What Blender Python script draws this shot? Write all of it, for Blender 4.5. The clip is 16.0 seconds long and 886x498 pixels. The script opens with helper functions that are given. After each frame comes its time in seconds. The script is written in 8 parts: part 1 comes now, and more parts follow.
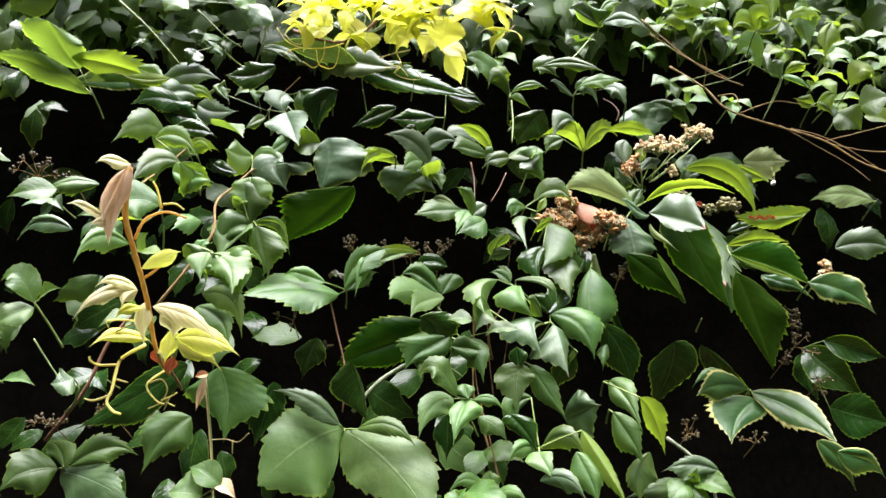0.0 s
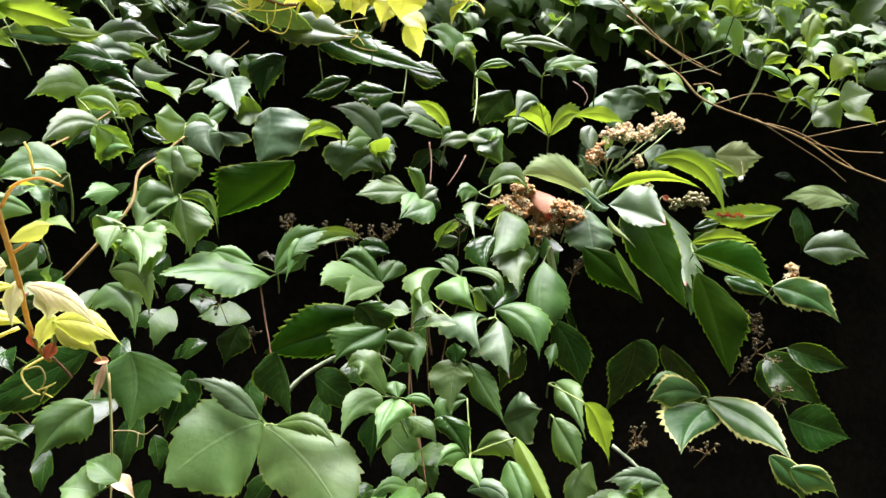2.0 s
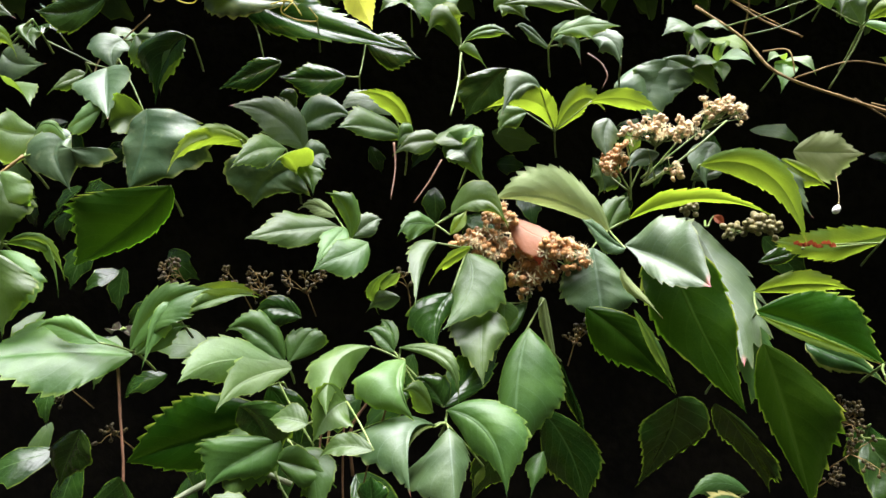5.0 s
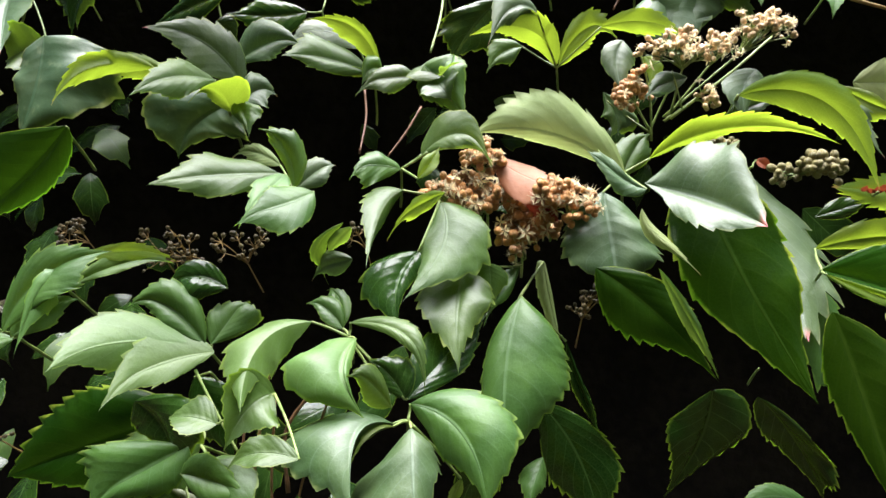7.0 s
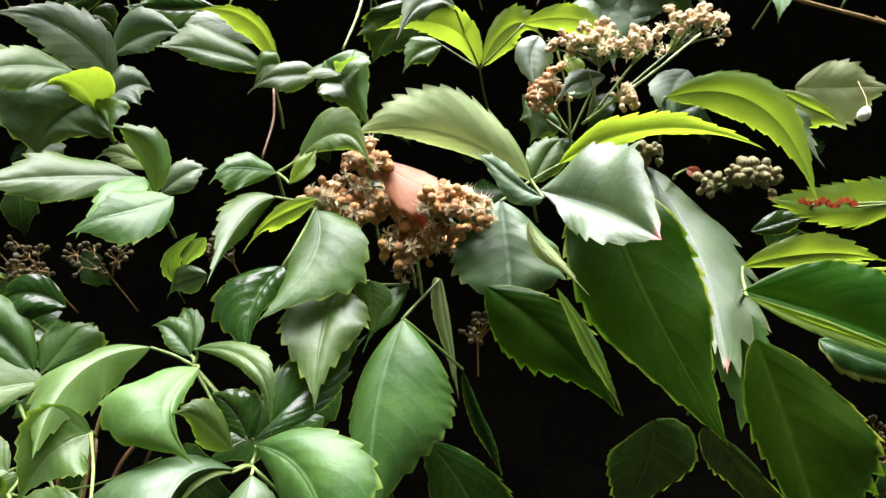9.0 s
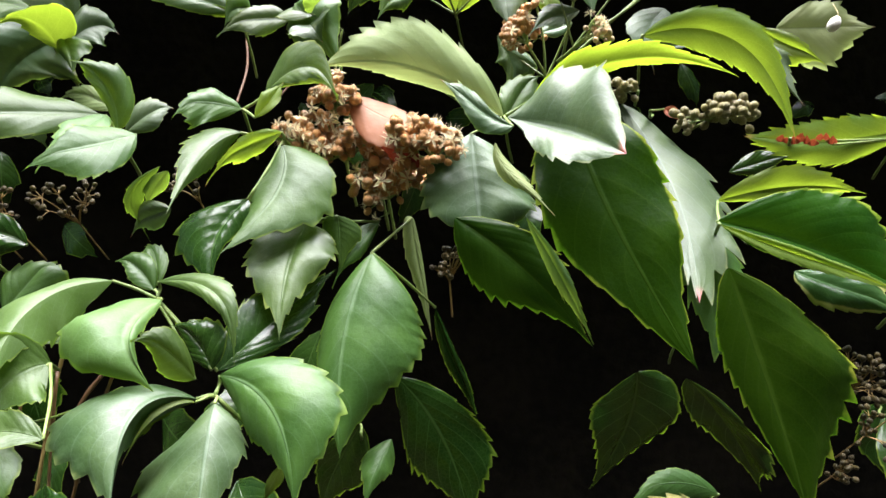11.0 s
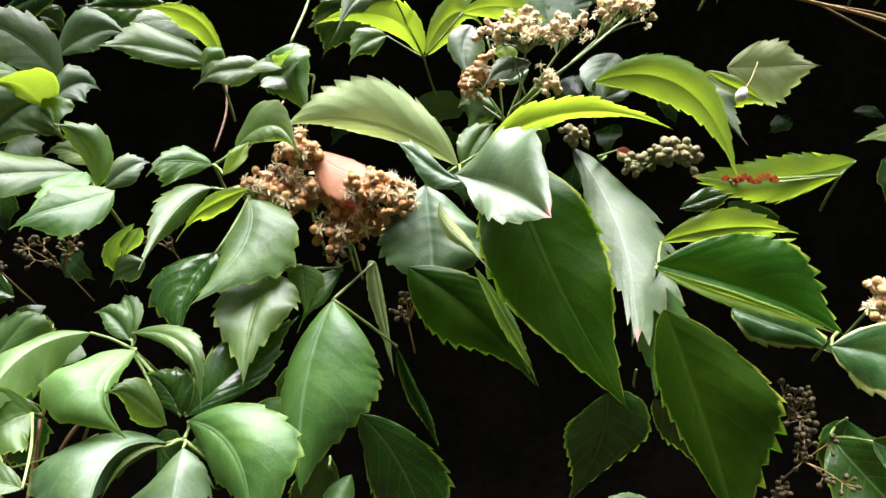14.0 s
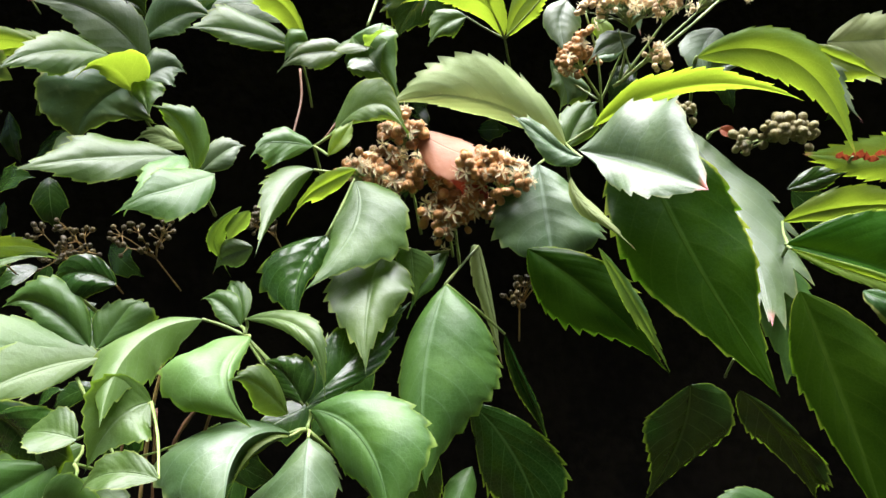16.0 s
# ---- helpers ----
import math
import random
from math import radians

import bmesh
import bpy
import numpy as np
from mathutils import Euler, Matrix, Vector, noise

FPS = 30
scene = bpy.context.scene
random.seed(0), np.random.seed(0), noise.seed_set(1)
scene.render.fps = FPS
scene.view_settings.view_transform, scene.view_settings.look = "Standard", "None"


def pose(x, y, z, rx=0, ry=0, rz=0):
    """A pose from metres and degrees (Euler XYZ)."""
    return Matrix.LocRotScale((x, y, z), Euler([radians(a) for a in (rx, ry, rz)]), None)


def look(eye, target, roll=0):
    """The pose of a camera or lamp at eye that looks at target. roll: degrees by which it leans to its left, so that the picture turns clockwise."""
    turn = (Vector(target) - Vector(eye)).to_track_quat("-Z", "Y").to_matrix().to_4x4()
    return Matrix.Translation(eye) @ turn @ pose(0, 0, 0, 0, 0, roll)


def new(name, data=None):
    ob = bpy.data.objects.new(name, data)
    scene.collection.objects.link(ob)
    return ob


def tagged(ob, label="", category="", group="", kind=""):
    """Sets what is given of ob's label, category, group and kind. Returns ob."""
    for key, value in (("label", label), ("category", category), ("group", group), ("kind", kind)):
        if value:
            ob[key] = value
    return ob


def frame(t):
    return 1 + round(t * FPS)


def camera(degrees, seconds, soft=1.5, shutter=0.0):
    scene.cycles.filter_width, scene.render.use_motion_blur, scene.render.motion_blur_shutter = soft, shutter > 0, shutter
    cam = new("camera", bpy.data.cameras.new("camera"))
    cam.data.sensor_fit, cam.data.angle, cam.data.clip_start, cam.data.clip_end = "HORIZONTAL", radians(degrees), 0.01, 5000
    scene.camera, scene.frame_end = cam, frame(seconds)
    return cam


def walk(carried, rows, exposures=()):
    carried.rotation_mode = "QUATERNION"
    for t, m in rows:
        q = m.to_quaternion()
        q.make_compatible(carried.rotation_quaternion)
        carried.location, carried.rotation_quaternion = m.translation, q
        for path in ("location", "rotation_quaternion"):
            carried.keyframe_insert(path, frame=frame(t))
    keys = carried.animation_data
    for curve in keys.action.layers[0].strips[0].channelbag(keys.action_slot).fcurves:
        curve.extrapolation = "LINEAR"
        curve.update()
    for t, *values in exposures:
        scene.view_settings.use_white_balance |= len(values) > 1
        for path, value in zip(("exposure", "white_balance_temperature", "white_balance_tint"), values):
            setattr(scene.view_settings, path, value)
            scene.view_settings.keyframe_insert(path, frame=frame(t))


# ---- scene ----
from mathutils import Quaternion

SKY, SUN, BLOCK_HEIGHT = 0.030, 7.6, 6.5
cam = camera(69.5, 16.0)
METRES, EYE, TILT, LEAN, TURN = 0.7, 1.5, 0.0, 0.0, 0.0
ROWS = [
    (0.0, 0.0, 0.0, 0.0, -0.0, -0.0, -0.0),
    (0.5, 0.004, 0.004, 0.0062, -0.12, 0.06, -0.42),
    (1.0, 0.014, 0.0107, 0.0023, -0.65, 0.17, -0.62),
    (1.5, 0.0321, 0.0321, 0.0081, -0.85, 0.04, -1.3),
    (2.0, 0.0612, 0.0689, 0.0059, -1.24, -1.53, -2.61),
    (2.5, 0.0717, 0.109, 0.0101, 0.22, -3.29, -2.84),
    (3.0, 0.0932, 0.14, 0.0408, 1.16, -3.24, -3.8),
    (3.5, 0.099, 0.1721, 0.0792, 1.06, -2.74, -3.35),
    (4.0, 0.112, 0.2195, 0.1419, 1.46, -2.12, -3.61),
    (4.5, 0.1379, 0.2957, 0.1239, 2.98, -3.44, -2.57),
    (5.0, 0.1857, 0.3644, 0.0971, 4.04, -4.72, -1.79),
    (7.5, 0.2174, 0.5299, 0.0406, 6.21, -4.14, -0.34),
    (8.0, 0.2078, 0.5515, 0.0541, 7.29, -3.64, -0.31),
    (8.5, 0.2158, 0.568, 0.058, 7.39, -3.07, -0.19),
    (9.0, 0.2896, 0.5758, 0.0384, 4.64, -2.95, -1.13),
    (9.5, 0.3105, 0.5842, 0.024, 3.87, -3.05, -1.03),
    (12.0, 0.3056, 0.5787, 0.0018, 4.5, -5.03, -0.18),
    (12.5, 0.3118, 0.5746, 0.0086, 4.54, -4.95, -0.19),
    (13.0, 0.3317, 0.5634, 0.0271, 4.55, -4.55, 0.06),
    (13.5, 0.3441, 0.5562, 0.0316, 4.44, -4.22, 0.28),
    (14.0, 0.3434, 0.5565, 0.0373, 4.55, -4.16, 0.44),
    (14.5, 0.3225, 0.5578, 0.0405, 5.23, -4.08, 0.67),
    (15.0, 0.3084, 0.5606, 0.0363, 5.44, -4.1, 0.73),
    (15.5, 0.299, 0.5648, 0.036, 5.66, -4.21, 0.51),
    (16.0, 0.2737, 0.5697, 0.0247, 5.95, -4.19, 1.09),
]
walk(cam, [(t, pose(0, 0, EYE, TILT, LEAN, TURN) @ pose(METRES * x, METRES * y, METRES * z, 90 + pitch, roll, yaw)) for t, x, y, z, yaw, pitch, roll in ROWS],
     [(0.0, 1.54), (1.5, 1.61), (3.0, 1.66), (4.5, 1.48), (5.2, 1.48), (8.0, 1.60), (9.5, 1.64), (12.5, 1.66), (14.0, 1.74), (16.0, 1.66)])

# ---- world, sun, exposure ----
SUN_ELEVATION, SUN_TURN = 82.0, 0.0
world = bpy.data.worlds.new("sky")
scene.world = world
world.use_nodes = True
wn = world.node_tree.nodes
sky = wn.new("ShaderNodeTexSky")
sky.sky_type, sky.sun_disc = "NISHITA", False
sky.sun_elevation, sky.sun_rotation = radians(SUN_ELEVATION), radians(SUN_TURN)
sky.air_density, sky.dust_density, sky.ozone_density = 1.0, 4.0, 1.0
world.node_tree.links.new(sky.outputs["Color"], wn["Background"].inputs["Color"])
wn["Background"].inputs["Strength"].default_value = SKY
sun = new("sun", bpy.data.lights.new("sun", "SUN"))
sun.data.energy, sun.data.angle, sun.data.color = SUN, radians(66), (1.0, 0.985, 1.035)
el, tu = radians(SUN_ELEVATION), radians(SUN_TURN)
to_sun = Vector((math.sin(tu) * math.cos(el), math.cos(tu) * math.cos(el), math.sin(el)))
sun.matrix_basis = look(to_sun * 8, (0, 0, 0))

# ---- materials ----
def nodes_of(name):
    mat = bpy.data.materials.new(name)
    mat.use_nodes = True
    return mat, mat.node_tree.nodes, mat.node_tree.links


def math_node(nt, lk, op, a, b=None, c=None):
    n = nt.new("ShaderNodeMath")
    n.operation = op
    for i, val in enumerate((a, b, c)):
        if val is None:
            continue
        if isinstance(val, (int, float)):
            n.inputs[i].default_value = val
        else:
            lk.new(val, n.inputs[i])
    return n.outputs[0]


def ramp(nt, lk, val, lo, hi):
    n = nt.new("ShaderNodeMapRange")
    n.interpolation_type = "SMOOTHSTEP"
    n.inputs["From Min"].default_value, n.inputs["From Max"].default_value = lo, hi
    lk.new(val, n.inputs["Value"])
    return n.outputs["Result"]


def mix_colour(nt, lk, fac, a, b):
    n = nt.new("ShaderNodeMix")
    n.data_type = "RGBA"
    if isinstance(fac, float):
        n.inputs[0].default_value = fac
    else:
        lk.new(fac, n.inputs[0])
    for i, val in ((6, a), (7, b)):
        if isinstance(val, tuple):
            n.inputs[i].default_value = (*val, 1)
        else:
            lk.new(val, n.inputs[i])
    return n.outputs[2]


def noise_of(nt, lk, coord, scale, detail=3.0):
    n = nt.new("ShaderNodeTexNoise")
    n.inputs["Scale"].default_value, n.inputs["Detail"].default_value = scale, detail
    lk.new(coord, n.inputs["Vector"])
    return n.outputs["Fac"]


def leaf_material(name, body, light, through_colour, rough=0.25, margin=None, margin_from=0.86, vein=(0.14, 0.26, 0.08), sheen=0.48, see=0.2, blotch=None, spread=0.35, tip=None, rib=0.25):
    """A leaf's blade: midrib and side veins along its own length, mottling, gloss, and light passing through."""
    mat, nt, lk = nodes_of(name)
    bsdf, outp = nt["Principled BSDF"], nt["Material Output"]
    tc = nt.new("ShaderNodeTexCoord")
    sep = nt.new("ShaderNodeSeparateXYZ")
    lk.new(tc.outputs["UV"], sep.inputs[0])
    info = nt.new("ShaderNodeObjectInfo")
    along = sep.outputs["X"]
    off = math_node(nt, lk, "MULTIPLY", math_node(nt, lk, "ABSOLUTE", math_node(nt, lk, "SUBTRACT", sep.outputs["Y"], 0.5)), 2.0)
    midrib = math_node(nt, lk, "SUBTRACT", 1.0, ramp(nt, lk, off, 0.012, 0.05))
    row = math_node(nt, lk, "FRACT", math_node(nt, lk, "SUBTRACT", math_node(nt, lk, "MULTIPLY", along, 7.5), math_node(nt, lk, "MULTIPLY", math_node(nt, lk, "POWER", off, 1.25), 2.1)))
    ridge = math_node(nt, lk, "ABSOLUTE", math_node(nt, lk, "SUBTRACT", row, 0.5))
    side = math_node(nt, lk, "SUBTRACT", 1.0, ramp(nt, lk, ridge, 0.010, 0.048))
    veins = math_node(nt, lk, "MAXIMUM", midrib, math_node(nt, lk, "MULTIPLY", side, 0.6))
    big = noise_of(nt, lk, tc.outputs["Object"], 45.0)
    fine = noise_of(nt, lk, tc.outputs["Object"], 420.0, 4.0)
    net = nt.new("ShaderNodeTexVoronoi")
    net.feature = "DISTANCE_TO_EDGE"
    net.inputs["Scale"].default_value = 520.0
    lk.new(tc.outputs["Object"], net.inputs["Vector"])
    cell = ramp(nt, lk, net.outputs["Distance"], 0.0, 0.16)
    base = mix_colour(nt, lk, ramp(nt, lk, big, 0.35, 0.7), body, light)
    base = mix_colour(nt, lk, math_node(nt, lk, "MULTIPLY_ADD", cell, -0.16, 0.16), base, vein)
    base = mix_colour(nt, lk, math_node(nt, lk, "MULTIPLY", veins, 0.7), base, vein)
    specks = ramp(nt, lk, fine, 0.66, 0.76)
    base = mix_colour(nt, lk, math_node(nt, lk, "MULTIPLY", specks, 0.3), base, tuple(min(1.0, c * 1.8 + 0.012) for c in light))
    if blotch:
        spots = ramp(nt, lk, noise_of(nt, lk, tc.outputs["Object"], 130.0, 5.0), 0.55, 0.7)
        base = mix_colour(nt, lk, math_node(nt, lk, "MULTIPLY", spots, 0.6), base, blotch)
    # Yellowed edge on m and v; elsewhere it paints light passing the thin edge.
    if margin:
        wob = math_node(nt, lk, "ADD", off, math_node(nt, lk, "MULTIPLY", math_node(nt, lk, "SUBTRACT", noise_of(nt, lk, tc.outputs["Object"], 160.0), 0.5), 0.14))
        base = mix_colour(nt, lk, ramp(nt, lk, wob, margin_from, margin_from + 0.07), base, margin)
    if tip:
        base = mix_colour(nt, lk, ramp(nt, lk, along, 0.93, 0.985), base, tip)
    hsv = nt.new("ShaderNodeHueSaturation")
    lk.new(base, hsv.inputs["Color"])
    lk.new(math_node(nt, lk, "MULTIPLY_ADD", info.outputs["Random"], spread, 1 - spread / 2), hsv.inputs["Value"])
    lk.new(math_node(nt, lk, "MULTIPLY_ADD", info.outputs["Random"], 0.036, 0.478), hsv.inputs["Hue"])
    lk.new(hsv.outputs["Color"], bsdf.inputs["Base Color"])
    gloss = math_node(nt, lk, "MULTIPLY_ADD", fine, 0.22, rough - 0.11)
    lk.new(gloss, bsdf.inputs["Roughness"])
    bsdf.inputs["Specular IOR Level"].default_value = sheen
    hump = math_node(nt, lk, "SUBTRACT", math_node(nt, lk, "MULTIPLY", ramp(nt, lk, ridge, 0.0, 0.4), rib), math_node(nt, lk, "MULTIPLY", midrib, 0.5))
    blister = noise_of(nt, lk, tc.outputs["Object"], 150.0, 2.0)
    hump = math_node(nt, lk, "ADD", hump, math_node(nt, lk, "MULTIPLY", big, 1.3))
    hump = math_node(nt, lk, "ADD", hump, math_node(nt, lk, "MULTIPLY", blister, 0.9))
    hump = math_node(nt, lk, "ADD", hump, math_node(nt, lk, "MULTIPLY", fine, 0.22))
    hump = math_node(nt, lk, "ADD", hump, math_node(nt, lk, "MULTIPLY", cell, 0.05))
    bump = nt.new("ShaderNodeBump")
    bump.inputs["Strength"].default_value, bump.inputs["Distance"].default_value = 0.5, 0.0006
    lk.new(hump, bump.inputs["Height"])
    lk.new(bump.outputs["Normal"], bsdf.inputs["Normal"])
    rim = ramp(nt, lk, off, 0.90, 0.99)
    glow = nt.new("ShaderNodeBsdfTranslucent")
    lk.new(mix_colour(nt, lk, math_node(nt, lk, "MULTIPLY", veins, 0.5), through_colour, tuple(c * 0.7 for c in through_colour)), glow.inputs["Color"])
    lk.new(bump.outputs["Normal"], glow.inputs["Normal"])
    both = nt.new("ShaderNodeMixShader")
    lk.new(math_node(nt, lk, "MULTIPLY_ADD", rim, 0.42, see), both.inputs[0])
    lk.new(bsdf.outputs[0], both.inputs[1])
    lk.new(glow.outputs[0], both.inputs[2])
    lk.new(both.outputs[0], outp.inputs["Surface"])
    return mat


def plain_material(name, a, b, rough=0.6, scale=300.0, bump_depth=0.0004, per_object=True, gloss=0.5, see=0.0):
    mat, nt, lk = nodes_of(name)
    bsdf = nt["Principled BSDF"]
    tc = nt.new("ShaderNodeTexCoord")
    big = noise_of(nt, lk, tc.outputs["Object"], scale * 0.2)
    fine = noise_of(nt, lk, tc.outputs["Object"], scale, 5.0)
    base = mix_colour(nt, lk, ramp(nt, lk, math_node(nt, lk, "ADD", math_node(nt, lk, "MULTIPLY", big, 0.6), math_node(nt, lk, "MULTIPLY", fine, 0.4)), 0.35, 0.65), a, b)
    if per_object:
        info = nt.new("ShaderNodeObjectInfo")
        hsv = nt.new("ShaderNodeHueSaturation")
        lk.new(base, hsv.inputs["Color"])
        lk.new(math_node(nt, lk, "MULTIPLY_ADD", info.outputs["Random"], 0.7, 0.65), hsv.inputs["Value"])
        base = hsv.outputs["Color"]
    lk.new(base, bsdf.inputs["Base Color"])
    bsdf.inputs["Roughness"].default_value = rough
    bsdf.inputs["Specular IOR Level"].default_value = gloss
    bump = nt.new("ShaderNodeBump")
    bump.inputs["Strength"].default_value, bump.inputs["Distance"].default_value = 0.6, bump_depth
    lk.new(fine, bump.inputs["Height"])
    lk.new(bump.outputs["Normal"], bsdf.inputs["Normal"])
    if see:
        glow = nt.new("ShaderNodeBsdfTranslucent")
        lk.new(base, glow.inputs["Color"])
        both = nt.new("ShaderNodeMixShader")
        both.inputs[0].default_value = see
        lk.new(bsdf.outputs[0], both.inputs[1])
        lk.new(glow.outputs[0], both.inputs[2])
        lk.new(both.outputs[0], nt["Material Output"].inputs["Surface"])
    return mat


BLADE = {
    "g": leaf_material("leaf_green", (0.034, 0.084, 0.011), (0.066, 0.136, 0.020), (0.26, 0.44, 0.03), rough=0.46, sheen=0.55, vein=(0.11, 0.19, 0.07), see=0.20, margin=(0.30, 0.42, 0.08), margin_from=0.94, rib=0.2),
    "l": leaf_material("leaf_light_green", (0.072, 0.160, 0.032), (0.118, 0.220, 0.056), (0.36, 0.56, 0.05), rough=0.5, sheen=0.65, see=0.26, vein=(0.18, 0.30, 0.10), margin=(0.30, 0.44, 0.10), margin_from=0.93, rib=0.12),
    "y": leaf_material("leaf_yellow_green", (0.115, 0.200, 0.022), (0.165, 0.260, 0.034), (0.33, 0.47, 0.03), rough=0.5, vein=(0.32, 0.44, 0.10), see=0.45, tip=(0.50, 0.16, 0.12), rib=0.1),
    "yy": leaf_material("leaf_young_yellow", (0.66, 0.68, 0.09), (0.78, 0.78, 0.18), (0.92, 0.94, 0.14), rough=0.5, vein=(0.62, 0.55, 0.20), see=0.45),
    "yc": leaf_material("leaf_young_cream", (0.66, 0.62, 0.32), (0.78, 0.72, 0.42), (0.90, 0.84, 0.40), rough=0.5, vein=(0.66, 0.55, 0.30), see=0.4),
    "b": leaf_material("leaf_bluish_green", (0.036, 0.084, 0.020), (0.070, 0.128, 0.038), (0.16, 0.30, 0.05), rough=0.5, sheen=0.8, see=0.10, vein=(0.12, 0.19, 0.11), margin=(0.34, 0.42, 0.14), margin_from=0.95, tip=(0.45, 0.16, 0.11), rib=0.2),
    "p": leaf_material("leaf_pale_underside", (0.215, 0.290, 0.100), (0.285, 0.350, 0.150), (0.42, 0.52, 0.16), rough=0.6, vein=(0.20, 0.27, 0.12), see=0.3, sheen=0.3, tip=(0.50, 0.20, 0.15), rib=0.4),
    "t": leaf_material("leaf_deep_green", (0.007, 0.029, 0.001), (0.014, 0.046, 0.002), (0.16, 0.42, 0.015), rough=0.36, sheen=0.11, see=0.10, vein=(0.032, 0.08, 0.008), margin=(0.34, 0.44, 0.05), margin_from=0.93, rib=0.35),
    # d is leaf_green with the shade of hidden leaves put into its colour.
    "d": leaf_material("leaf_green_shaded", (0.008, 0.030, 0.003), (0.017, 0.050, 0.006), (0.20, 0.34, 0.02), rough=0.22, sheen=0.4, see=0.02, vein=(0.06, 0.12, 0.03), margin=(0.17, 0.25, 0.03), margin_from=0.94, rib=0.35),
    # Body darkened for shade under the nearer leaves; the yellow margin is its own.
    "m": leaf_material("leaf_yellow_margin", (0.018, 0.056, 0.013), (0.040, 0.098, 0.024), (0.26, 0.40, 0.05), rough=0.34, sheen=0.32, vein=(0.10, 0.19, 0.06), margin=(0.52, 0.50, 0.17), margin_from=0.84),
    "v": leaf_material("leaf_mottled_old", (0.034, 0.070, 0.024), (0.070, 0.112, 0.046), (0.20, 0.32, 0.04), rough=0.45, sheen=0.55, see=0.06, vein=(0.06, 0.12, 0.06), margin=(0.42, 0.42, 0.15), margin_from=0.93, blotch=(0.13, 0.17, 0.08), rib=0.25),
    "br": leaf_material("leaf_brown_young", (0.52, 0.32, 0.18), (0.74, 0.58, 0.40), (0.80, 0.55, 0.28), rough=0.6, vein=(0.4, 0.22, 0.08)),
    "od": leaf_material("leaf_dried_orange", (0.32, 0.125, 0.055), (0.46, 0.225, 0.125), (0.60, 0.24, 0.10), rough=0.55, vein=(0.36, 0.15, 0.07), see=0.12, rib=0.06),
    "rd": leaf_material("leaf_dried_red", (0.24, 0.040, 0.018), (0.42, 0.11, 0.045), (0.40, 0.08, 0.03), rough=0.6, vein=(0.3, 0.06, 0.03), see=0.2),
    "dk": leaf_material("leaf_dried_dark", (0.030, 0.014, 0.014), (0.060, 0.030, 0.028), (0.05, 0.02, 0.02), rough=0.4, see=0.05),
}
STEM = {
    "bark": plain_material("stem_bark", (0.20, 0.125, 0.040), (0.34, 0.22, 0.08), 0.75, 900),
    "red": plain_material("stem_reddish", (0.12, 0.055, 0.030), (0.22, 0.105, 0.055), 0.55, 700),
    "grey": plain_material("stem_grey_green", (0.13, 0.16, 0.09), (0.24, 0.26, 0.17), 0.5, 500),
    "straw": plain_material("stem_straw", (0.34, 0.26, 0.10), (0.50, 0.40, 0.18), 0.55, 700),
    "tan": plain_material("stem_tan", (0.70, 0.44, 0.13), (0.82, 0.60, 0.22), 0.5, 700, see=0.6),
    "yel": plain_material("tendril_yellow", (0.62, 0.55, 0.16), (0.74, 0.68, 0.24), 0.5, 700, see=0.45),
    "stalk": plain_material("stalk_green", (0.14, 0.22, 0.05), (0.26, 0.32, 0.10), 0.45, 700),
}
BERRY = {
    "tan": plain_material("bud_tan", (0.40, 0.185, 0.055), (0.60, 0.32, 0.12), 0.34, 900),
    "cream": plain_material("bud_cream", (0.60, 0.38, 0.19), (0.80, 0.60, 0.36), 0.45, 900),
    "olive": plain_material("bud_olive", (0.17, 0.15, 0.055), (0.28, 0.24, 0.10), 0.42, 900),
    # Brown darkened so that the shade among the leaves is in the colour.
    "dark": plain_material("bud_brown_shaded", (0.040, 0.028, 0.005), (0.080, 0.055, 0.010), 0.45, 900),
    "flower": plain_material("flower_cream", (0.84, 0.72, 0.44), (0.92, 0.85, 0.62), 0.6, 900, see=0.4),
}
# Wall near-black so that the deep shade of the gaps is in its colour.
WALL = plain_material("wall_shade_black", (0.004, 0.0035, 0.003), (0.011, 0.009, 0.007), 0.9, 60, 0.004, False, 0.08)
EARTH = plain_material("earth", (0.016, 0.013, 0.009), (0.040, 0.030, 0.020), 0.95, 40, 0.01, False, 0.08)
BLOCKER = plain_material("light_block_dull", (0.018, 0.018, 0.016), (0.036, 0.034, 0.030), 0.9, 50, 0.004, False, 0.08)


# ---- builders ----
def mesh_of(name, verts, faces, mat, uvs=None, smooth=True):
    me = bpy.data.meshes.new(name)
    me.from_pydata([tuple(p) for p in verts], [], faces)
    if uvs is not None:
        layer = me.uv_layers.new(name="UVMap")
        loops = np.empty(len(me.loops), dtype=np.int32)
        me.loops.foreach_get("vertex_index", loops)
        layer.data.foreach_set("uv", np.asarray(uvs, dtype=np.float32)[loops].ravel())
    me.materials.append(mat)
    if smooth:
        me.polygons.foreach_set("use_smooth", [True] * len(me.polygons))
    return me


def part(name, me, parent, label="", at=None):
    ob = new(name, me)
    ob.parent = parent
    if at is not None:
        ob.matrix_basis = at
    if label:
        ob["label"] = label
    return ob


def unit(a):
    return a / max(1e-9, float(np.linalg.norm(a)))


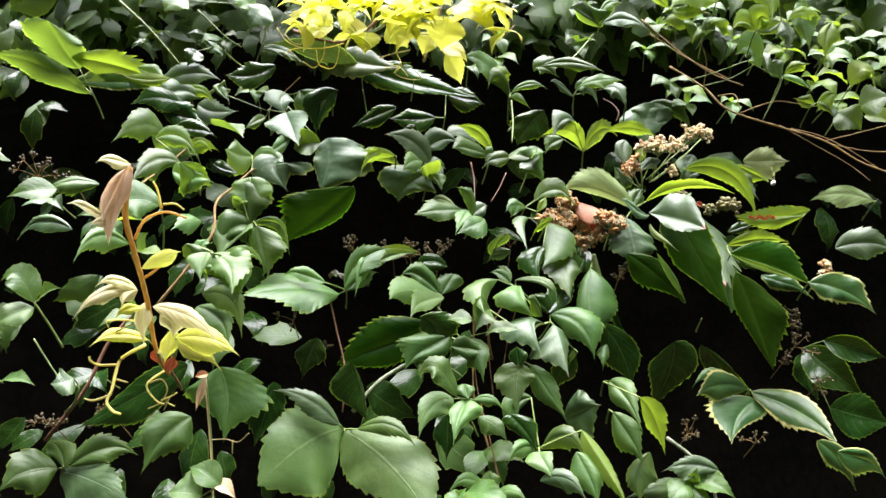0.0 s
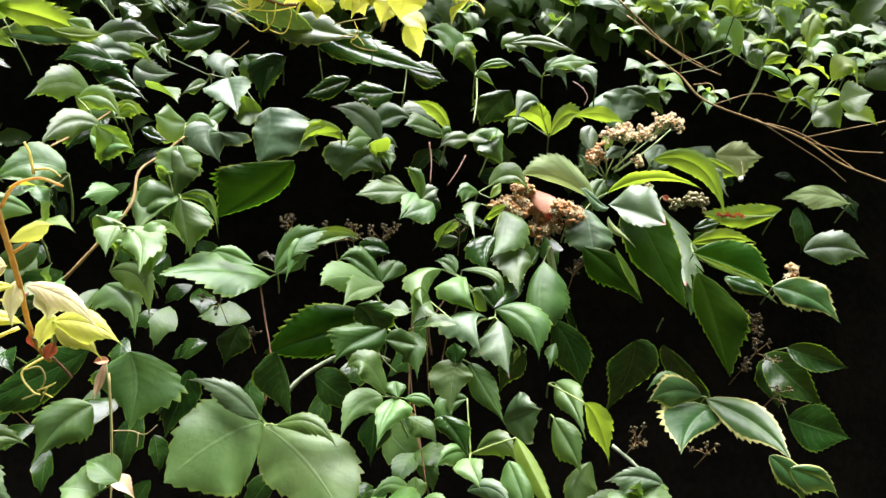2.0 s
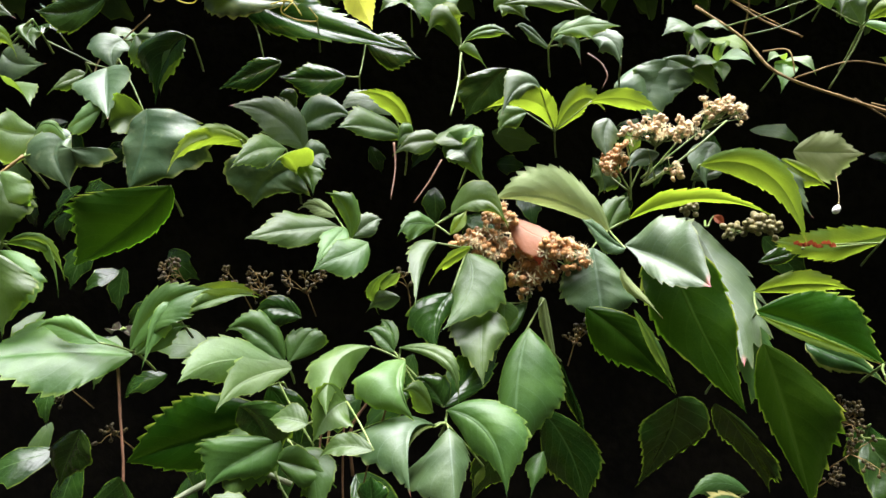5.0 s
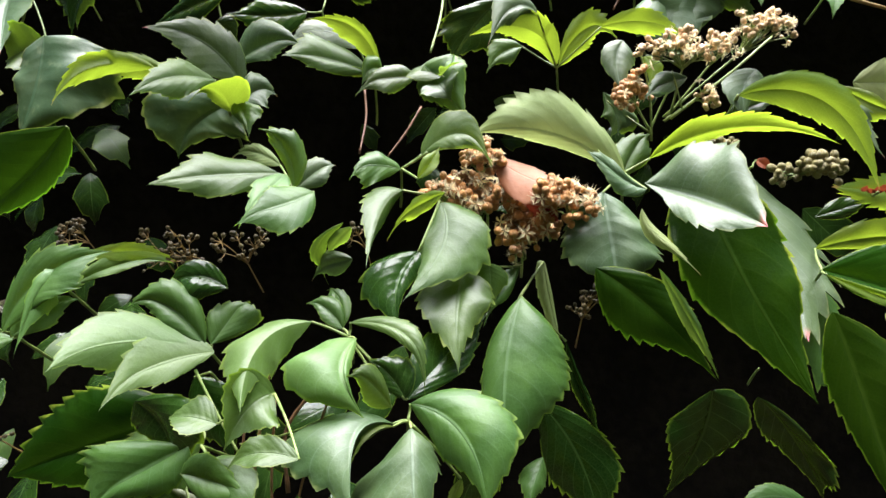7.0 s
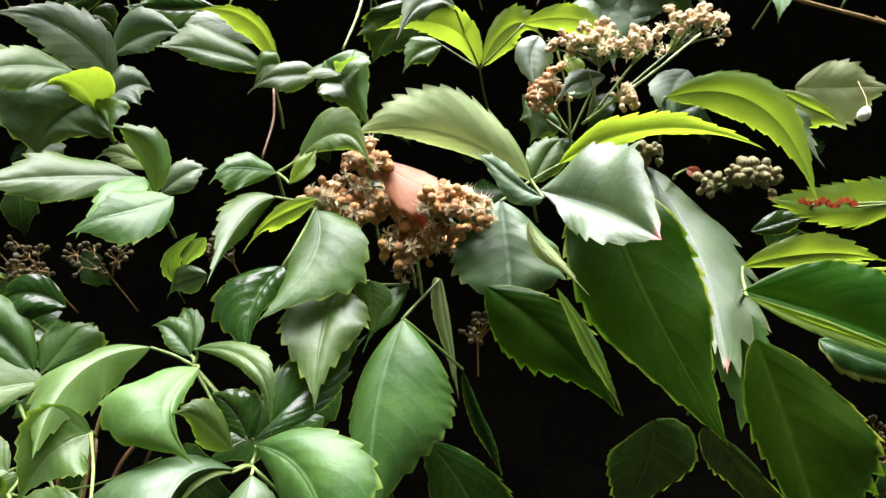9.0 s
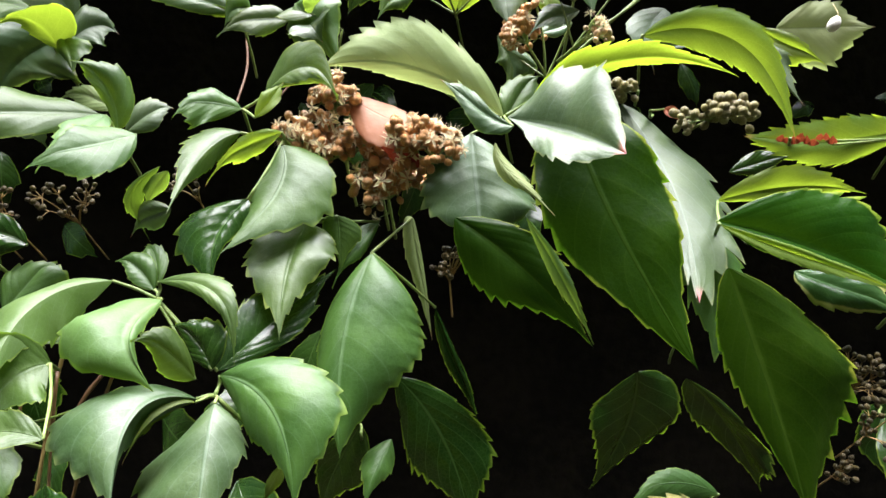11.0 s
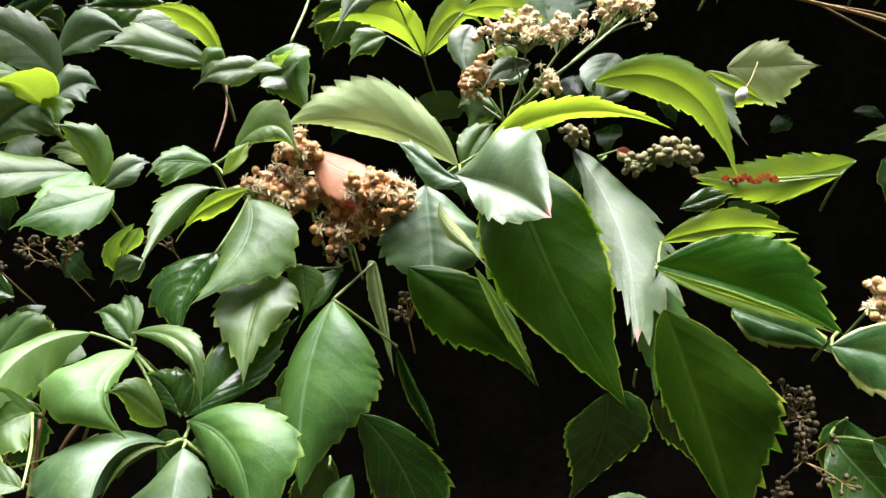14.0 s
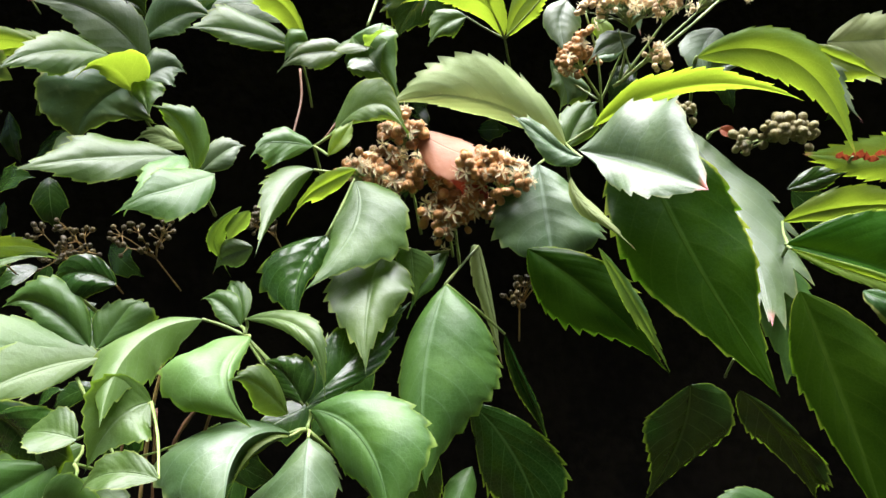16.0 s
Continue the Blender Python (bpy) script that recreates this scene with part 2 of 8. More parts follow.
def blade(base, tip, width, normal, bend, fold=12.0, lop=0.0, roll=None, stations=26, rng=None, teeth=0.036, across=(-1, -0.8, -0.5, -0.22, 0, 0.22, 0.5, 0.8, 1)):
    """Vertices, faces and uvs of one leaflet: toothed outline, folded along the midrib, arched by bend."""
    rng = rng or random.Random(1)
    b, t, n0, bd = (np.array(p, float) for p in (base, tip, normal, bend))
    curl, wave, ph = rng.uniform(-46, 12) if roll is None else roll, rng.uniform(0.04, 0.13), rng.uniform(0, 6.28)
    twist, waves = radians(rng.uniform(-14, 14)), rng.uniform(1.6, 3.2)
    dive = rng.uniform(0.05, 0.19)
    peak, drawn = rng.uniform(0.38, 0.50), rng.uniform(1.75, 2.25)
    verts, uvs, faces = [], [], []
    k = len(across)
    length = float(np.linalg.norm(t - b))
    for i in range(stations + 1):
        u = i / stations
        p = b + (t - b) * u + bd * 4 * u * (1 - u) + n0 * (dive * length * (u - u ** 4))
        tan = unit(t - b + bd * 4 * (1 - 2 * u) + n0 * (dive * length * (1 - 4 * u ** 3)))
        n = n0 - tan * float(n0 @ tan)
        n = unit(n)
        s = np.cross(tan, n)
        a = twist * (u - 0.3)
        n, s = n * math.cos(a) + s * math.sin(a), s * math.cos(a) - n * math.sin(a)
        uu = min(max(u, 0.004), 0.997)
        q = (uu - peak) / (1 - peak)
        hw = width / 2 * ((1 - (1 - uu / peak) ** 2) ** 0.78 if uu < peak else (1 - q) ** drawn * (1 + (drawn - 0.2) * q))
        section = {}
        for av in sorted({abs(v) for v in across}):
            x = h = 0.0
            for k8 in range(8):
                a8 = radians(fold * (0.6 + 0.6 * u) + curl * av * (k8 + 0.5) / 8)
                x, h = x + math.cos(a8) * av / 8, h + math.sin(a8) * av / 8
            section[av] = (x, h)
        for v in across:
            av = abs(v)
            r = hw * av * (1 + (lop if v > 0 else -lop))
            if av == 1 and 0.10 < u < 0.96:
                out = (i + (v > 0)) % 3
                r *= 1 + teeth * (rng.uniform(0.7, 1.7) if out == 2 else -rng.uniform(0.5, 1.0) if out == 0 else -0.1)
                push = tan * (length / stations * (0.75 if out == 2 else 0.1))
            else:
                push = 0
            r = r / av if av else 0.0
            x = math.copysign(r * section[av][0], v) if v else 0.0
            h = r * section[av][1] + wave * hw * math.sin(6.28 * waves * u + ph + (1.7 if v > 0 else 0)) * av ** 1.5
            verts.append(p + s * x + n * h + push)
            uvs.append((u, (v + 1) / 2))
    for i in range(stations):
        for j in range(k - 1):
            a = i * k + j
            faces.append((a, a + 1, a + k + 1, a + k))
    return verts, faces, uvs


def tube(points, radius, sides=7, taper=0.7, steps=6):
    """A round stem along smoothed points."""
    pts = [Vector(p) for p in points]
    ext = [pts[0] * 2 - pts[1], *pts, pts[-1] * 2 - pts[-2]]
    path = []
    for i in range(1, len(ext) - 2):
        p0, p1, p2, p3 = ext[i - 1:i + 3]
        for k in range(steps):
            q = k / steps
            path.append(0.5 * ((2 * p1) + (p2 - p0) * q + (2 * p0 - 5 * p1 + 4 * p2 - p3) * q * q + (3 * p1 - p0 - 3 * p2 + p3) * q ** 3))
    path.append(pts[-1])
    verts, faces = [], []
    m = len(path)
    ref = Vector((0.31, 0.7, 0.64))
    for i, p in enumerate(path):
        tan = (path[min(i + 1, m - 1)] - path[max(i - 1, 0)]).normalized()
        sx = tan.cross(ref).normalized()
        sy = tan.cross(sx)
        r = radius * (1 - (1 - taper) * i / (m - 1)) * (1 + 0.10 * math.sin(i * 2.3))
        for k in range(sides):
            a = 2 * math.pi * k / sides
            verts.append(p + sx * (r * math.cos(a)) + sy * (r * math.sin(a)))
    for i in range(m - 1):
        for k in range(sides):
            a, b = i * sides + k, i * sides + (k + 1) % sides
            faces.append((a, b, b + sides, a + sides))
    faces.append(tuple(range(sides))[::-1])
    faces.append(tuple((m - 1) * sides + k for k in range(sides)))
    return verts, faces


LEAF_LABEL = {
    "": ("creeper_leaf", "glossy green creeper leaf with toothed leaflets on a thin stalk", "leaf"),
    "young": ("young_creeper_leaf", "bright yellow young creeper leaves on a reddish shoot", "leaf"),
    "shoot": ("young_shoot", "yellow and brown young creeper shoot with curling tendrils", "shoot"),
    "dried": ("dried_leaf", "curled dry brown leaf caught among the green leaves", "dried leaf"),
}
KIND_LABEL = {
    "g": "glossy dark green creeper leaf with toothed leaflets",
    "l": "light green creeper leaf with toothed leaflets",
    "y": "yellow-green creeper leaf lit through from above",
    "b": "bluish green glossy creeper leaf with toothed edges",
    "p": "pale grey-green creeper leaf showing its matt underside",
    "d": "large creeper leaf with shade put into its dark green colour",
    "t": "deep green creeper leaf with a thin yellow margin",
    "m": "green creeper leaf with a yellowed toothed margin",
    "v": "old mottled dark leaf with a pale worn margin",
}
LEAFLET_NOTE = {"yc": "pale cream young leaflet", "yy": "bright yellow young leaflet", "y": "yellow-green leaflet", "br": "brown curled young leaflet", "p": "pale matt underside", "v": "mottled leaflet with pale margin"}
rng = random.Random(7)
SHOOT = []


def stalked_leaf(hub, foot, sort=""):
    """An Empty at the hub of a compound leaf, with its stalk running back to the foot."""
    name, label, cat = LEAF_LABEL[sort]
    ob = tagged(new(name), label, cat, "leaves of the creeper" if sort == "" else "")
    ob.matrix_basis = Matrix.Translation(hub)
    ob.empty_display_size = 0.01
    if sort == "shoot":
        SHOOT.append(ob)
    h, f = Vector(hub), Vector(foot)
    sag = Vector((0, 0.003, -0.002))
    vs, fs = tube([Vector((0, 0, 0)), (f - h) * 0.5 + sag, f - h], 0.0008, 6, 1.2, 4)
    me = mesh_of("stalk", vs, fs, STEM["red"] if sort in ("young", "shoot") else STEM["stalk"])
    part("stalk", me, ob)
    return ob


def leaflet(leaf, base, tip, width, normal, bend, kind, fold=22, lop=0.0, roll=None):
    h = Vector(leaf.matrix_basis.translation)
    L = (Vector(tip) - Vector(base)).length
    vs, fs, uv = blade(Vector(base) - h, Vector(tip) - h, width, normal, bend, fold + rng.uniform(-6, 8), lop, roll, 27 if L < 0.03 else 33 if L < 0.06 else 42, rng)
    one = part("leaflet", mesh_of("leaflet", vs, fs, BLADE[kind], uv), leaf, LEAFLET_NOTE.get(kind, ""))
    if leaf.name.startswith("creeper_leaf") and kind in KIND_LABEL and "kind_set" not in leaf:
        leaf["label"] = KIND_LABEL[kind]
        leaf["kind_set"] = 1
    v0 = Vector(base) - h
    if v0.length > 0.004:
        tvs, tfs = tube([Vector((0, 0, 0)), v0 * 0.5 + Vector((0, 0.002, 0)), v0], 0.0007, 5, 0.8, 3)
        part("leaflet_stalk", mesh_of("leaflet_stalk", tvs, tfs, STEM["stalk"]), one)


def toothed_blade(base, mid, tip, left, right, peak, drawn, cup, teeth, count, rg, straight=False, rise=0.72):
    """Vertices, faces and uvs of one leaflet. The midrib arches from base over mid to tip; left and right reach from it to the margins where the
    blade is widest, so that each half has its own width and tilt. drawn: how far the tip is drawn out; cup: how the halves swell; teeth: their depth."""
    b, m, t, lv, rv = (Vector(p) for p in (base, mid, tip, left, right))
    c = m * 2 - (b + t) / 2

    def tangent(u):
        return ((c - b) * (1 - u) + (t - c) * u).normalized()

    at_peak = tangent(peak)
    length = (t - b).length
    wave, ph, waves = rg.uniform(0.04, 0.12), rg.uniform(0, 6.28), rg.uniform(1.5, 3.2)
    droop = rg.uniform(0.5, 1.5) if length < 0.06 else 0.2
    dip = rg.uniform(0.0, 0.05)
    twist, swell = rg.uniform(-0.28, 0.28), {1: cup * rg.uniform(0.2, 1.8), -1: cup * rg.uniform(0.2, 1.8)}
    depth = {1: [rg.uniform(0.2, 1.55) for _ in range(count + 2)], -1: [rg.uniform(0.2, 1.55) for _ in range(count + 2)]}
    across = (-1, -0.93, -0.76, -0.52, -0.28, -0.08, 0, 0.08, 0.28, 0.52, 0.76, 0.93, 1)
    stations = count * 4
    verts, uvs, faces = [], [], []
    for i in range(stations + 1):
        u = i / stations
        p = b * (1 - u) ** 2 + c * (2 * u * (1 - u)) + t * u ** 2
        p = p - Vector((0, 0, 1)) * (length * droop * max(0.0, u - 0.62) ** 2)
        tan = tangent(u)
        turn = at_peak.rotation_difference(tan)
        turn = Quaternion(tan, twist * (u - peak)) @ turn
        halves = {-1: turn @ lv, 1: turn @ rv}
        n = (halves[1] - halves[-1]).cross(tan).normalized()
        if n.dot(Vector((0, -0.6, 0.8))) < 0:
            n = -n
        uu = min(max(u, 0.003), 0.998)
        q = (uu - peak) / (1 - peak)
        w = (1 - (1 - uu / peak) ** 2) ** rise if uu < peak else (1 - q) ** drawn * (1 + (drawn - 0.15) * q)
        if straight:
            w = w ** 0.6
        for v in across:
            side = 1 if v > 0 else -1
            av, half = abs(v), halves[side]
            hw = half.length * w
            push = Vector()
            reach = av
            if av > 0.9 and 0.08 < u < 0.97:
                k = i + (2 if v > 0 else 0)
                f = (0.0, 0.34, 0.68, 1.0)[k % 4]
                long = teeth * depth[side][min(k // 4, count + 1)] * (1.0 if av == 1 else 0.3)
                reach *= 1 + 0.125 * long * (f - 0.45) * min(1.0, 0.35 / max(w, 0.2) + 0.55)
                push = tan * (length / count * 0.3 * long * f)
            h = swell[side] * hw * 4 * av * (1 - av) * 0.5 - dip * hw * math.exp(-(av / 0.07) ** 2) + wave * hw * math.sin(6.28 * waves * u + ph + (1.9 if v > 0 else 0)) * av ** 2
            h += 0.006 * hw * math.sin(6.28 * (7.5 * u - 1.9 * av)) * av * (1 - av) * 4
            verts.append(p + half * (w * reach) + n * h + push if v else p + n * h)
            uvs.append((u, (v + 1) / 2))
    k = len(across)
    for i in range(stations):
        for j in range(k - 1):
            a = i * k + j
            faces.append((a, a + 1, a + k + 1, a + k))
    return verts, faces, uvs


def leaflet_of(leaf, base, mid, tip, left, right, kind, peak=0.42, drawn=2.1, teeth=1.0, cup=0.2, straight=False, rise=0.72, count=0):
    """One leaflet under its leaf: three places along the midrib, and how far the two margins stand off it."""
    h = Vector(leaf.matrix_basis.translation)
    L = (Vector(tip) - Vector(base)).length
    rg = random.Random(round(L * 1e6))
    cup *= 1.7 if L < 0.06 else 1.0
    teeth *= 0.6 if L < 0.03 else 0.75 if L < 0.05 else 1.0
    count = count or (6 if L < 0.025 else 7 if L < 0.045 else 10 if L < 0.08 else 13)
    vs, fs, uv = toothed_blade(Vector(base) - h, Vector(mid) - h, Vector(tip) - h, left, right, peak, drawn, cup, teeth, count, rg, straight, rise)
    one = part("leaflet", mesh_of("leaflet", vs, fs, BLADE[kind], uv), leaf, LEAFLET_NOTE.get(kind, ""))
    if leaf.name.startswith("creeper_leaf") and kind in KIND_LABEL and "kind_set" not in leaf:
        leaf["label"] = KIND_LABEL[kind]
        leaf["kind_set"] = 1
    v0 = Vector(base) - h
    if 0.003 < v0.length < 0.05:
        tvs, tfs = tube([Vector((0, 0, 0)), v0 * 0.5 + Vector((0, 0.002, 0)), v0], 0.0008, 6, 0.8, 3)
        part("leaflet_stalk", mesh_of("leaflet_stalk", tvs, tfs, STEM["stalk"]), one)


def bud_mesh(kind):
    bm = bmesh.new()
    bmesh.ops.create_uvsphere(bm, u_segments=8, v_segments=5, radius=1.0)
    for v in bm.verts:
        v.co.z *= 1.25
        if v.co.z > 0.9:
            v.co.z -= 0.12
    me = bpy.data.meshes.new("bud")
    bm.to_mesh(me)
    bm.free()
    me.materials.append(BERRY[kind])
    me.polygons.foreach_set("use_smooth", [True] * len(me.polygons))
    return me


def flower_mesh():
    vs, fs = [(0, 0, 0.25)], []
    for k in range(5):
        a = 2 * math.pi * k / 5
        for da, r, z in ((-0.35, 0.8, 0.5), (0.0, 1.5, 0.25), (0.35, 0.8, 0.5)):
            vs.append((r * math.cos(a + da), r * math.sin(a + da), z))
        q = 1 + 3 * k
        fs.append((0, q, q + 1, q + 2))
    for k in range(4):
        a = 1.57 * k + 0.4
        q = len(vs)
        vs += [(0.25 * math.cos(a), 0.25 * math.sin(a), 0.2), (0.4 * math.cos(a + 0.3), 0.4 * math.sin(a + 0.3), 0.2), (0.5 * math.cos(a), 0.5 * math.sin(a), 1.5)]
        fs.append((q, q + 1, q + 2))
    return mesh_of("floret", vs, fs, BERRY["flower"], smooth=False)


BUD = {k: bud_mesh(k) for k in ("tan", "cream", "olive", "dark")}
FLORET = flower_mesh()
CLUSTER_LABEL = {
    "tan": "cluster of round tan flower buds with open cream florets",
    "cream": "pale cream flower buds on branching green stalks",
    "olive": "olive brown unopened buds in a round cluster",
    "dark": "brown bud cluster, shade among the leaves put into its colour",
}


def berry_cluster(centre, foot, rx, rz, count, kind):
    """A panicle: stalks fan from the foot to small umbels of round buds over an ellipsoid."""
    c, f = Vector(centre), Vector(foot)
    ob = tagged(new("bud_cluster"), CLUSTER_LABEL[kind], "flower buds", "bud clusters of the creeper")
    ob.matrix_basis = Matrix.Translation(c)
    ob.empty_display_size = 0.01
    size = {"dark": 0.0013, "cream": 0.0018}.get(kind, 0.0023)
    per = 6
    vs_all, fs_all = [], []

    def stalk(points, r):
        vs, fs = tube(points, r, 5, 0.7, 3)
        o = len(vs_all)
        vs_all.extend(vs)
        fs_all.extend(tuple(i + o for i in q) for q in fs)

    heart = (f - c) * 0.45
    stalk([f - c, heart, heart * 0.5], 0.0009 if kind != "dark" else 0.0005)
    left = count
    while left > 0:
        d = Vector((rng.gauss(0, 1), rng.gauss(-0.7, 0.8), rng.gauss(0.35, 0.9))).normalized()
        r = rng.uniform(0.25, 1.0)
        node = Vector((d.x * rx, d.y * min(rx, rz, 0.02), d.z * rz)) * r
        away = (node - heart).normalized()
        node = node - away * 0.004
        stalk([heart * 0.6, heart * 0.2 + node * 0.5, node], 0.0006 if kind != "dark" else 0.0004)
        for _ in range(min(per, left)):
            e = (away * 0.9 + Vector((rng.gauss(0, 0.6), rng.gauss(0, 0.6), rng.gauss(0, 0.6)))).normalized()
            p = node + e * rng.uniform(0.004, 0.0075)
            stalk([node, p], 0.0003)
            s = size * rng.uniform(0.75, 1.2)
            at = Matrix.Translation(p) @ e.to_track_quat("Z", "Y").to_matrix().to_4x4() @ Matrix.Diagonal((s, s, s, 1))
            if kind in ("tan", "cream") and rng.random() < 0.28:
                part("floret", FLORET, ob, "", at @ Matrix.Diagonal((1.35, 1.35, 1.4, 1)))
            else:
                part("bud", BUD[kind], ob, "", at)
        left -= per
    part("stalk", mesh_of("stalk", vs_all, fs_all, STEM["stalk"] if kind != "dark" else STEM["bark"]), ob)


STEM_LABEL = {
    "bark": ("vine_stem", "thin brown woody creeper stem running behind leaves", "stem"),
    "red": ("vine_stem", "thin reddish brown creeper stem among the leaves", "stem"),
    "grey": ("vine_stem", "grey-green smooth creeper stem among the leaves", "stem"),
    "straw": ("vine_stem", "straw-coloured thin young creeper stem", "stem"),
    "yel": ("tendril", "thin curling yellow tendril of the creeper", "tendril"),
    "stalk": ("flower_stalk", "green branching stalk under the flower buds", "stalk"),
}


def vine_stem(points, radius, kind):
    name, label, cat = STEM_LABEL[kind]
    vs, fs = tube(points, radius, 8, 0.75)
    tagged(new(name, mesh_of(name, vs, fs, STEM[kind])), label, cat)


def shoot_stem(points, radius, kind):
    h = Vector(SHOOT[0].matrix_basis.translation)
    vs, fs = tube([Vector(p) - h for p in points], radius, 8, 0.7)
    part("tendril" if kind == "yel" else "stem", mesh_of("stem", vs, fs, STEM[kind]), SHOOT[0], "curling yellow tendril" if kind == "yel" else "straw-coloured stem")


def slab(name, lo, hi, mat, label, cat):
    bm = bmesh.new()
    bmesh.ops.create_cube(bm, size=1.0)
    bmesh.ops.scale(bm, vec=[b - a for a, b in zip(lo, hi)], verts=bm.verts)
    bmesh.ops.translate(bm, vec=[(a + b) / 2 for a, b in zip(lo, hi)], verts=bm.verts)
    me = bpy.data.meshes.new(name)
    bm.to_mesh(me)
    bm.free()
    me.materials.append(mat)
    return tagged(new(name, me), label, cat, kind="structure")


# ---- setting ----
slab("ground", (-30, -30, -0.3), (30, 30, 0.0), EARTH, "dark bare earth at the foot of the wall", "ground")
slab("wall_back", (-6, 1.45, -0.1), (6, 1.70, 2.7), WALL, "wall behind the creeper, deep shade put into its near-black colour", "wall")
# Unseen and added: stands behind the eye to cut light from the front.
slab("light_block_wall", (-6, -1.6, -0.1), (6, -1.4, BLOCK_HEIGHT), BLOCKER, "unseen wall added behind the camera to block front light", "wall")


def surface(x, z):
    """How far ahead the creeper's outer leaves lie."""
    return 0.645 + 0.80 * (min(z, 1.95) - 1.42) + 0.10 * abs(x - 0.05)


def foliage(name, count, x0, x1, z0, z1, near, far, mats, size, label, seed, skip=None, stations=8):
    """A mass of leaves too many to count, as one mesh, hanging from the wall."""
    rg = random.Random(seed)
    vs, fs, uvs, which = [], [], [], []
    for _ in range(count):
        x, z = rg.uniform(x0, x1), rg.uniform(z0, z1)
        if skip and skip(x, z):
            continue
        y = min(surface(x, max(z, 1.1)) + rg.uniform(near, far), 1.42)
        L = rg.uniform(*size)
        a = rg.gauss(-1.57, 0.9)
        d = Vector((math.cos(a), rg.uniform(-0.7, 0.1), math.sin(a))).normalized()
        n = Vector((rg.gauss(0, 0.45), -1.0, rg.uniform(-0.1, 1.1)))
        n = (n - d * n.dot(d)).normalized()
        b = Vector((x, y, z))
        v, f, u = blade(b, b + d * L, L * rg.uniform(0.42, 0.62), n, n * (L * rg.uniform(0.03, 0.14)), rg.uniform(2, 25), rg.uniform(-0.2, 0.2), None, stations, rg, 0.07, (-1, -0.5, 0, 0.5, 1))
        o = len(vs)
        vs += v
        uvs += u
        fs += [tuple(i + o for i in q) for q in f]
        which += [rg.randrange(len(mats))] * len(f)
    me = mesh_of(name, vs, fs, BLADE[mats[0]], uvs)
    for k in mats[1:]:
        me.materials.append(BLADE[k])
    me.polygons.foreach_set("material_index", which)
    return tagged(new(name, me), label, "foliage", kind="stuff")


# Mostly kind d, so the shade here is in the leaf colour.
foliage("inner_foliage", 240, -1.0, 1.05, 1.0, 1.70, 0.38, 0.62, ["d", "d", "d", "g"], (0.05, 0.10), "creeper leaves against the wall, most darkened in colour for shade", 3,
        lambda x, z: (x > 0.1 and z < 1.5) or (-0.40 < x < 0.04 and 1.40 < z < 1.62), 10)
# Added mostly above the view, a leaf roof keeping light off the gaps.
foliage("upper_foliage", 1600, -1.1, 1.1, 1.95, 2.3, 0.10, 0.5, ["g", "l"], (0.06, 0.11), "creeper leaves added mostly above the view to shade the gaps", 5, None, 6)
foliage("outer_foliage", 4200, -3.0, 3.0, 0.05, 2.3, 0.0, 0.20, ["d", "g", "g", "l"], (0.05, 0.10), "green creeper leaves covering the rest of the wall", 4,
        lambda x, z: -0.72 < x < 0.78 and 1.10 < z < 2.0)

# ---- leaves, bud clusters and stems ----
leaf = stalked_leaf((0.0923, 0.7200, 1.5471), (0.0863, 0.7550, 1.5251))
leaflet_of(leaf, (0.0924, 0.7170, 1.5468), (0.0791, 0.7060, 1.5484), (0.0676, 0.6958, 1.5455), (-0.0035, 0.0065, 0.0080), (-0.0047, -0.0075, -0.0122), "g")
leaflet_of(leaf, (0.1040, 0.7043, 1.5411), (0.1102, 0.7075, 1.5495), (0.1153, 0.7130, 1.5608), (-0.0033, 0.0001, 0.0042), (0.0054, 0.0005, 0.0004), "y")
leaflet_of(leaf, (0.1039, 0.7206, 1.5553), (0.1249, 0.7142, 1.5666), (0.1445, 0.7027, 1.5548), (-0.0011, 0.0072, 0.0144), (0.0008, -0.0057, -0.0086), "g")
leaflet_of(leaf, (0.1078, 0.7180, 1.5565), (0.1264, 0.7117, 1.5594), (0.1445, 0.7027, 1.5548), (0.0020, -0.0015, 0.0039), (0.0019, 0.0021, -0.0011), "l")
leaf = stalked_leaf((0.1166, 0.7085, 1.5312), (0.1106, 0.7435, 1.5092))
leaflet_of(leaf, (0.0952, 0.7091, 1.5346), (0.0878, 0.6874, 1.5239), (0.0865, 0.6518, 1.4974), (-0.0124, 0.0034, 0.0041), (-0.0011, 0.0031, -0.0091), "g")
leaflet_of(leaf, (0.1194, 0.6968, 1.5334), (0.1063, 0.6871, 1.5264), (0.0923, 0.6760, 1.5156), (-0.0008, -0.0027, 0.0041), (-0.0025, 0.0022, -0.0073), "y")
leaflet_of(leaf, (0.0719, 0.6834, 1.5151), (0.0647, 0.6863, 1.5084), (0.0564, 0.6908, 1.4990), (-0.0071, 0.0015, 0.0003), (0.0028, 0.0020, -0.0023), "l")
leaflet_of(leaf, (0.1171, 0.7042, 1.5282), (0.1195, 0.6863, 1.5053), (0.1019, 0.6647, 1.4810), (-0.0111, 0.0042, 0.0007), (0.0249, 0.0046, -0.0043), "g", peak=0.5)
leaflet_of(leaf, (0.1240, 0.7105, 1.5242), (0.1274, 0.7060, 1.5161), (0.1246, 0.7030, 1.5077), (-0.0044, 0.0005, -0.0016), (0.0101, 0.0035, -0.0034), "g")
leaflet_of(leaf, (0.1073, 0.6851, 1.5027), (0.0984, 0.6730, 1.4867), (0.1016, 0.6595, 1.4681), (-0.0202, 0.0022, -0.0027), (0.0089, 0.0039, 0.0015), "d")
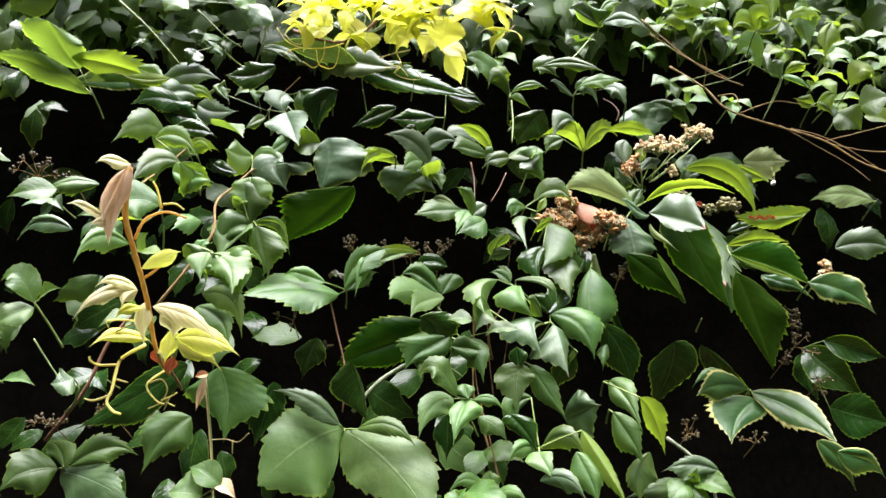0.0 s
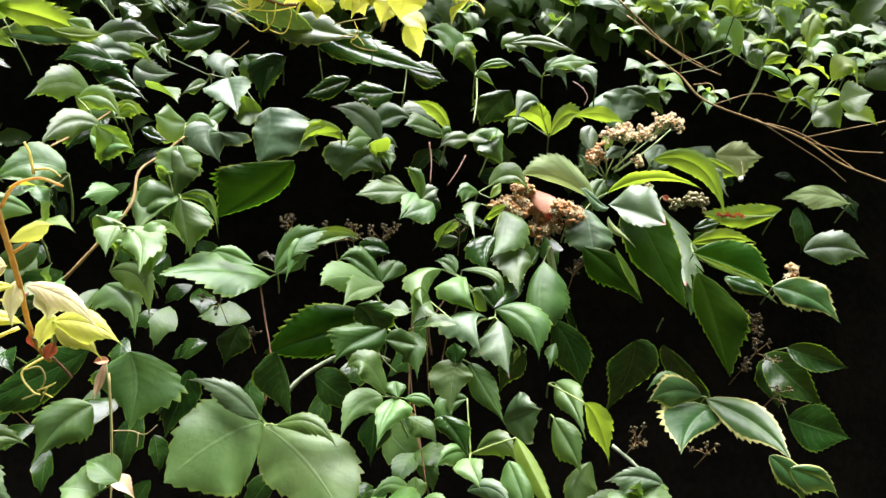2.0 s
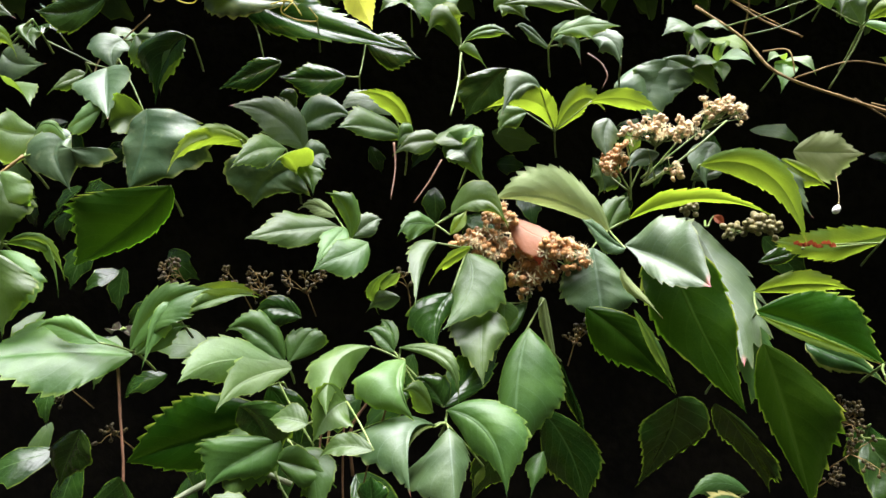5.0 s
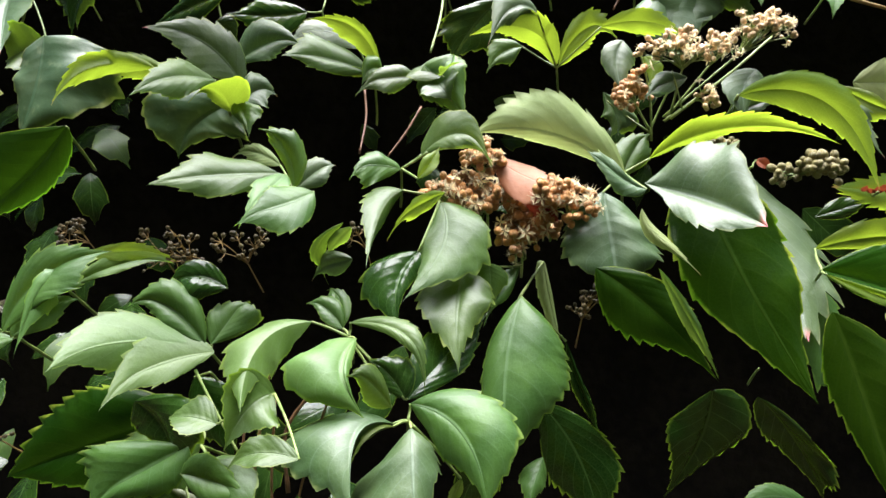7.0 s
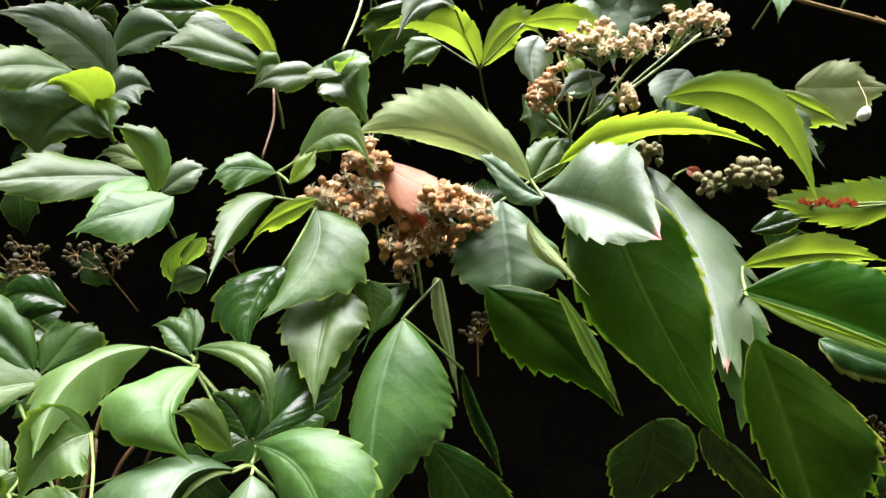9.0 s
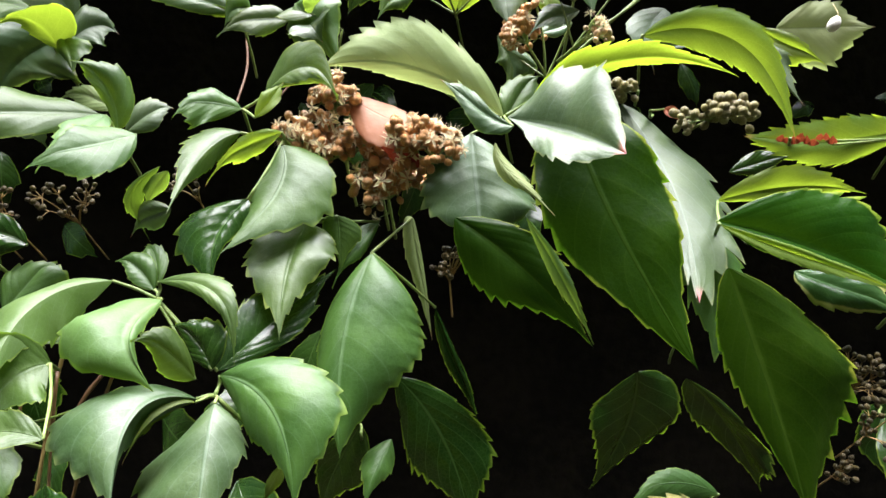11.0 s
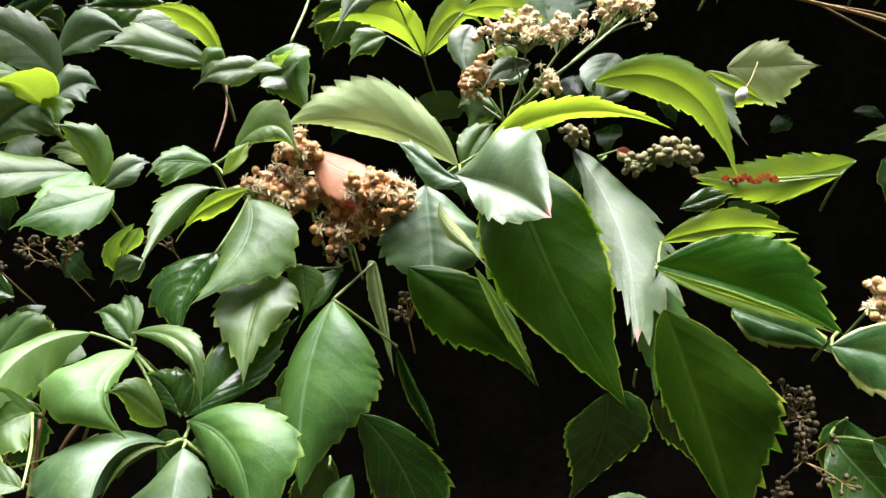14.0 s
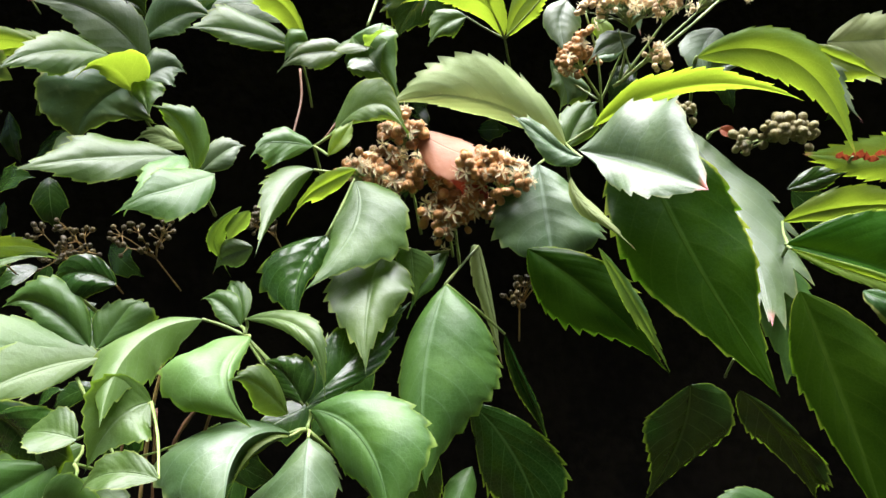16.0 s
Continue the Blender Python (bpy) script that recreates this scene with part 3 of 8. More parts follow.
leaflet_of(leaf, (0.0672, 0.6852, 1.5172), (0.0528, 0.6869, 1.5032), (0.0568, 0.6950, 1.4881), (-0.0056, 0.0021, -0.0050), (0.0030, 0.0041, -0.0023), "g")
leaflet_of(leaf, (0.0726, 0.6840, 1.4982), (0.0601, 0.6888, 1.4948), (0.0468, 0.6953, 1.4896), (-0.0052, 0.0021, 0.0061), (0.0007, 0.0015, -0.0070), "b")
leaf = stalked_leaf((0.0753, 0.6648, 1.4606), (0.0693, 0.6998, 1.4386))
leaflet_of(leaf, (0.0565, 0.6640, 1.4681), (0.0390, 0.6419, 1.4615), (0.0404, 0.6138, 1.4384), (-0.0201, 0.0029, -0.0060), (0.0042, 0.0020, -0.0158), "l", drawn=1.6)
leaflet_of(leaf, (0.0801, 0.6592, 1.4611), (0.0804, 0.6341, 1.4503), (0.0907, 0.6346, 1.4345), (-0.0288, 0.0014, -0.0037), (0.0022, 0.0063, 0.0011), "l", peak=0.45)
leaflet_of(leaf, (0.1002, 0.6462, 1.4322), (0.0923, 0.6387, 1.4459), (0.0824, 0.6325, 1.4529), (-0.0009, 0.0037, 0.0084), (-0.0052, 0.0019, -0.0087), "g")
leaflet_of(leaf, (0.0760, 0.6655, 1.4679), (0.1057, 0.6536, 1.4653), (0.1163, 0.6455, 1.4435), (0.0050, 0.0047, 0.0028), (0.0001, -0.0034, -0.0047), "g")
leaflet_of(leaf, (0.0709, 0.6708, 1.4636), (0.0607, 0.6748, 1.4731), (0.0492, 0.6783, 1.4767), (0.0030, 0.0038, 0.0060), (-0.0021, -0.0036, -0.0044), "g")
leaflet_of(leaf, (0.0701, 0.6728, 1.4638), (0.0674, 0.6796, 1.4752), (0.0576, 0.6879, 1.4869), (-0.0083, 0.0025, 0.0016), (0.0032, 0.0036, 0.0042), "g")
leaflet_of(leaf, (0.1066, 0.6470, 1.4359), (0.0982, 0.6513, 1.4463), (0.0860, 0.6551, 1.4543), (-0.0068, 0.0021, -0.0042), (0.0084, 0.0034, 0.0077), "d")
leaflet_of(leaf, (0.1071, 0.6510, 1.4344), (0.1240, 0.6719, 1.4517), (0.1461, 0.6958, 1.4739), (-0.0098, 0.0042, 0.0108), (0.0140, 0.0039, -0.0023), "d")
leaf = stalked_leaf((0.1307, 0.7012, 1.4926), (0.1247, 0.7362, 1.4706))
leaflet_of(leaf, (0.1314, 0.6962, 1.4923), (0.1287, 0.6743, 1.4745), (0.1315, 0.6540, 1.4474), (-0.0219, 0.0032, -0.0007), (0.0182, 0.0064, -0.0010), "g", peak=0.38)
leaflet_of(leaf, (0.1439, 0.7025, 1.4954), (0.1445, 0.7027, 1.4851), (0.1455, 0.7015, 1.4711), (-0.0083, 0.0017, 0.0039), (0.0101, 0.0048, 0.0001), "g")
leaflet_of(leaf, (0.1608, 0.7187, 1.4924), (0.1519, 0.7090, 1.4814), (0.1415, 0.7008, 1.4667), (-0.0080, 0.0025, 0.0016), (0.0009, -0.0026, -0.0074), "g")
leaf = stalked_leaf((0.1085, 0.6453, 1.4262), (0.1025, 0.6803, 1.4042))
leaflet_of(leaf, (0.1017, 0.6437, 1.4251), (0.0896, 0.6228, 1.4268), (0.0932, 0.5988, 1.4025), (-0.0352, 0.0023, -0.0107), (-0.0060, 0.0063, -0.0147), "b", peak=0.5)
leaflet_of(leaf, (0.1019, 0.6426, 1.4241), (0.0924, 0.6326, 1.4222), (0.0844, 0.6209, 1.4106), (-0.0018, -0.0000, 0.0016), (-0.0055, 0.0020, -0.0065), "y")
leaflet_of(leaf, (0.1106, 0.6403, 1.4246), (0.1143, 0.6233, 1.4107), (0.1190, 0.6008, 1.3787), (-0.0283, 0.0001, -0.0196), (0.0107, 0.0084, -0.0056), "b")
leaflet_of(leaf, (0.1089, 0.6490, 1.4331), (0.1356, 0.6342, 1.4243), (0.1476, 0.6203, 1.3925), (-0.0085, 0.0021, -0.0139), (0.0251, 0.0083, 0.0028), "g", peak=0.45, teeth=0.6)
leaflet_of(leaf, (0.1334, 0.6499, 1.3975), (0.1309, 0.6471, 1.3914), (0.1269, 0.6441, 1.3839), (-0.0033, 0.0007, -0.0007), (0.0027, 0.0011, -0.0016), "y")
leaf = stalked_leaf((0.1609, 0.6973, 1.4787), (0.1549, 0.7323, 1.4567))
leaflet_of(leaf, (0.1610, 0.6953, 1.4783), (0.1532, 0.6715, 1.4429), (0.1555, 0.6559, 1.4006), (-0.0116, 0.0039, -0.0022), (0.0336, 0.0093, -0.0045), "g", peak=0.5, drawn=1.5, teeth=0.6)
leaflet_of(leaf, (0.1748, 0.7340, 1.4939), (0.1795, 0.7292, 1.4689), (0.1869, 0.7234, 1.4417), (-0.0071, 0.0018, 0.0044), (0.0017, 0.0024, 0.0026), "p", straight=True)
leaflet_of(leaf, (0.1882, 0.7251, 1.4491), (0.1959, 0.7287, 1.4247), (0.2102, 0.7322, 1.3950), (-0.0004, 0.0011, -0.0105), (0.0078, 0.0017, -0.0104), "d", straight=True)
leaflet_of(leaf, (0.1736, 0.6763, 1.3992), (0.1693, 0.6663, 1.3918), (0.1643, 0.6567, 1.3786), (-0.0085, 0.0022, -0.0019), (0.0049, 0.0029, -0.0058), "g")
leaf = stalked_leaf((0.2214, 0.7443, 1.5467), (0.2274, 0.7793, 1.5247))
leaflet_of(leaf, (0.2208, 0.7381, 1.5460), (0.1770, 0.7265, 1.5678), (0.1310, 0.7128, 1.5679), (-0.0074, 0.0048, 0.0270), (-0.0104, 0.0049, -0.0034), "p", drawn=1.6, teeth=0.85)
leaflet_of(leaf, (0.2234, 0.7585, 1.5459), (0.2305, 0.7644, 1.5617), (0.2422, 0.7707, 1.5772), (-0.0083, 0.0030, 0.0069), (0.0113, 0.0036, -0.0037), "g")
leaflet_of(leaf, (0.2356, 0.7421, 1.5551), (0.2784, 0.7268, 1.5715), (0.3299, 0.7181, 1.5639), (0.0020, -0.0050, 0.0099), (0.0078, 0.0065, -0.0016), "y", drawn=1.5, peak=0.3)
leaflet_of(leaf, (0.2219, 0.6893, 1.5392), (0.2437, 0.6703, 1.5318), (0.2622, 0.6366, 1.5219), (0.0088, 0.0114, 0.0300), (-0.0100, -0.0068, -0.0108), "b", peak=0.6, drawn=1.2, rise=1.3)
leaflet_of(leaf, (0.2246, 0.6974, 1.5365), (0.2097, 0.6968, 1.5437), (0.1918, 0.6949, 1.5609), (-0.0060, 0.0045, 0.0110), (-0.0025, -0.0039, -0.0078), "b", peak=0.45)
leaflet_of(leaf, (0.2469, 0.6942, 1.5500), (0.2650, 0.6708, 1.4958), (0.2969, 0.6586, 1.4416), (-0.0246, 0.0014, -0.0081), (0.0272, 0.0069, 0.0083), "t", drawn=1.4, teeth=0.7)
leaflet_of(leaf, (0.2874, 0.7767, 1.5577), (0.3079, 0.7419, 1.5102), (0.3081, 0.6955, 1.4625), (-0.0109, 0.0016, -0.0065), (0.0289, 0.0055, -0.0093), "b", peak=0.5, drawn=1.4, teeth=2.2, count=9, cup=0.1)
leaflet_of(leaf, (0.2054, 0.7158, 1.5348), (0.2082, 0.7040, 1.5127), (0.2112, 0.6943, 1.4906), (-0.0259, 0.0037, -0.0038), (0.0271, 0.0079, -0.0036), "b", peak=0.62, drawn=0.9, teeth=1.4)
leaflet_of(leaf, (0.2167, 0.6677, 1.5266), (0.2223, 0.6610, 1.5145), (0.2396, 0.6493, 1.5027), (0.0063, 0.0013, -0.0023), (-0.0010, 0.0015, -0.0046), "p")
leaflet_of(leaf, (0.1995, 0.6918, 1.4953), (0.2290, 0.6903, 1.4744), (0.2612, 0.6839, 1.4414), (0.0187, 0.0058, 0.0036), (-0.0126, 0.0016, -0.0161), "t", teeth=1.2)
leaflet_of(leaf, (0.2310, 0.6903, 1.4958), (0.2462, 0.6873, 1.4704), (0.2608, 0.6829, 1.4421), (0.0058, -0.0008, -0.0032), (-0.0005, 0.0004, -0.0070), "l", teeth=1.5)
leaflet_of(leaf, (0.3119, 0.7353, 1.4887), (0.3232, 0.7239, 1.4629), (0.3234, 0.7114, 1.4341), (-0.0118, 0.0007, -0.0049), (0.0200, 0.0045, -0.0010), "g", peak=0.42, drawn=0.9, count=7, teeth=1.8)
leaflet_of(leaf, (0.3221, 0.7016, 1.4738), (0.3361, 0.6928, 1.4291), (0.3535, 0.6833, 1.3730), (-0.0135, 0.0026, -0.0042), (0.0425, 0.0078, -0.0068), "t", drawn=1.3)
leaf = stalked_leaf((0.3228, 0.7165, 1.4938), (0.3288, 0.7515, 1.4718))
leaflet_of(leaf, (0.3207, 0.7134, 1.4945), (0.3630, 0.7137, 1.4830), (0.4117, 0.7138, 1.4623), (0.0295, 0.0102, 0.0214), (-0.0017, -0.0070, -0.0098), "t", drawn=1.4)
leaflet_of(leaf, (0.3180, 0.7020, 1.4934), (0.3541, 0.7037, 1.4796), (0.4062, 0.7074, 1.4637), (0.0094, 0.0008, 0.0002), (0.0054, -0.0021, -0.0062), "y", drawn=1.4, teeth=1.3)
leaflet_of(leaf, (0.3645, 0.7308, 1.4699), (0.3872, 0.7238, 1.4616), (0.4194, 0.7195, 1.4524), (0.0109, 0.0065, 0.0067), (-0.0080, -0.0065, -0.0095), "m")
leaflet_of(leaf, (0.3307, 0.7432, 1.5039), (0.3672, 0.7427, 1.5115), (0.4029, 0.7413, 1.5096), (0.0029, -0.0018, 0.0114), (0.0075, 0.0031, -0.0063), "y", teeth=1.4)
leaf = stalked_leaf((0.4521, 0.8013, 1.5410), (0.4581, 0.8363, 1.5190))
leaflet_of(leaf, (0.4632, 0.8060, 1.5496), (0.4113, 0.7969, 1.5388), (0.3588, 0.7871, 1.5439), (-0.0013, -0.0009, 0.0142), (-0.0121, -0.0002, -0.0146), "y", teeth=1.5, peak=0.4, drawn=1.2)
leaflet_of(leaf, (0.3800, 0.7893, 1.5379), (0.3790, 0.7864, 1.5396), (0.3790, 0.7836, 1.5428), (-0.0028, -0.0002, 0.0001), (0.0024, 0.0002, -0.0002), "rd", teeth=1.5)
leaflet_of(leaf, (0.3840, 0.7895, 1.5366), (0.3829, 0.7866, 1.5383), (0.3799, 0.7836, 1.5412), (-0.0036, -0.0003, 0.0001), (0.0028, 0.0002, -0.0002), "rd", teeth=1.5)
leaflet_of(leaf, (0.3879, 0.7898, 1.5366), (0.3868, 0.7869, 1.5383), (0.3847, 0.7840, 1.5422), (-0.0036, -0.0003, 0.0001), (0.0029, 0.0002, -0.0002), "rd", teeth=1.5)
leaflet_of(leaf, (0.3914, 0.7902, 1.5379), (0.3903, 0.7873, 1.5396), (0.3898, 0.7846, 1.5445), (-0.0035, -0.0003, 0.0002), (0.0030, 0.0002, -0.0001), "rd", teeth=1.5)
leaflet_of(leaf, (0.3950, 0.7904, 1.5366), (0.3939, 0.7874, 1.5383), (0.3918, 0.7846, 1.5429), (-0.0026, -0.0002, 0.0002), (0.0019, 0.0001, -0.0001), "rd", teeth=1.5)
leaflet_of(leaf, (0.3986, 0.7906, 1.5357), (0.3975, 0.7876, 1.5374), (0.3963, 0.7848, 1.5406), (-0.0035, -0.0003, 0.0001), (0.0030, 0.0002, -0.0002), "rd", teeth=1.5)
leaflet_of(leaf, (0.4022, 0.7912, 1.5389), (0.4010, 0.7882, 1.5406), (0.4007, 0.7854, 1.5435), (-0.0025, -0.0002, 0.0001), (0.0021, 0.0001, -0.0002), "rd", teeth=1.5)
leaflet_of(leaf, (0.4061, 0.7915, 1.5390), (0.4048, 0.7885, 1.5406), (0.4030, 0.7857, 1.5445), (-0.0023, -0.0002, 0.0001), (0.0016, 0.0001, -0.0002), "rd", teeth=1.5)
leaflet_of(leaf, (0.4097, 0.7916, 1.5367), (0.4084, 0.7886, 1.5384), (0.4071, 0.7859, 1.5429), (-0.0032, -0.0002, 0.0002), (0.0026, 0.0002, -0.0001), "rd", teeth=1.5)
leaflet_of(leaf, (0.3567, 0.8021, 1.5212), (0.3729, 0.8039, 1.5263), (0.3966, 0.8064, 1.5342), (0.0038, 0.0031, 0.0090), (0.0091, 0.0023, -0.0047), "d")
leaf = stalked_leaf((0.3027, 0.7977, 1.6007), (0.3087, 0.8327, 1.5787))
leaflet_of(leaf, (0.3033, 0.7977, 1.6001), (0.3536, 0.7891, 1.5940), (0.3828, 0.7766, 1.5396), (0.0081, -0.0045, 0.0107), (-0.0056, 0.0046, -0.0110), "y", drawn=1.6)
leaflet_of(leaf, (0.3554, 0.8133, 1.6164), (0.3716, 0.8044, 1.5921), (0.3956, 0.7955, 1.5602), (0.0202, 0.0054, -0.0025), (-0.0022, 0.0031, -0.0087), "b")
leaflet_of(leaf, (0.3763, 0.8183, 1.6086), (0.3928, 0.8105, 1.5964), (0.4105, 0.8052, 1.5887), (0.0018, -0.0024, 0.0053), (-0.0021, 0.0018, -0.0123), "y")
leaflet_of(leaf, (0.4016, 0.8544, 1.6180), (0.4313, 0.8516, 1.6176), (0.4624, 0.8492, 1.6185), (0.0051, 0.0051, 0.0197), (0.0058, 0.0032, -0.0262), "p")
leaflet_of(leaf, (0.3004, 0.8105, 1.5883), (0.3193, 0.8168, 1.5969), (0.3401, 0.8230, 1.6028), (0.0036, 0.0044, 0.0123), (0.0046, -0.0021, -0.0056), "b")
leaflet_of(leaf, (0.2180, 0.8135, 1.6052), (0.2245, 0.8129, 1.5919), (0.2288, 0.8100, 1.5781), (-0.0026, 0.0013, -0.0060), (0.0187, 0.0028, -0.0080), "b")
leaflet_of(leaf, (0.2620, 0.7688, 1.6065), (0.2486, 0.7634, 1.6022), (0.2337, 0.7576, 1.5956), (-0.0064, 0.0020, 0.0061), (0.0001, -0.0026, -0.0067), "b")
leaf = stalked_leaf((-0.0187, 0.7423, 1.5805), (-0.0247, 0.7773, 1.5585))
leaflet_of(leaf, (-0.0236, 0.7316, 1.6000), (-0.0345, 0.7017, 1.5960), (-0.0438, 0.6735, 1.5825), (-0.0054, 0.0060, 0.0111), (0.0034, -0.0053, -0.0127), "g")
leaflet_of(leaf, (-0.0177, 0.7416, 1.5829), (-0.0204, 0.7266, 1.5933), (-0.0276, 0.7053, 1.5896), (0.0169, -0.0005, 0.0062), (-0.0047, 0.0021, -0.0058), "y")
leaflet_of(leaf, (-0.0160, 0.7529, 1.6018), (-0.0358, 0.7415, 1.6255), (-0.0669, 0.7277, 1.6323), (0.0080, 0.0067, 0.0120), (-0.0069, -0.0057, -0.0144), "b", drawn=1.7)
leaflet_of(leaf, (-0.0141, 0.7484, 1.5888), (-0.0058, 0.7560, 1.5982), (0.0040, 0.7633, 1.5978), (-0.0035, 0.0032, 0.0121), (0.0084, -0.0025, -0.0108), "b")
leaflet_of(leaf, (-0.0152, 0.7422, 1.5893), (-0.0071, 0.7347, 1.5795), (-0.0012, 0.7287, 1.5682), (-0.0071, 0.0011, -0.0007), (0.0109, 0.0036, 0.0025), "g")
leaflet_of(leaf, (-0.0232, 0.7670, 1.6177), (-0.0038, 0.7702, 1.6313), (0.0218, 0.7696, 1.6324), (-0.0058, 0.0042, 0.0160), (0.0051, -0.0040, -0.0110), "b")
leaflet_of(leaf, (-0.0461, 0.7817, 1.6456), (-0.0384, 0.7825, 1.6435), (-0.0299, 0.7832, 1.6350), (0.0057, 0.0022, 0.0080), (-0.0047, 0.0000, -0.0069), "d")
leaflet_of(leaf, (-0.0186, 0.7437, 1.5876), (-0.0401, 0.7403, 1.5761), (-0.0518, 0.7398, 1.5569), (-0.0344, -0.0019, 0.0104), (0.0304, 0.0054, -0.0100), "v", peak=0.5)
leaf = stalked_leaf((0.0310, 0.7119, 1.5341), (0.0250, 0.7469, 1.5121))
leaflet_of(leaf, (0.0217, 0.7142, 1.5439), (-0.0032, 0.6887, 1.5414), (-0.0305, 0.6667, 1.5374), (-0.0122, 0.0061, 0.0119), (0.0006, -0.0066, -0.0121), "g", drawn=1.7)
leaflet_of(leaf, (0.0312, 0.7130, 1.5349), (0.0277, 0.7116, 1.5560), (0.0146, 0.7028, 1.5724), (0.0053, 0.0063, 0.0104), (-0.0083, -0.0038, 0.0052), "g")
leaflet_of(leaf, (0.0455, 0.7046, 1.5332), (0.0328, 0.6824, 1.5252), (0.0119, 0.6713, 1.5204), (-0.0078, 0.0046, 0.0099), (0.0062, -0.0060, -0.0144), "g")
leaflet_of(leaf, (0.0267, 0.7108, 1.5433), (0.0217, 0.6955, 1.5327), (0.0125, 0.6795, 1.5214), (-0.0093, 0.0031, 0.0048), (0.0079, 0.0040, -0.0013), "l")
leaflet_of(leaf, (0.0306, 0.7210, 1.5357), (0.0417, 0.7250, 1.5459), (0.0514, 0.7306, 1.5514), (-0.0034, 0.0031, 0.0086), (0.0070, -0.0025, -0.0064), "b")
leaflet_of(leaf, (0.0139, 0.7398, 1.5498), (-0.0005, 0.7384, 1.5573), (-0.0149, 0.7366, 1.5586), (-0.0024, 0.0031, 0.0063), (-0.0026, -0.0027, -0.0062), "p")
leaf = stalked_leaf((0.0580, 0.8133, 1.6089), (0.0520, 0.8483, 1.5869))
leaflet_of(leaf, (0.0562, 0.8015, 1.6177), (0.0301, 0.7781, 1.6221), (0.0097, 0.7522, 1.6204), (-0.0111, 0.0056, 0.0184), (-0.0018, -0.0058, -0.0096), "g")
leaflet_of(leaf, (0.0576, 0.8017, 1.6181), (0.0449, 0.7940, 1.6180), (0.0319, 0.7863, 1.6189), (-0.0018, -0.0021, 0.0027), (0.0001, 0.0018, -0.0044), "y")
leaflet_of(leaf, (0.0625, 0.8063, 1.6178), (0.0454, 0.8038, 1.6485), (0.0103, 0.7944, 1.6535), (0.0002, -0.0027, 0.0061), (-0.0128, 0.0012, -0.0040), "y")
leaflet_of(leaf, (0.0449, 0.8173, 1.6380), (0.0213, 0.8087, 1.6483), (-0.0019, 0.7920, 1.6377), (-0.0092, 0.0034, 0.0106), (0.0012, -0.0034, -0.0104), "b")
leaflet_of(leaf, (0.0862, 0.8154, 1.6168), (0.0670, 0.8026, 1.6134), (0.0478, 0.7897, 1.6067), (-0.0014, 0.0044, 0.0105), (0.0004, -0.0046, -0.0116), "g")
leaflet_of(leaf, (0.0632, 0.8066, 1.6207), (0.0567, 0.7996, 1.6195), (0.0520, 0.7944, 1.6088), (-0.0017, 0.0023, 0.0098), (0.0064, 0.0023, -0.0111), "l")
leaf = stalked_leaf((-0.0014, 0.6728, 1.4495), (-0.0074, 0.7078, 1.4275))
leaflet_of(leaf, (-0.0051, 0.6714, 1.4508), (-0.0352, 0.6477, 1.4582), (-0.0526, 0.6189, 1.4524), (-0.0131, 0.0051, 0.0136), (-0.0021, -0.0051, -0.0137), "l", drawn=1.7)
leaflet_of(leaf, (0.0012, 0.6731, 1.4485), (-0.0196, 0.6531, 1.4457), (-0.0322, 0.6258, 1.4379), (-0.0086, 0.0057, 0.0140), (0.0033, -0.0051, -0.0088), "l", drawn=1.7)
leaflet_of(leaf, (-0.0041, 0.6736, 1.4524), (-0.0253, 0.6740, 1.4724), (-0.0448, 0.6696, 1.4749), (0.0017, 0.0060, 0.0139), (-0.0034, -0.0049, -0.0070), "g")
leaflet_of(leaf, (-0.0014, 0.6750, 1.4521), (0.0060, 0.6817, 1.4646), (0.0144, 0.6896, 1.4790), (-0.0100, 0.0031, 0.0067), (0.0167, 0.0063, 0.0009), "g")
leaf = stalked_leaf((-0.0527, 0.7180, 1.6048), (-0.0587, 0.7530, 1.5828))
leaflet_of(leaf, (-0.0533, 0.7179, 1.6045), (-0.0752, 0.6967, 1.6015), (-0.0878, 0.6758, 1.5814), (-0.0029, -0.0030, 0.0069), (-0.0081, 0.0015, -0.0080), "y", drawn=1.6)
leaf = stalked_leaf((-0.0765, 0.6678, 1.4809), (-0.0825, 0.7028, 1.4589))
leaflet_of(leaf, (-0.0765, 0.6678, 1.4809), (-0.0559, 0.6772, 1.4925), (-0.0256, 0.6876, 1.4997), (0.0047, 0.0041, 0.0089), (0.0088, -0.0020, -0.0015), "l", drawn=1.7)
leaflet_of(leaf, (-0.0770, 0.6678, 1.4817), (-0.0842, 0.6586, 1.4781), (-0.0890, 0.6445, 1.4534), (-0.0022, 0.0034, 0.0112), (0.0058, 0.0033, -0.0082), "l")
leaf = stalked_leaf((-0.2109, 0.5871, 1.4958), (-0.2169, 0.6221, 1.4738))
leaflet_of(leaf, (-0.2001, 0.5928, 1.4926), (-0.1858, 0.5793, 1.4710), (-0.1851, 0.5648, 1.4574), (-0.0304, 0.0024, 0.0036), (0.0110, 0.0050, 0.0210), "l", peak=0.38)
leaflet_of(leaf, (-0.2212, 0.6233, 1.4881), (-0.1924, 0.6163, 1.4973), (-0.1685, 0.6084, 1.4854), (0.0031, 0.0003, 0.0065), (-0.0003, -0.0002, -0.0051), "l")
leaflet_of(leaf, (-0.2266, 0.6044, 1.4938), (-0.2307, 0.6086, 1.5019), (-0.2241, 0.6131, 1.5120), (-0.0092, 0.0019, 0.0027), (0.0104, 0.0025, 0.0060), "l")
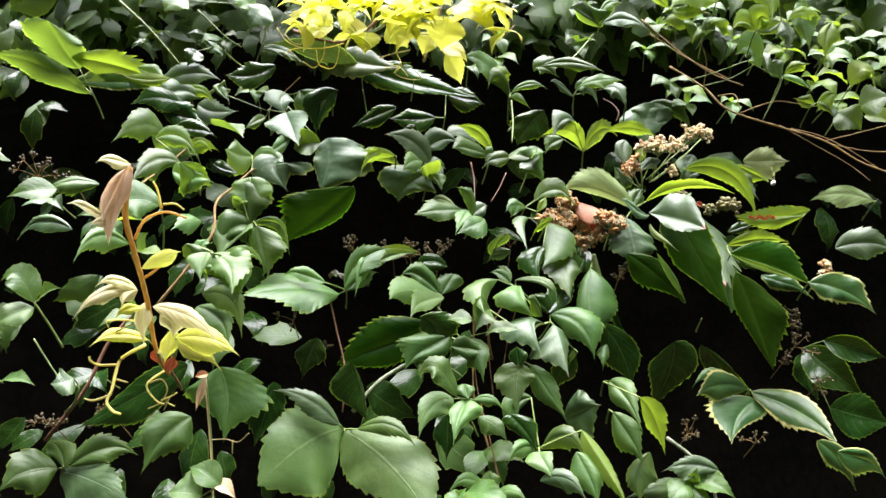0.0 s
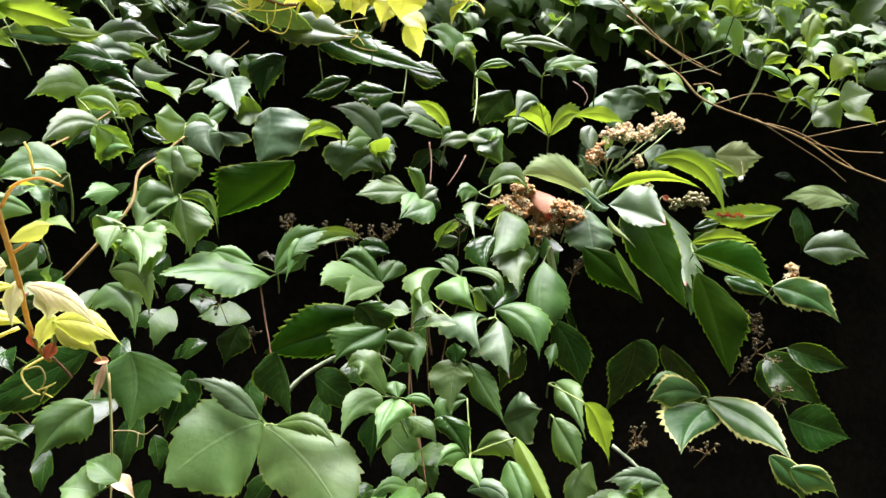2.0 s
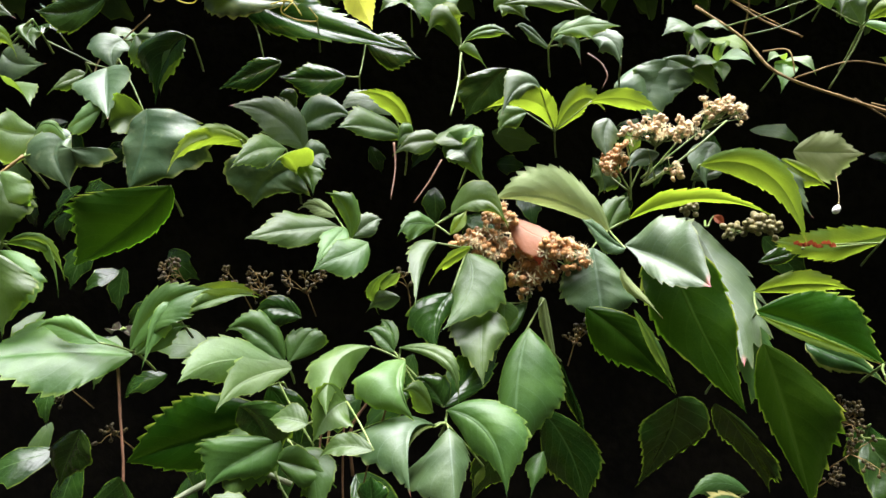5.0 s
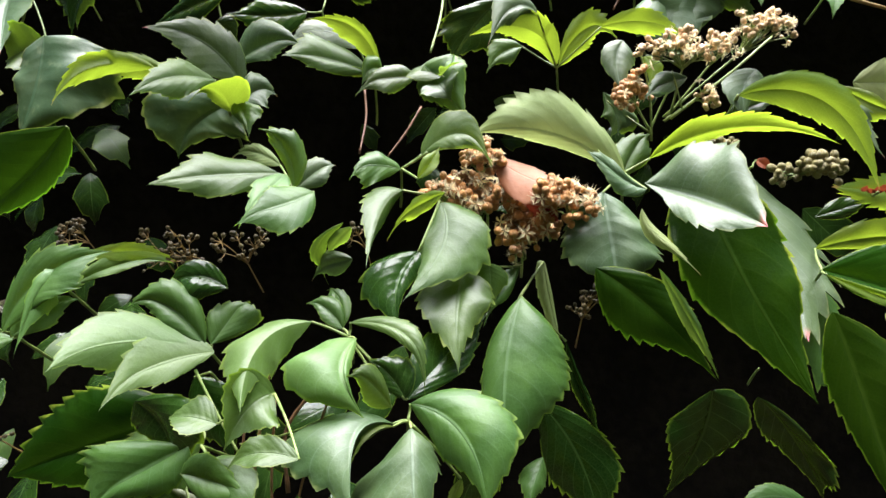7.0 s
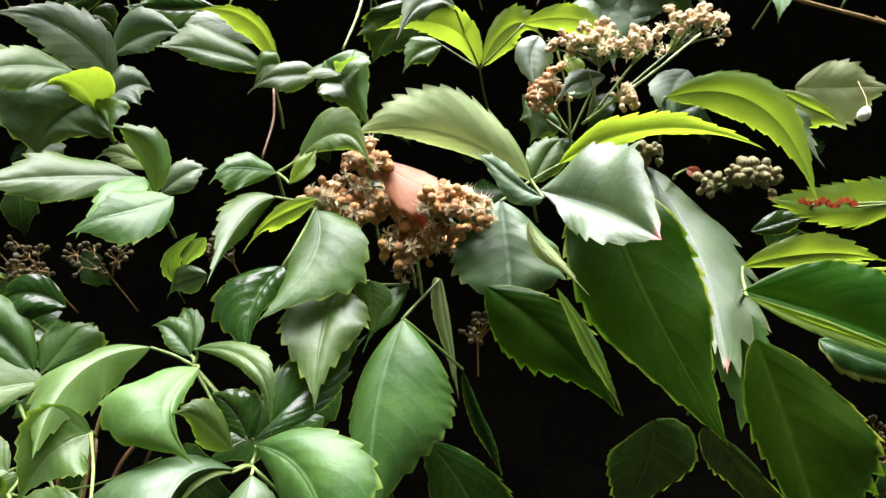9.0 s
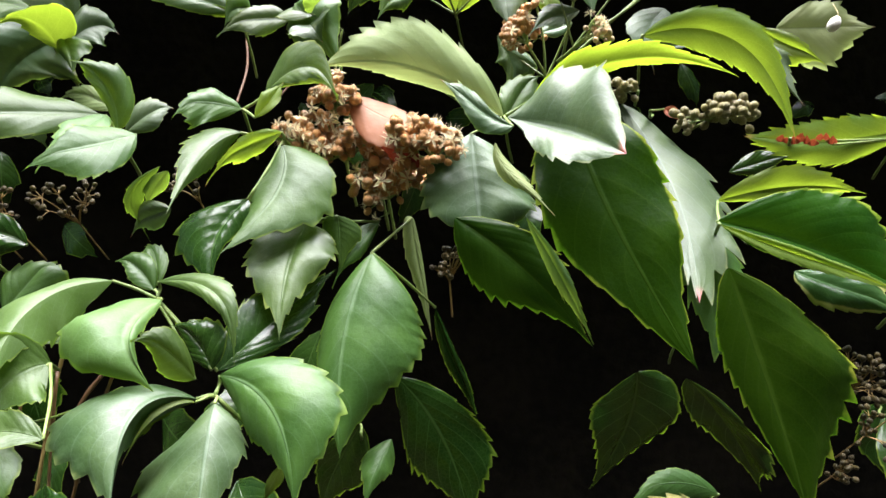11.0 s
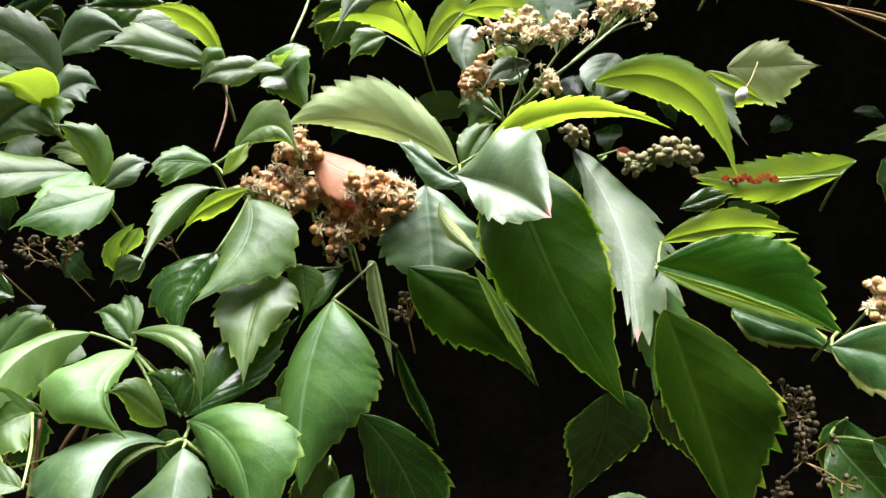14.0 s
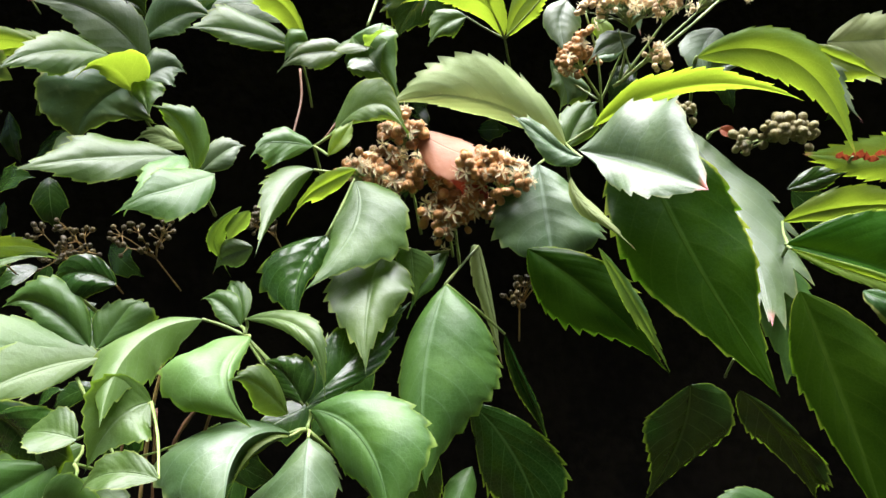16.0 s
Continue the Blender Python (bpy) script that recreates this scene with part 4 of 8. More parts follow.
leaflet_of(leaf, (-0.2142, 0.5803, 1.4968), (-0.2156, 0.5719, 1.4861), (-0.2144, 0.5634, 1.4731), (-0.0149, 0.0028, 0.0039), (0.0059, 0.0032, 0.0014), "l")
leaf = stalked_leaf((-0.2013, 0.6601, 1.5273), (-0.2073, 0.6951, 1.5053))
leaflet_of(leaf, (-0.2073, 0.6593, 1.5499), (-0.2095, 0.6650, 1.5448), (-0.2030, 0.6684, 1.5240), (-0.0105, 0.0028, 0.0019), (0.0305, 0.0041, 0.0114), "l")
leaflet_of(leaf, (-0.2027, 0.6644, 1.5259), (-0.2139, 0.6515, 1.5094), (-0.2255, 0.6347, 1.4970), (-0.0296, 0.0048, 0.0140), (0.0162, -0.0023, 0.0088), "l", peak=0.45)
leaflet_of(leaf, (-0.1969, 0.6609, 1.5220), (-0.1800, 0.6504, 1.4983), (-0.1810, 0.6396, 1.4779), (-0.0189, 0.0024, -0.0056), (0.0190, 0.0046, 0.0034), "l")
leaflet_of(leaf, (-0.2070, 0.6810, 1.5247), (-0.1758, 0.6758, 1.5274), (-0.1594, 0.6668, 1.4922), (-0.0026, 0.0001, 0.0039), (0.0016, 0.0007, -0.0100), "l")
leaflet_of(leaf, (-0.2025, 0.6711, 1.5751), (-0.2010, 0.6662, 1.5498), (-0.2030, 0.6633, 1.5255), (-0.0222, 0.0028, 0.0083), (0.0225, 0.0038, 0.0065), "l")
leaf = stalked_leaf((-0.2502, 0.6402, 1.5790), (-0.2562, 0.6752, 1.5570))
leaflet_of(leaf, (-0.2754, 0.6506, 1.5796), (-0.2503, 0.6409, 1.5724), (-0.2256, 0.6315, 1.5728), (-0.0096, 0.0043, 0.0140), (0.0022, -0.0045, -0.0160), "l")
leaflet_of(leaf, (-0.2400, 0.6348, 1.5275), (-0.2476, 0.6206, 1.5263), (-0.2581, 0.6061, 1.5211), (-0.0105, 0.0040, 0.0077), (-0.0001, -0.0035, -0.0129), "l")
leaf = stalked_leaf((-0.1824, 0.5676, 1.4583), (-0.1884, 0.6026, 1.4363))
leaflet_of(leaf, (-0.2277, 0.5909, 1.4469), (-0.2018, 0.5772, 1.4373), (-0.1888, 0.5627, 1.4155), (-0.0270, 0.0019, -0.0119), (0.0102, 0.0034, 0.0053), "l")
leaf = stalked_leaf((-0.2737, 0.7110, 1.6051), (-0.2797, 0.7460, 1.5831))
leaflet_of(leaf, (-0.3202, 0.7189, 1.6102), (-0.2935, 0.7097, 1.6138), (-0.2736, 0.6998, 1.6045), (-0.0183, 0.0043, 0.0199), (0.0012, -0.0045, -0.0130), "l")
leaflet_of(leaf, (-0.2844, 0.7181, 1.6063), (-0.2720, 0.7158, 1.6155), (-0.2561, 0.7109, 1.6097), (0.0004, 0.0003, 0.0070), (0.0034, -0.0002, -0.0080), "y")
leaf = stalked_leaf((-0.1391, 0.7519, 1.6261), (-0.1451, 0.7869, 1.6041))
leaflet_of(leaf, (-0.1311, 0.7296, 1.6266), (-0.1308, 0.7215, 1.5967), (-0.1372, 0.7153, 1.5681), (-0.0155, 0.0039, 0.0071), (0.0526, 0.0054, 0.0037), "v", peak=0.55, drawn=1.1)
leaflet_of(leaf, (-0.0517, 0.7509, 1.5996), (-0.0790, 0.7347, 1.6116), (-0.1045, 0.7135, 1.5942), (-0.0072, -0.0029, 0.0060), (-0.0042, 0.0026, -0.0092), "y")
leaf = stalked_leaf((-0.1057, 0.7120, 1.5682), (-0.1117, 0.7470, 1.5462))
leaflet_of(leaf, (-0.0986, 0.7025, 1.5690), (-0.1330, 0.7085, 1.5367), (-0.1779, 0.7105, 1.5095), (-0.0483, 0.0025, 0.0173), (0.0131, 0.0031, -0.0063), "t", drawn=1.5)
leaf = stalked_leaf((-0.0995, 0.6584, 1.4575), (-0.1055, 0.6934, 1.4355))
leaflet_of(leaf, (-0.1089, 0.6695, 1.4530), (-0.1444, 0.6439, 1.4607), (-0.1928, 0.6126, 1.4577), (-0.0439, 0.0193, 0.0093), (0.0048, -0.0247, -0.0207), "g", drawn=1.4)
leaflet_of(leaf, (-0.1194, 0.6478, 1.4660), (-0.1422, 0.6476, 1.4744), (-0.1627, 0.6473, 1.4798), (-0.0009, 0.0033, 0.0087), (-0.0017, -0.0033, -0.0061), "l")
leaflet_of(leaf, (-0.1005, 0.6520, 1.4604), (-0.0854, 0.6634, 1.4886), (-0.0522, 0.6747, 1.5028), (0.0020, 0.0047, 0.0168), (0.0229, -0.0026, -0.0034), "g")
leaflet_of(leaf, (-0.0756, 0.6755, 1.4964), (-0.0485, 0.6792, 1.5004), (-0.0237, 0.6838, 1.4984), (0.0040, 0.0003, 0.0050), (0.0046, -0.0001, -0.0048), "y")
leaflet_of(leaf, (-0.0984, 0.6553, 1.4574), (-0.0840, 0.6622, 1.4705), (-0.0665, 0.6669, 1.4799), (-0.0073, 0.0020, 0.0055), (0.0085, -0.0020, -0.0053), "l")
leaf = stalked_leaf((-0.0028, 0.6356, 1.4254), (-0.0088, 0.6706, 1.4034))
leaflet_of(leaf, (-0.0082, 0.6611, 1.4198), (-0.0572, 0.6623, 1.4005), (-0.1114, 0.6633, 1.3821), (-0.0205, 0.0054, 0.0237), (-0.0014, -0.0039, -0.0228), "t", drawn=1.3)
leaf = stalked_leaf((0.0082, 0.6325, 1.3957), (0.0022, 0.6675, 1.3737))
leaflet_of(leaf, (0.0061, 0.6336, 1.4136), (-0.0173, 0.6285, 1.4007), (-0.0385, 0.6216, 1.3891), (-0.0291, 0.0036, 0.0075), (0.0144, -0.0030, -0.0085), "g")
leaflet_of(leaf, (0.0084, 0.6234, 1.4047), (0.0268, 0.6197, 1.4033), (0.0464, 0.6160, 1.3978), (-0.0024, 0.0034, 0.0112), (0.0020, -0.0034, -0.0121), "g")
leaf = stalked_leaf((-0.2749, 0.8035, 1.7118), (-0.2809, 0.8385, 1.6898))
leaflet_of(leaf, (-0.3054, 0.8003, 1.6882), (-0.3238, 0.7800, 1.6931), (-0.3439, 0.7586, 1.6696), (-0.0134, 0.0054, 0.0179), (0.0026, -0.0047, -0.0199), "b")
leaflet_of(leaf, (-0.3129, 0.8153, 1.6845), (-0.2861, 0.8005, 1.6722), (-0.2496, 0.7863, 1.6723), (0.0002, 0.0046, 0.0170), (-0.0047, -0.0048, -0.0175), "b")
leaflet_of(leaf, (-0.2812, 0.8123, 1.7075), (-0.2786, 0.8019, 1.6958), (-0.2662, 0.7969, 1.6882), (-0.0106, 0.0021, 0.0081), (0.0118, 0.0024, 0.0026), "g")
leaf = stalked_leaf((-0.2151, 0.7859, 1.6715), (-0.2211, 0.8209, 1.6495))
leaflet_of(leaf, (-0.2786, 0.7766, 1.6508), (-0.2522, 0.7568, 1.6426), (-0.2285, 0.7368, 1.6284), (-0.0149, 0.0031, 0.0124), (0.0182, -0.0025, 0.0030), "l")
leaflet_of(leaf, (-0.1915, 0.7779, 1.6662), (-0.1810, 0.7594, 1.6461), (-0.1659, 0.7367, 1.6193), (-0.0306, 0.0032, -0.0017), (0.0216, -0.0022, 0.0095), "b")
leaflet_of(leaf, (-0.2205, 0.7934, 1.6637), (-0.2310, 0.7849, 1.6564), (-0.2433, 0.7762, 1.6474), (-0.0011, 0.0023, 0.0076), (-0.0009, -0.0024, -0.0098), "g")
leaf = stalked_leaf((-0.1887, 0.8092, 1.6966), (-0.1947, 0.8442, 1.6746))
leaflet_of(leaf, (-0.1988, 0.8150, 1.6976), (-0.2039, 0.8045, 1.6863), (-0.1967, 0.7990, 1.6698), (-0.0228, 0.0027, 0.0070), (0.0185, 0.0034, -0.0003), "b")
leaflet_of(leaf, (-0.1813, 0.8048, 1.6992), (-0.1637, 0.7995, 1.6793), (-0.1533, 0.7937, 1.6524), (-0.0190, 0.0023, -0.0073), (0.0282, 0.0038, 0.0043), "g")
leaf = stalked_leaf((-0.2109, 0.7039, 1.5865), (-0.2169, 0.7389, 1.5645))
leaflet_of(leaf, (-0.2187, 0.7320, 1.6069), (-0.2313, 0.7167, 1.6065), (-0.2393, 0.7018, 1.6141), (-0.0032, 0.0045, 0.0162), (-0.0013, -0.0049, -0.0238), "l", peak=0.5)
leaflet_of(leaf, (-0.2154, 0.7210, 1.6026), (-0.1969, 0.7137, 1.6125), (-0.1740, 0.7066, 1.5938), (0.0050, 0.0002, 0.0023), (-0.0016, -0.0005, -0.0116), "l")
leaflet_of(leaf, (-0.1787, 0.7114, 1.6035), (-0.1860, 0.7038, 1.5905), (-0.1690, 0.6963, 1.5671), (-0.0265, 0.0033, -0.0031), (0.0411, 0.0051, 0.0027), "v", peak=0.5)
leaflet_of(leaf, (-0.1788, 0.7519, 1.6316), (-0.1918, 0.7462, 1.6198), (-0.2073, 0.7405, 1.6107), (-0.0022, 0.0034, 0.0119), (-0.0031, -0.0036, -0.0135), "l")
leaf = stalked_leaf((-0.0395, 0.8714, 1.7318), (-0.0455, 0.9064, 1.7098))
leaflet_of(leaf, (-0.1519, 0.8981, 1.7762), (-0.1043, 0.8834, 1.7560), (-0.0535, 0.8724, 1.7501), (0.0048, 0.0049, 0.0217), (-0.0323, -0.0055, -0.0213), "v", teeth=1.3)
leaflet_of(leaf, (-0.1212, 0.9023, 1.7757), (-0.0755, 0.8900, 1.7398), (0.0501, 0.8819, 1.7136), (0.0311, 0.0053, 0.0169), (-0.0049, -0.0069, -0.0200), "d", drawn=1.4, teeth=1.3)
leaflet_of(leaf, (-0.2387, 0.8281, 1.7593), (-0.2087, 0.8287, 1.7582), (-0.1775, 0.8287, 1.7393), (0.0036, 0.0023, 0.0051), (0.0124, -0.0022, -0.0134), "v")
leaf = stalked_leaf((0.0958, 0.9179, 1.7187), (0.1018, 0.9529, 1.6967))
leaflet_of(leaf, (0.0959, 0.9215, 1.7193), (0.0807, 0.9121, 1.7434), (0.0616, 0.9011, 1.7304), (-0.0037, 0.0036, 0.0189), (-0.0172, 0.0025, -0.0020), "g")
leaflet_of(leaf, (0.0966, 0.9239, 1.7298), (0.0890, 0.9202, 1.7421), (0.0989, 0.9188, 1.7544), (-0.0174, 0.0004, 0.0212), (0.0066, 0.0003, 0.0038), "y")
leaflet_of(leaf, (0.0996, 0.9255, 1.7269), (0.1215, 0.9184, 1.7370), (0.1511, 0.9120, 1.7343), (0.0039, 0.0023, 0.0067), (0.0112, -0.0020, -0.0070), "l")
leaflet_of(leaf, (0.0957, 0.9078, 1.7152), (0.1091, 0.9019, 1.7085), (0.1239, 0.8979, 1.6997), (0.0002, 0.0014, 0.0108), (0.0092, 0.0010, -0.0058), "g")
leaf = stalked_leaf((0.1823, 0.8901, 1.7150), (0.1883, 0.9251, 1.6930))
leaflet_of(leaf, (0.1851, 0.9095, 1.7181), (0.1629, 0.8996, 1.7329), (0.1507, 0.8914, 1.7372), (-0.0007, 0.0022, 0.0057), (0.0010, -0.0023, -0.0093), "b")
leaflet_of(leaf, (0.1868, 0.8929, 1.7222), (0.2028, 0.8834, 1.7261), (0.2121, 0.8726, 1.6998), (-0.0043, 0.0033, 0.0118), (-0.0100, -0.0038, -0.0152), "b")
leaflet_of(leaf, (0.1885, 0.8806, 1.7248), (0.2136, 0.8755, 1.7317), (0.2488, 0.8702, 1.7310), (0.0049, 0.0035, 0.0096), (0.0114, -0.0032, -0.0119), "l")
leaflet_of(leaf, (0.2204, 0.8735, 1.7192), (0.2376, 0.8658, 1.7159), (0.2470, 0.8591, 1.6909), (0.0089, 0.0035, 0.0066), (-0.0099, -0.0038, -0.0142), "b")
leaf = stalked_leaf((0.2459, 0.8572, 1.6998), (0.2519, 0.8922, 1.6778))
leaflet_of(leaf, (0.2812, 0.9127, 1.7044), (0.2814, 0.9017, 1.6783), (0.2889, 0.8904, 1.6378), (-0.0308, 0.0030, -0.0066), (0.0447, 0.0054, 0.0100), "b")
leaflet_of(leaf, (0.2973, 0.9196, 1.7109), (0.3298, 0.9149, 1.6990), (0.3564, 0.9095, 1.6704), (-0.0137, 0.0024, -0.0071), (0.0155, 0.0036, 0.0068), "g")
leaflet_of(leaf, (0.1299, 0.9111, 1.7527), (0.1390, 0.9065, 1.7589), (0.1658, 0.9016, 1.7431), (0.0221, 0.0039, 0.0115), (-0.0001, -0.0035, -0.0123), "g")
leaflet_of(leaf, (0.1386, 0.9011, 1.7577), (0.1801, 0.8973, 1.7626), (0.2287, 0.8929, 1.7484), (0.0105, 0.0035, 0.0071), (0.0141, -0.0032, -0.0135), "g")
leaf = stalked_leaf((0.2480, 1.0164, 1.8551), (0.2540, 1.0514, 1.8331))
leaflet_of(leaf, (0.2511, 1.0125, 1.8520), (0.2300, 1.0078, 1.8737), (0.2277, 1.0035, 1.8942), (-0.0223, 0.0026, 0.0033), (0.0357, 0.0042, 0.0092), "l")
leaflet_of(leaf, (0.2485, 1.0125, 1.8562), (0.2141, 1.0023, 1.8748), (0.1963, 0.9941, 1.8784), (0.0103, 0.0028, 0.0151), (-0.0002, -0.0023, -0.0068), "b")
leaflet_of(leaf, (0.2500, 0.9976, 1.8520), (0.2811, 0.9865, 1.8556), (0.3145, 0.9735, 1.8360), (0.0020, 0.0035, 0.0112), (-0.0052, -0.0036, -0.0128), "b")
leaflet_of(leaf, (0.2454, 1.0052, 1.8569), (0.2580, 1.0045, 1.8852), (0.2870, 1.0032, 1.8864), (0.0032, 0.0024, 0.0094), (0.0144, -0.0019, -0.0060), "l")
leaf = stalked_leaf((0.3559, 0.8707, 1.7918), (0.3619, 0.9057, 1.7698))
leaflet_of(leaf, (0.3495, 0.8869, 1.8131), (0.3216, 0.8713, 1.8147), (0.2909, 0.8602, 1.8050), (-0.0062, 0.0042, 0.0087), (-0.0040, -0.0037, -0.0163), "y")
leaflet_of(leaf, (0.3497, 0.8775, 1.8025), (0.3415, 0.8698, 1.7908), (0.3370, 0.8644, 1.7818), (-0.0138, 0.0024, 0.0201), (0.0156, 0.0024, 0.0001), "y")
leaflet_of(leaf, (0.3580, 0.8701, 1.7930), (0.3641, 0.8606, 1.8050), (0.3927, 0.8504, 1.7817), (0.0070, 0.0035, 0.0091), (0.0211, -0.0030, -0.0137), "y")
leaflet_of(leaf, (0.3532, 0.8697, 1.7976), (0.3603, 0.8662, 1.8063), (0.3758, 0.8608, 1.8118), (0.0023, 0.0024, 0.0100), (0.0093, -0.0021, -0.0092), "b")
leaf = stalked_leaf((0.3825, 0.7829, 1.7674), (0.3885, 0.8179, 1.7454))
leaflet_of(leaf, (0.3877, 0.7935, 1.7702), (0.3683, 0.7834, 1.7791), (0.3480, 0.7725, 1.7682), (0.0023, 0.0047, 0.0184), (0.0023, -0.0033, -0.0108), "y")
leaflet_of(leaf, (0.3866, 0.7895, 1.7708), (0.3907, 0.7861, 1.7865), (0.4017, 0.7801, 1.7774), (-0.0092, 0.0023, 0.0136), (0.0115, 0.0019, -0.0104), "y")
leaflet_of(leaf, (0.3890, 0.7907, 1.7696), (0.4069, 0.7893, 1.7746), (0.4188, 0.7880, 1.7859), (-0.0027, 0.0025, 0.0153), (0.0021, -0.0022, -0.0074), "l")
leaf = stalked_leaf((0.3632, 0.8487, 1.8286), (0.3692, 0.8837, 1.8066))
leaflet_of(leaf, (0.3741, 0.8758, 1.8387), (0.3367, 0.8600, 1.8427), (0.2964, 0.8431, 1.8172), (-0.0261, 0.0038, 0.0119), (0.0036, -0.0047, -0.0208), "y")
leaflet_of(leaf, (0.3622, 0.8436, 1.8269), (0.3734, 0.8344, 1.8410), (0.4039, 0.8248, 1.8349), (0.0074, 0.0036, 0.0128), (0.0180, -0.0030, -0.0121), "y")
leaflet_of(leaf, (0.3664, 0.8601, 1.8353), (0.3565, 0.8585, 1.8523), (0.3397, 0.8565, 1.8627), (-0.0101, 0.0018, -0.0005), (0.0078, 0.0024, 0.0068), "y")
leaf = stalked_leaf((0.3216, 0.8943, 1.8403), (0.3276, 0.9293, 1.8183))
leaflet_of(leaf, (0.3274, 0.9322, 1.8522), (0.3077, 0.9274, 1.8696), (0.2859, 0.9220, 1.8732), (-0.0031, 0.0017, -0.0073), (0.0057, -0.0014, 0.0121), "y")
leaflet_of(leaf, (0.3150, 0.8734, 1.8304), (0.3282, 0.8653, 1.8207), (0.3652, 0.8583, 1.8244), (0.0105, 0.0038, 0.0153), (0.0068, -0.0032, -0.0108), "y")
leaflet_of(leaf, (0.3940, 0.8053, 1.8336), (0.4064, 0.7950, 1.8172), (0.4035, 0.7835, 1.7784), (-0.0298, 0.0020, -0.0074), (0.0161, 0.0030, -0.0101), "y")
leaf = stalked_leaf((0.4237, 0.8075, 1.8248), (0.4297, 0.8425, 1.8028))
leaflet_of(leaf, (0.4295, 0.8302, 1.8381), (0.4464, 0.8209, 1.8462), (0.4812, 0.8110, 1.8291), (0.0065, 0.0046, 0.0116), (0.0152, -0.0044, -0.0194), "y")
leaflet_of(leaf, (0.4704, 0.8493, 1.8287), (0.4736, 0.8402, 1.7969), (0.4793, 0.8330, 1.7604), (-0.0103, 0.0015, -0.0083), (0.0229, 0.0026, 0.0028), "g")
leaflet_of(leaf, (0.4550, 0.8391, 1.8014), (0.4692, 0.8348, 1.8098), (0.4926, 0.8302, 1.8069), (0.0040, 0.0024, 0.0091), (0.0117, -0.0021, -0.0109), "y")
leaflet_of(leaf, (0.4330, 0.8171, 1.7915), (0.4423, 0.8126, 1.7711), (0.4330, 0.8088, 1.7556), (-0.0183, 0.0015, -0.0035), (0.0057, 0.0024, 0.0066), "b")
leaf = stalked_leaf((0.4695, 0.8877, 1.7362), (0.4755, 0.9227, 1.7142))
leaflet_of(leaf, (0.4675, 0.8842, 1.7374), (0.4553, 0.8815, 1.7532), (0.4506, 0.8796, 1.7607), (-0.0064, 0.0006, -0.0076), (0.0115, 0.0016, 0.0094), "b")
leaflet_of(leaf, (0.4363, 0.8769, 1.7668), (0.4390, 0.8686, 1.7561), (0.4372, 0.8630, 1.7427), (-0.0152, 0.0024, 0.0195), (0.0073, 0.0025, 0.0085), "b")
leaflet_of(leaf, (0.4717, 0.8810, 1.7415), (0.4798, 0.8744, 1.7471), (0.4993, 0.8672, 1.7563), (0.0032, 0.0025, 0.0124), (0.0143, -0.0018, -0.0026), "y")
leaflet_of(leaf, (0.4715, 0.8920, 1.7401), (0.4904, 0.8851, 1.7326), (0.5102, 0.8802, 1.7217), (0.0011, 0.0023, 0.0078), (0.0125, -0.0021, -0.0092), "l")
leaf = stalked_leaf((0.5036, 0.8758, 1.6958), (0.5096, 0.9108, 1.6738))
leaflet_of(leaf, (0.5139, 0.8833, 1.7003), (0.4950, 0.8779, 1.7017), (0.4789, 0.8729, 1.7114), (0.0075, 0.0027, 0.0131), (-0.0031, -0.0023, -0.0069), "y")
leaflet_of(leaf, (0.5204, 0.8887, 1.6993), (0.5274, 0.8762, 1.7098), (0.5395, 0.8716, 1.7131), (0.0008, 0.0033, 0.0080), (0.0084, -0.0037, -0.0236), "y")
leaflet_of(leaf, (0.5196, 0.8829, 1.7038), (0.5304, 0.8737, 1.6910), (0.5306, 0.8672, 1.6768), (-0.0073, 0.0010, 0.0038), (0.0118, 0.0012, -0.0013), "b")
leaf = stalked_leaf((0.5169, 0.8532, 1.7996), (0.5229, 0.8882, 1.7776))
leaflet_of(leaf, (0.5265, 0.8614, 1.8053), (0.5115, 0.8524, 1.7872), (0.5061, 0.8440, 1.7523), (-0.0116, 0.0015, -0.0069), (0.0190, 0.0020, -0.0110), "y")
leaf = stalked_leaf((-0.0954, 0.6128, 1.3270), (-0.1014, 0.6478, 1.3050))
leaflet_of(leaf, (-0.0976, 0.6269, 1.3242), (-0.1273, 0.6019, 1.3173), (-0.1669, 0.5749, 1.2894), (-0.0271, 0.0080, 0.0267), (0.0163, -0.0100, -0.0462), "l", peak=0.5, drawn=1.1, teeth=0.8, cup=0.12)
leaflet_of(leaf, (-0.0927, 0.6020, 1.3279), (-0.0511, 0.5770, 1.3075), (-0.0096, 0.5420, 1.2727), (-0.0282, 0.0020, -0.0249), (0.0417, 0.0060, 0.0078), "l", peak=0.45, drawn=1.2, teeth=0.7, cup=0.12)
leaflet_of(leaf, (-0.0988, 0.6071, 1.3329), (-0.1280, 0.6051, 1.3581), (-0.1612, 0.6011, 1.3686), (0.0031, 0.0050, 0.0061), (-0.0042, -0.0040, -0.0121), "b")
leaflet_of(leaf, (-0.0790, 0.5874, 1.3342), (-0.0478, 0.5744, 1.3419), (-0.0229, 0.5624, 1.3253), (0.0051, 0.0040, 0.0051), (0.0007, -0.0040, -0.0100), "g")
leaflet_of(leaf, (-0.0886, 0.6180, 1.3912), (-0.0798, 0.6180, 1.3638), (-0.0716, 0.6130, 1.3313), (-0.0288, 0.0030, -0.0066), (0.0042, 0.0030, -0.0055), "d")
leaflet_of(leaf, (-0.2113, 0.6031, 1.3885), (-0.2005, 0.5931, 1.3615), (-0.2000, 0.5811, 1.3339), (-0.0416, 0.0050, -0.0033), (0.0391, 0.0050, -0.0075), "g")
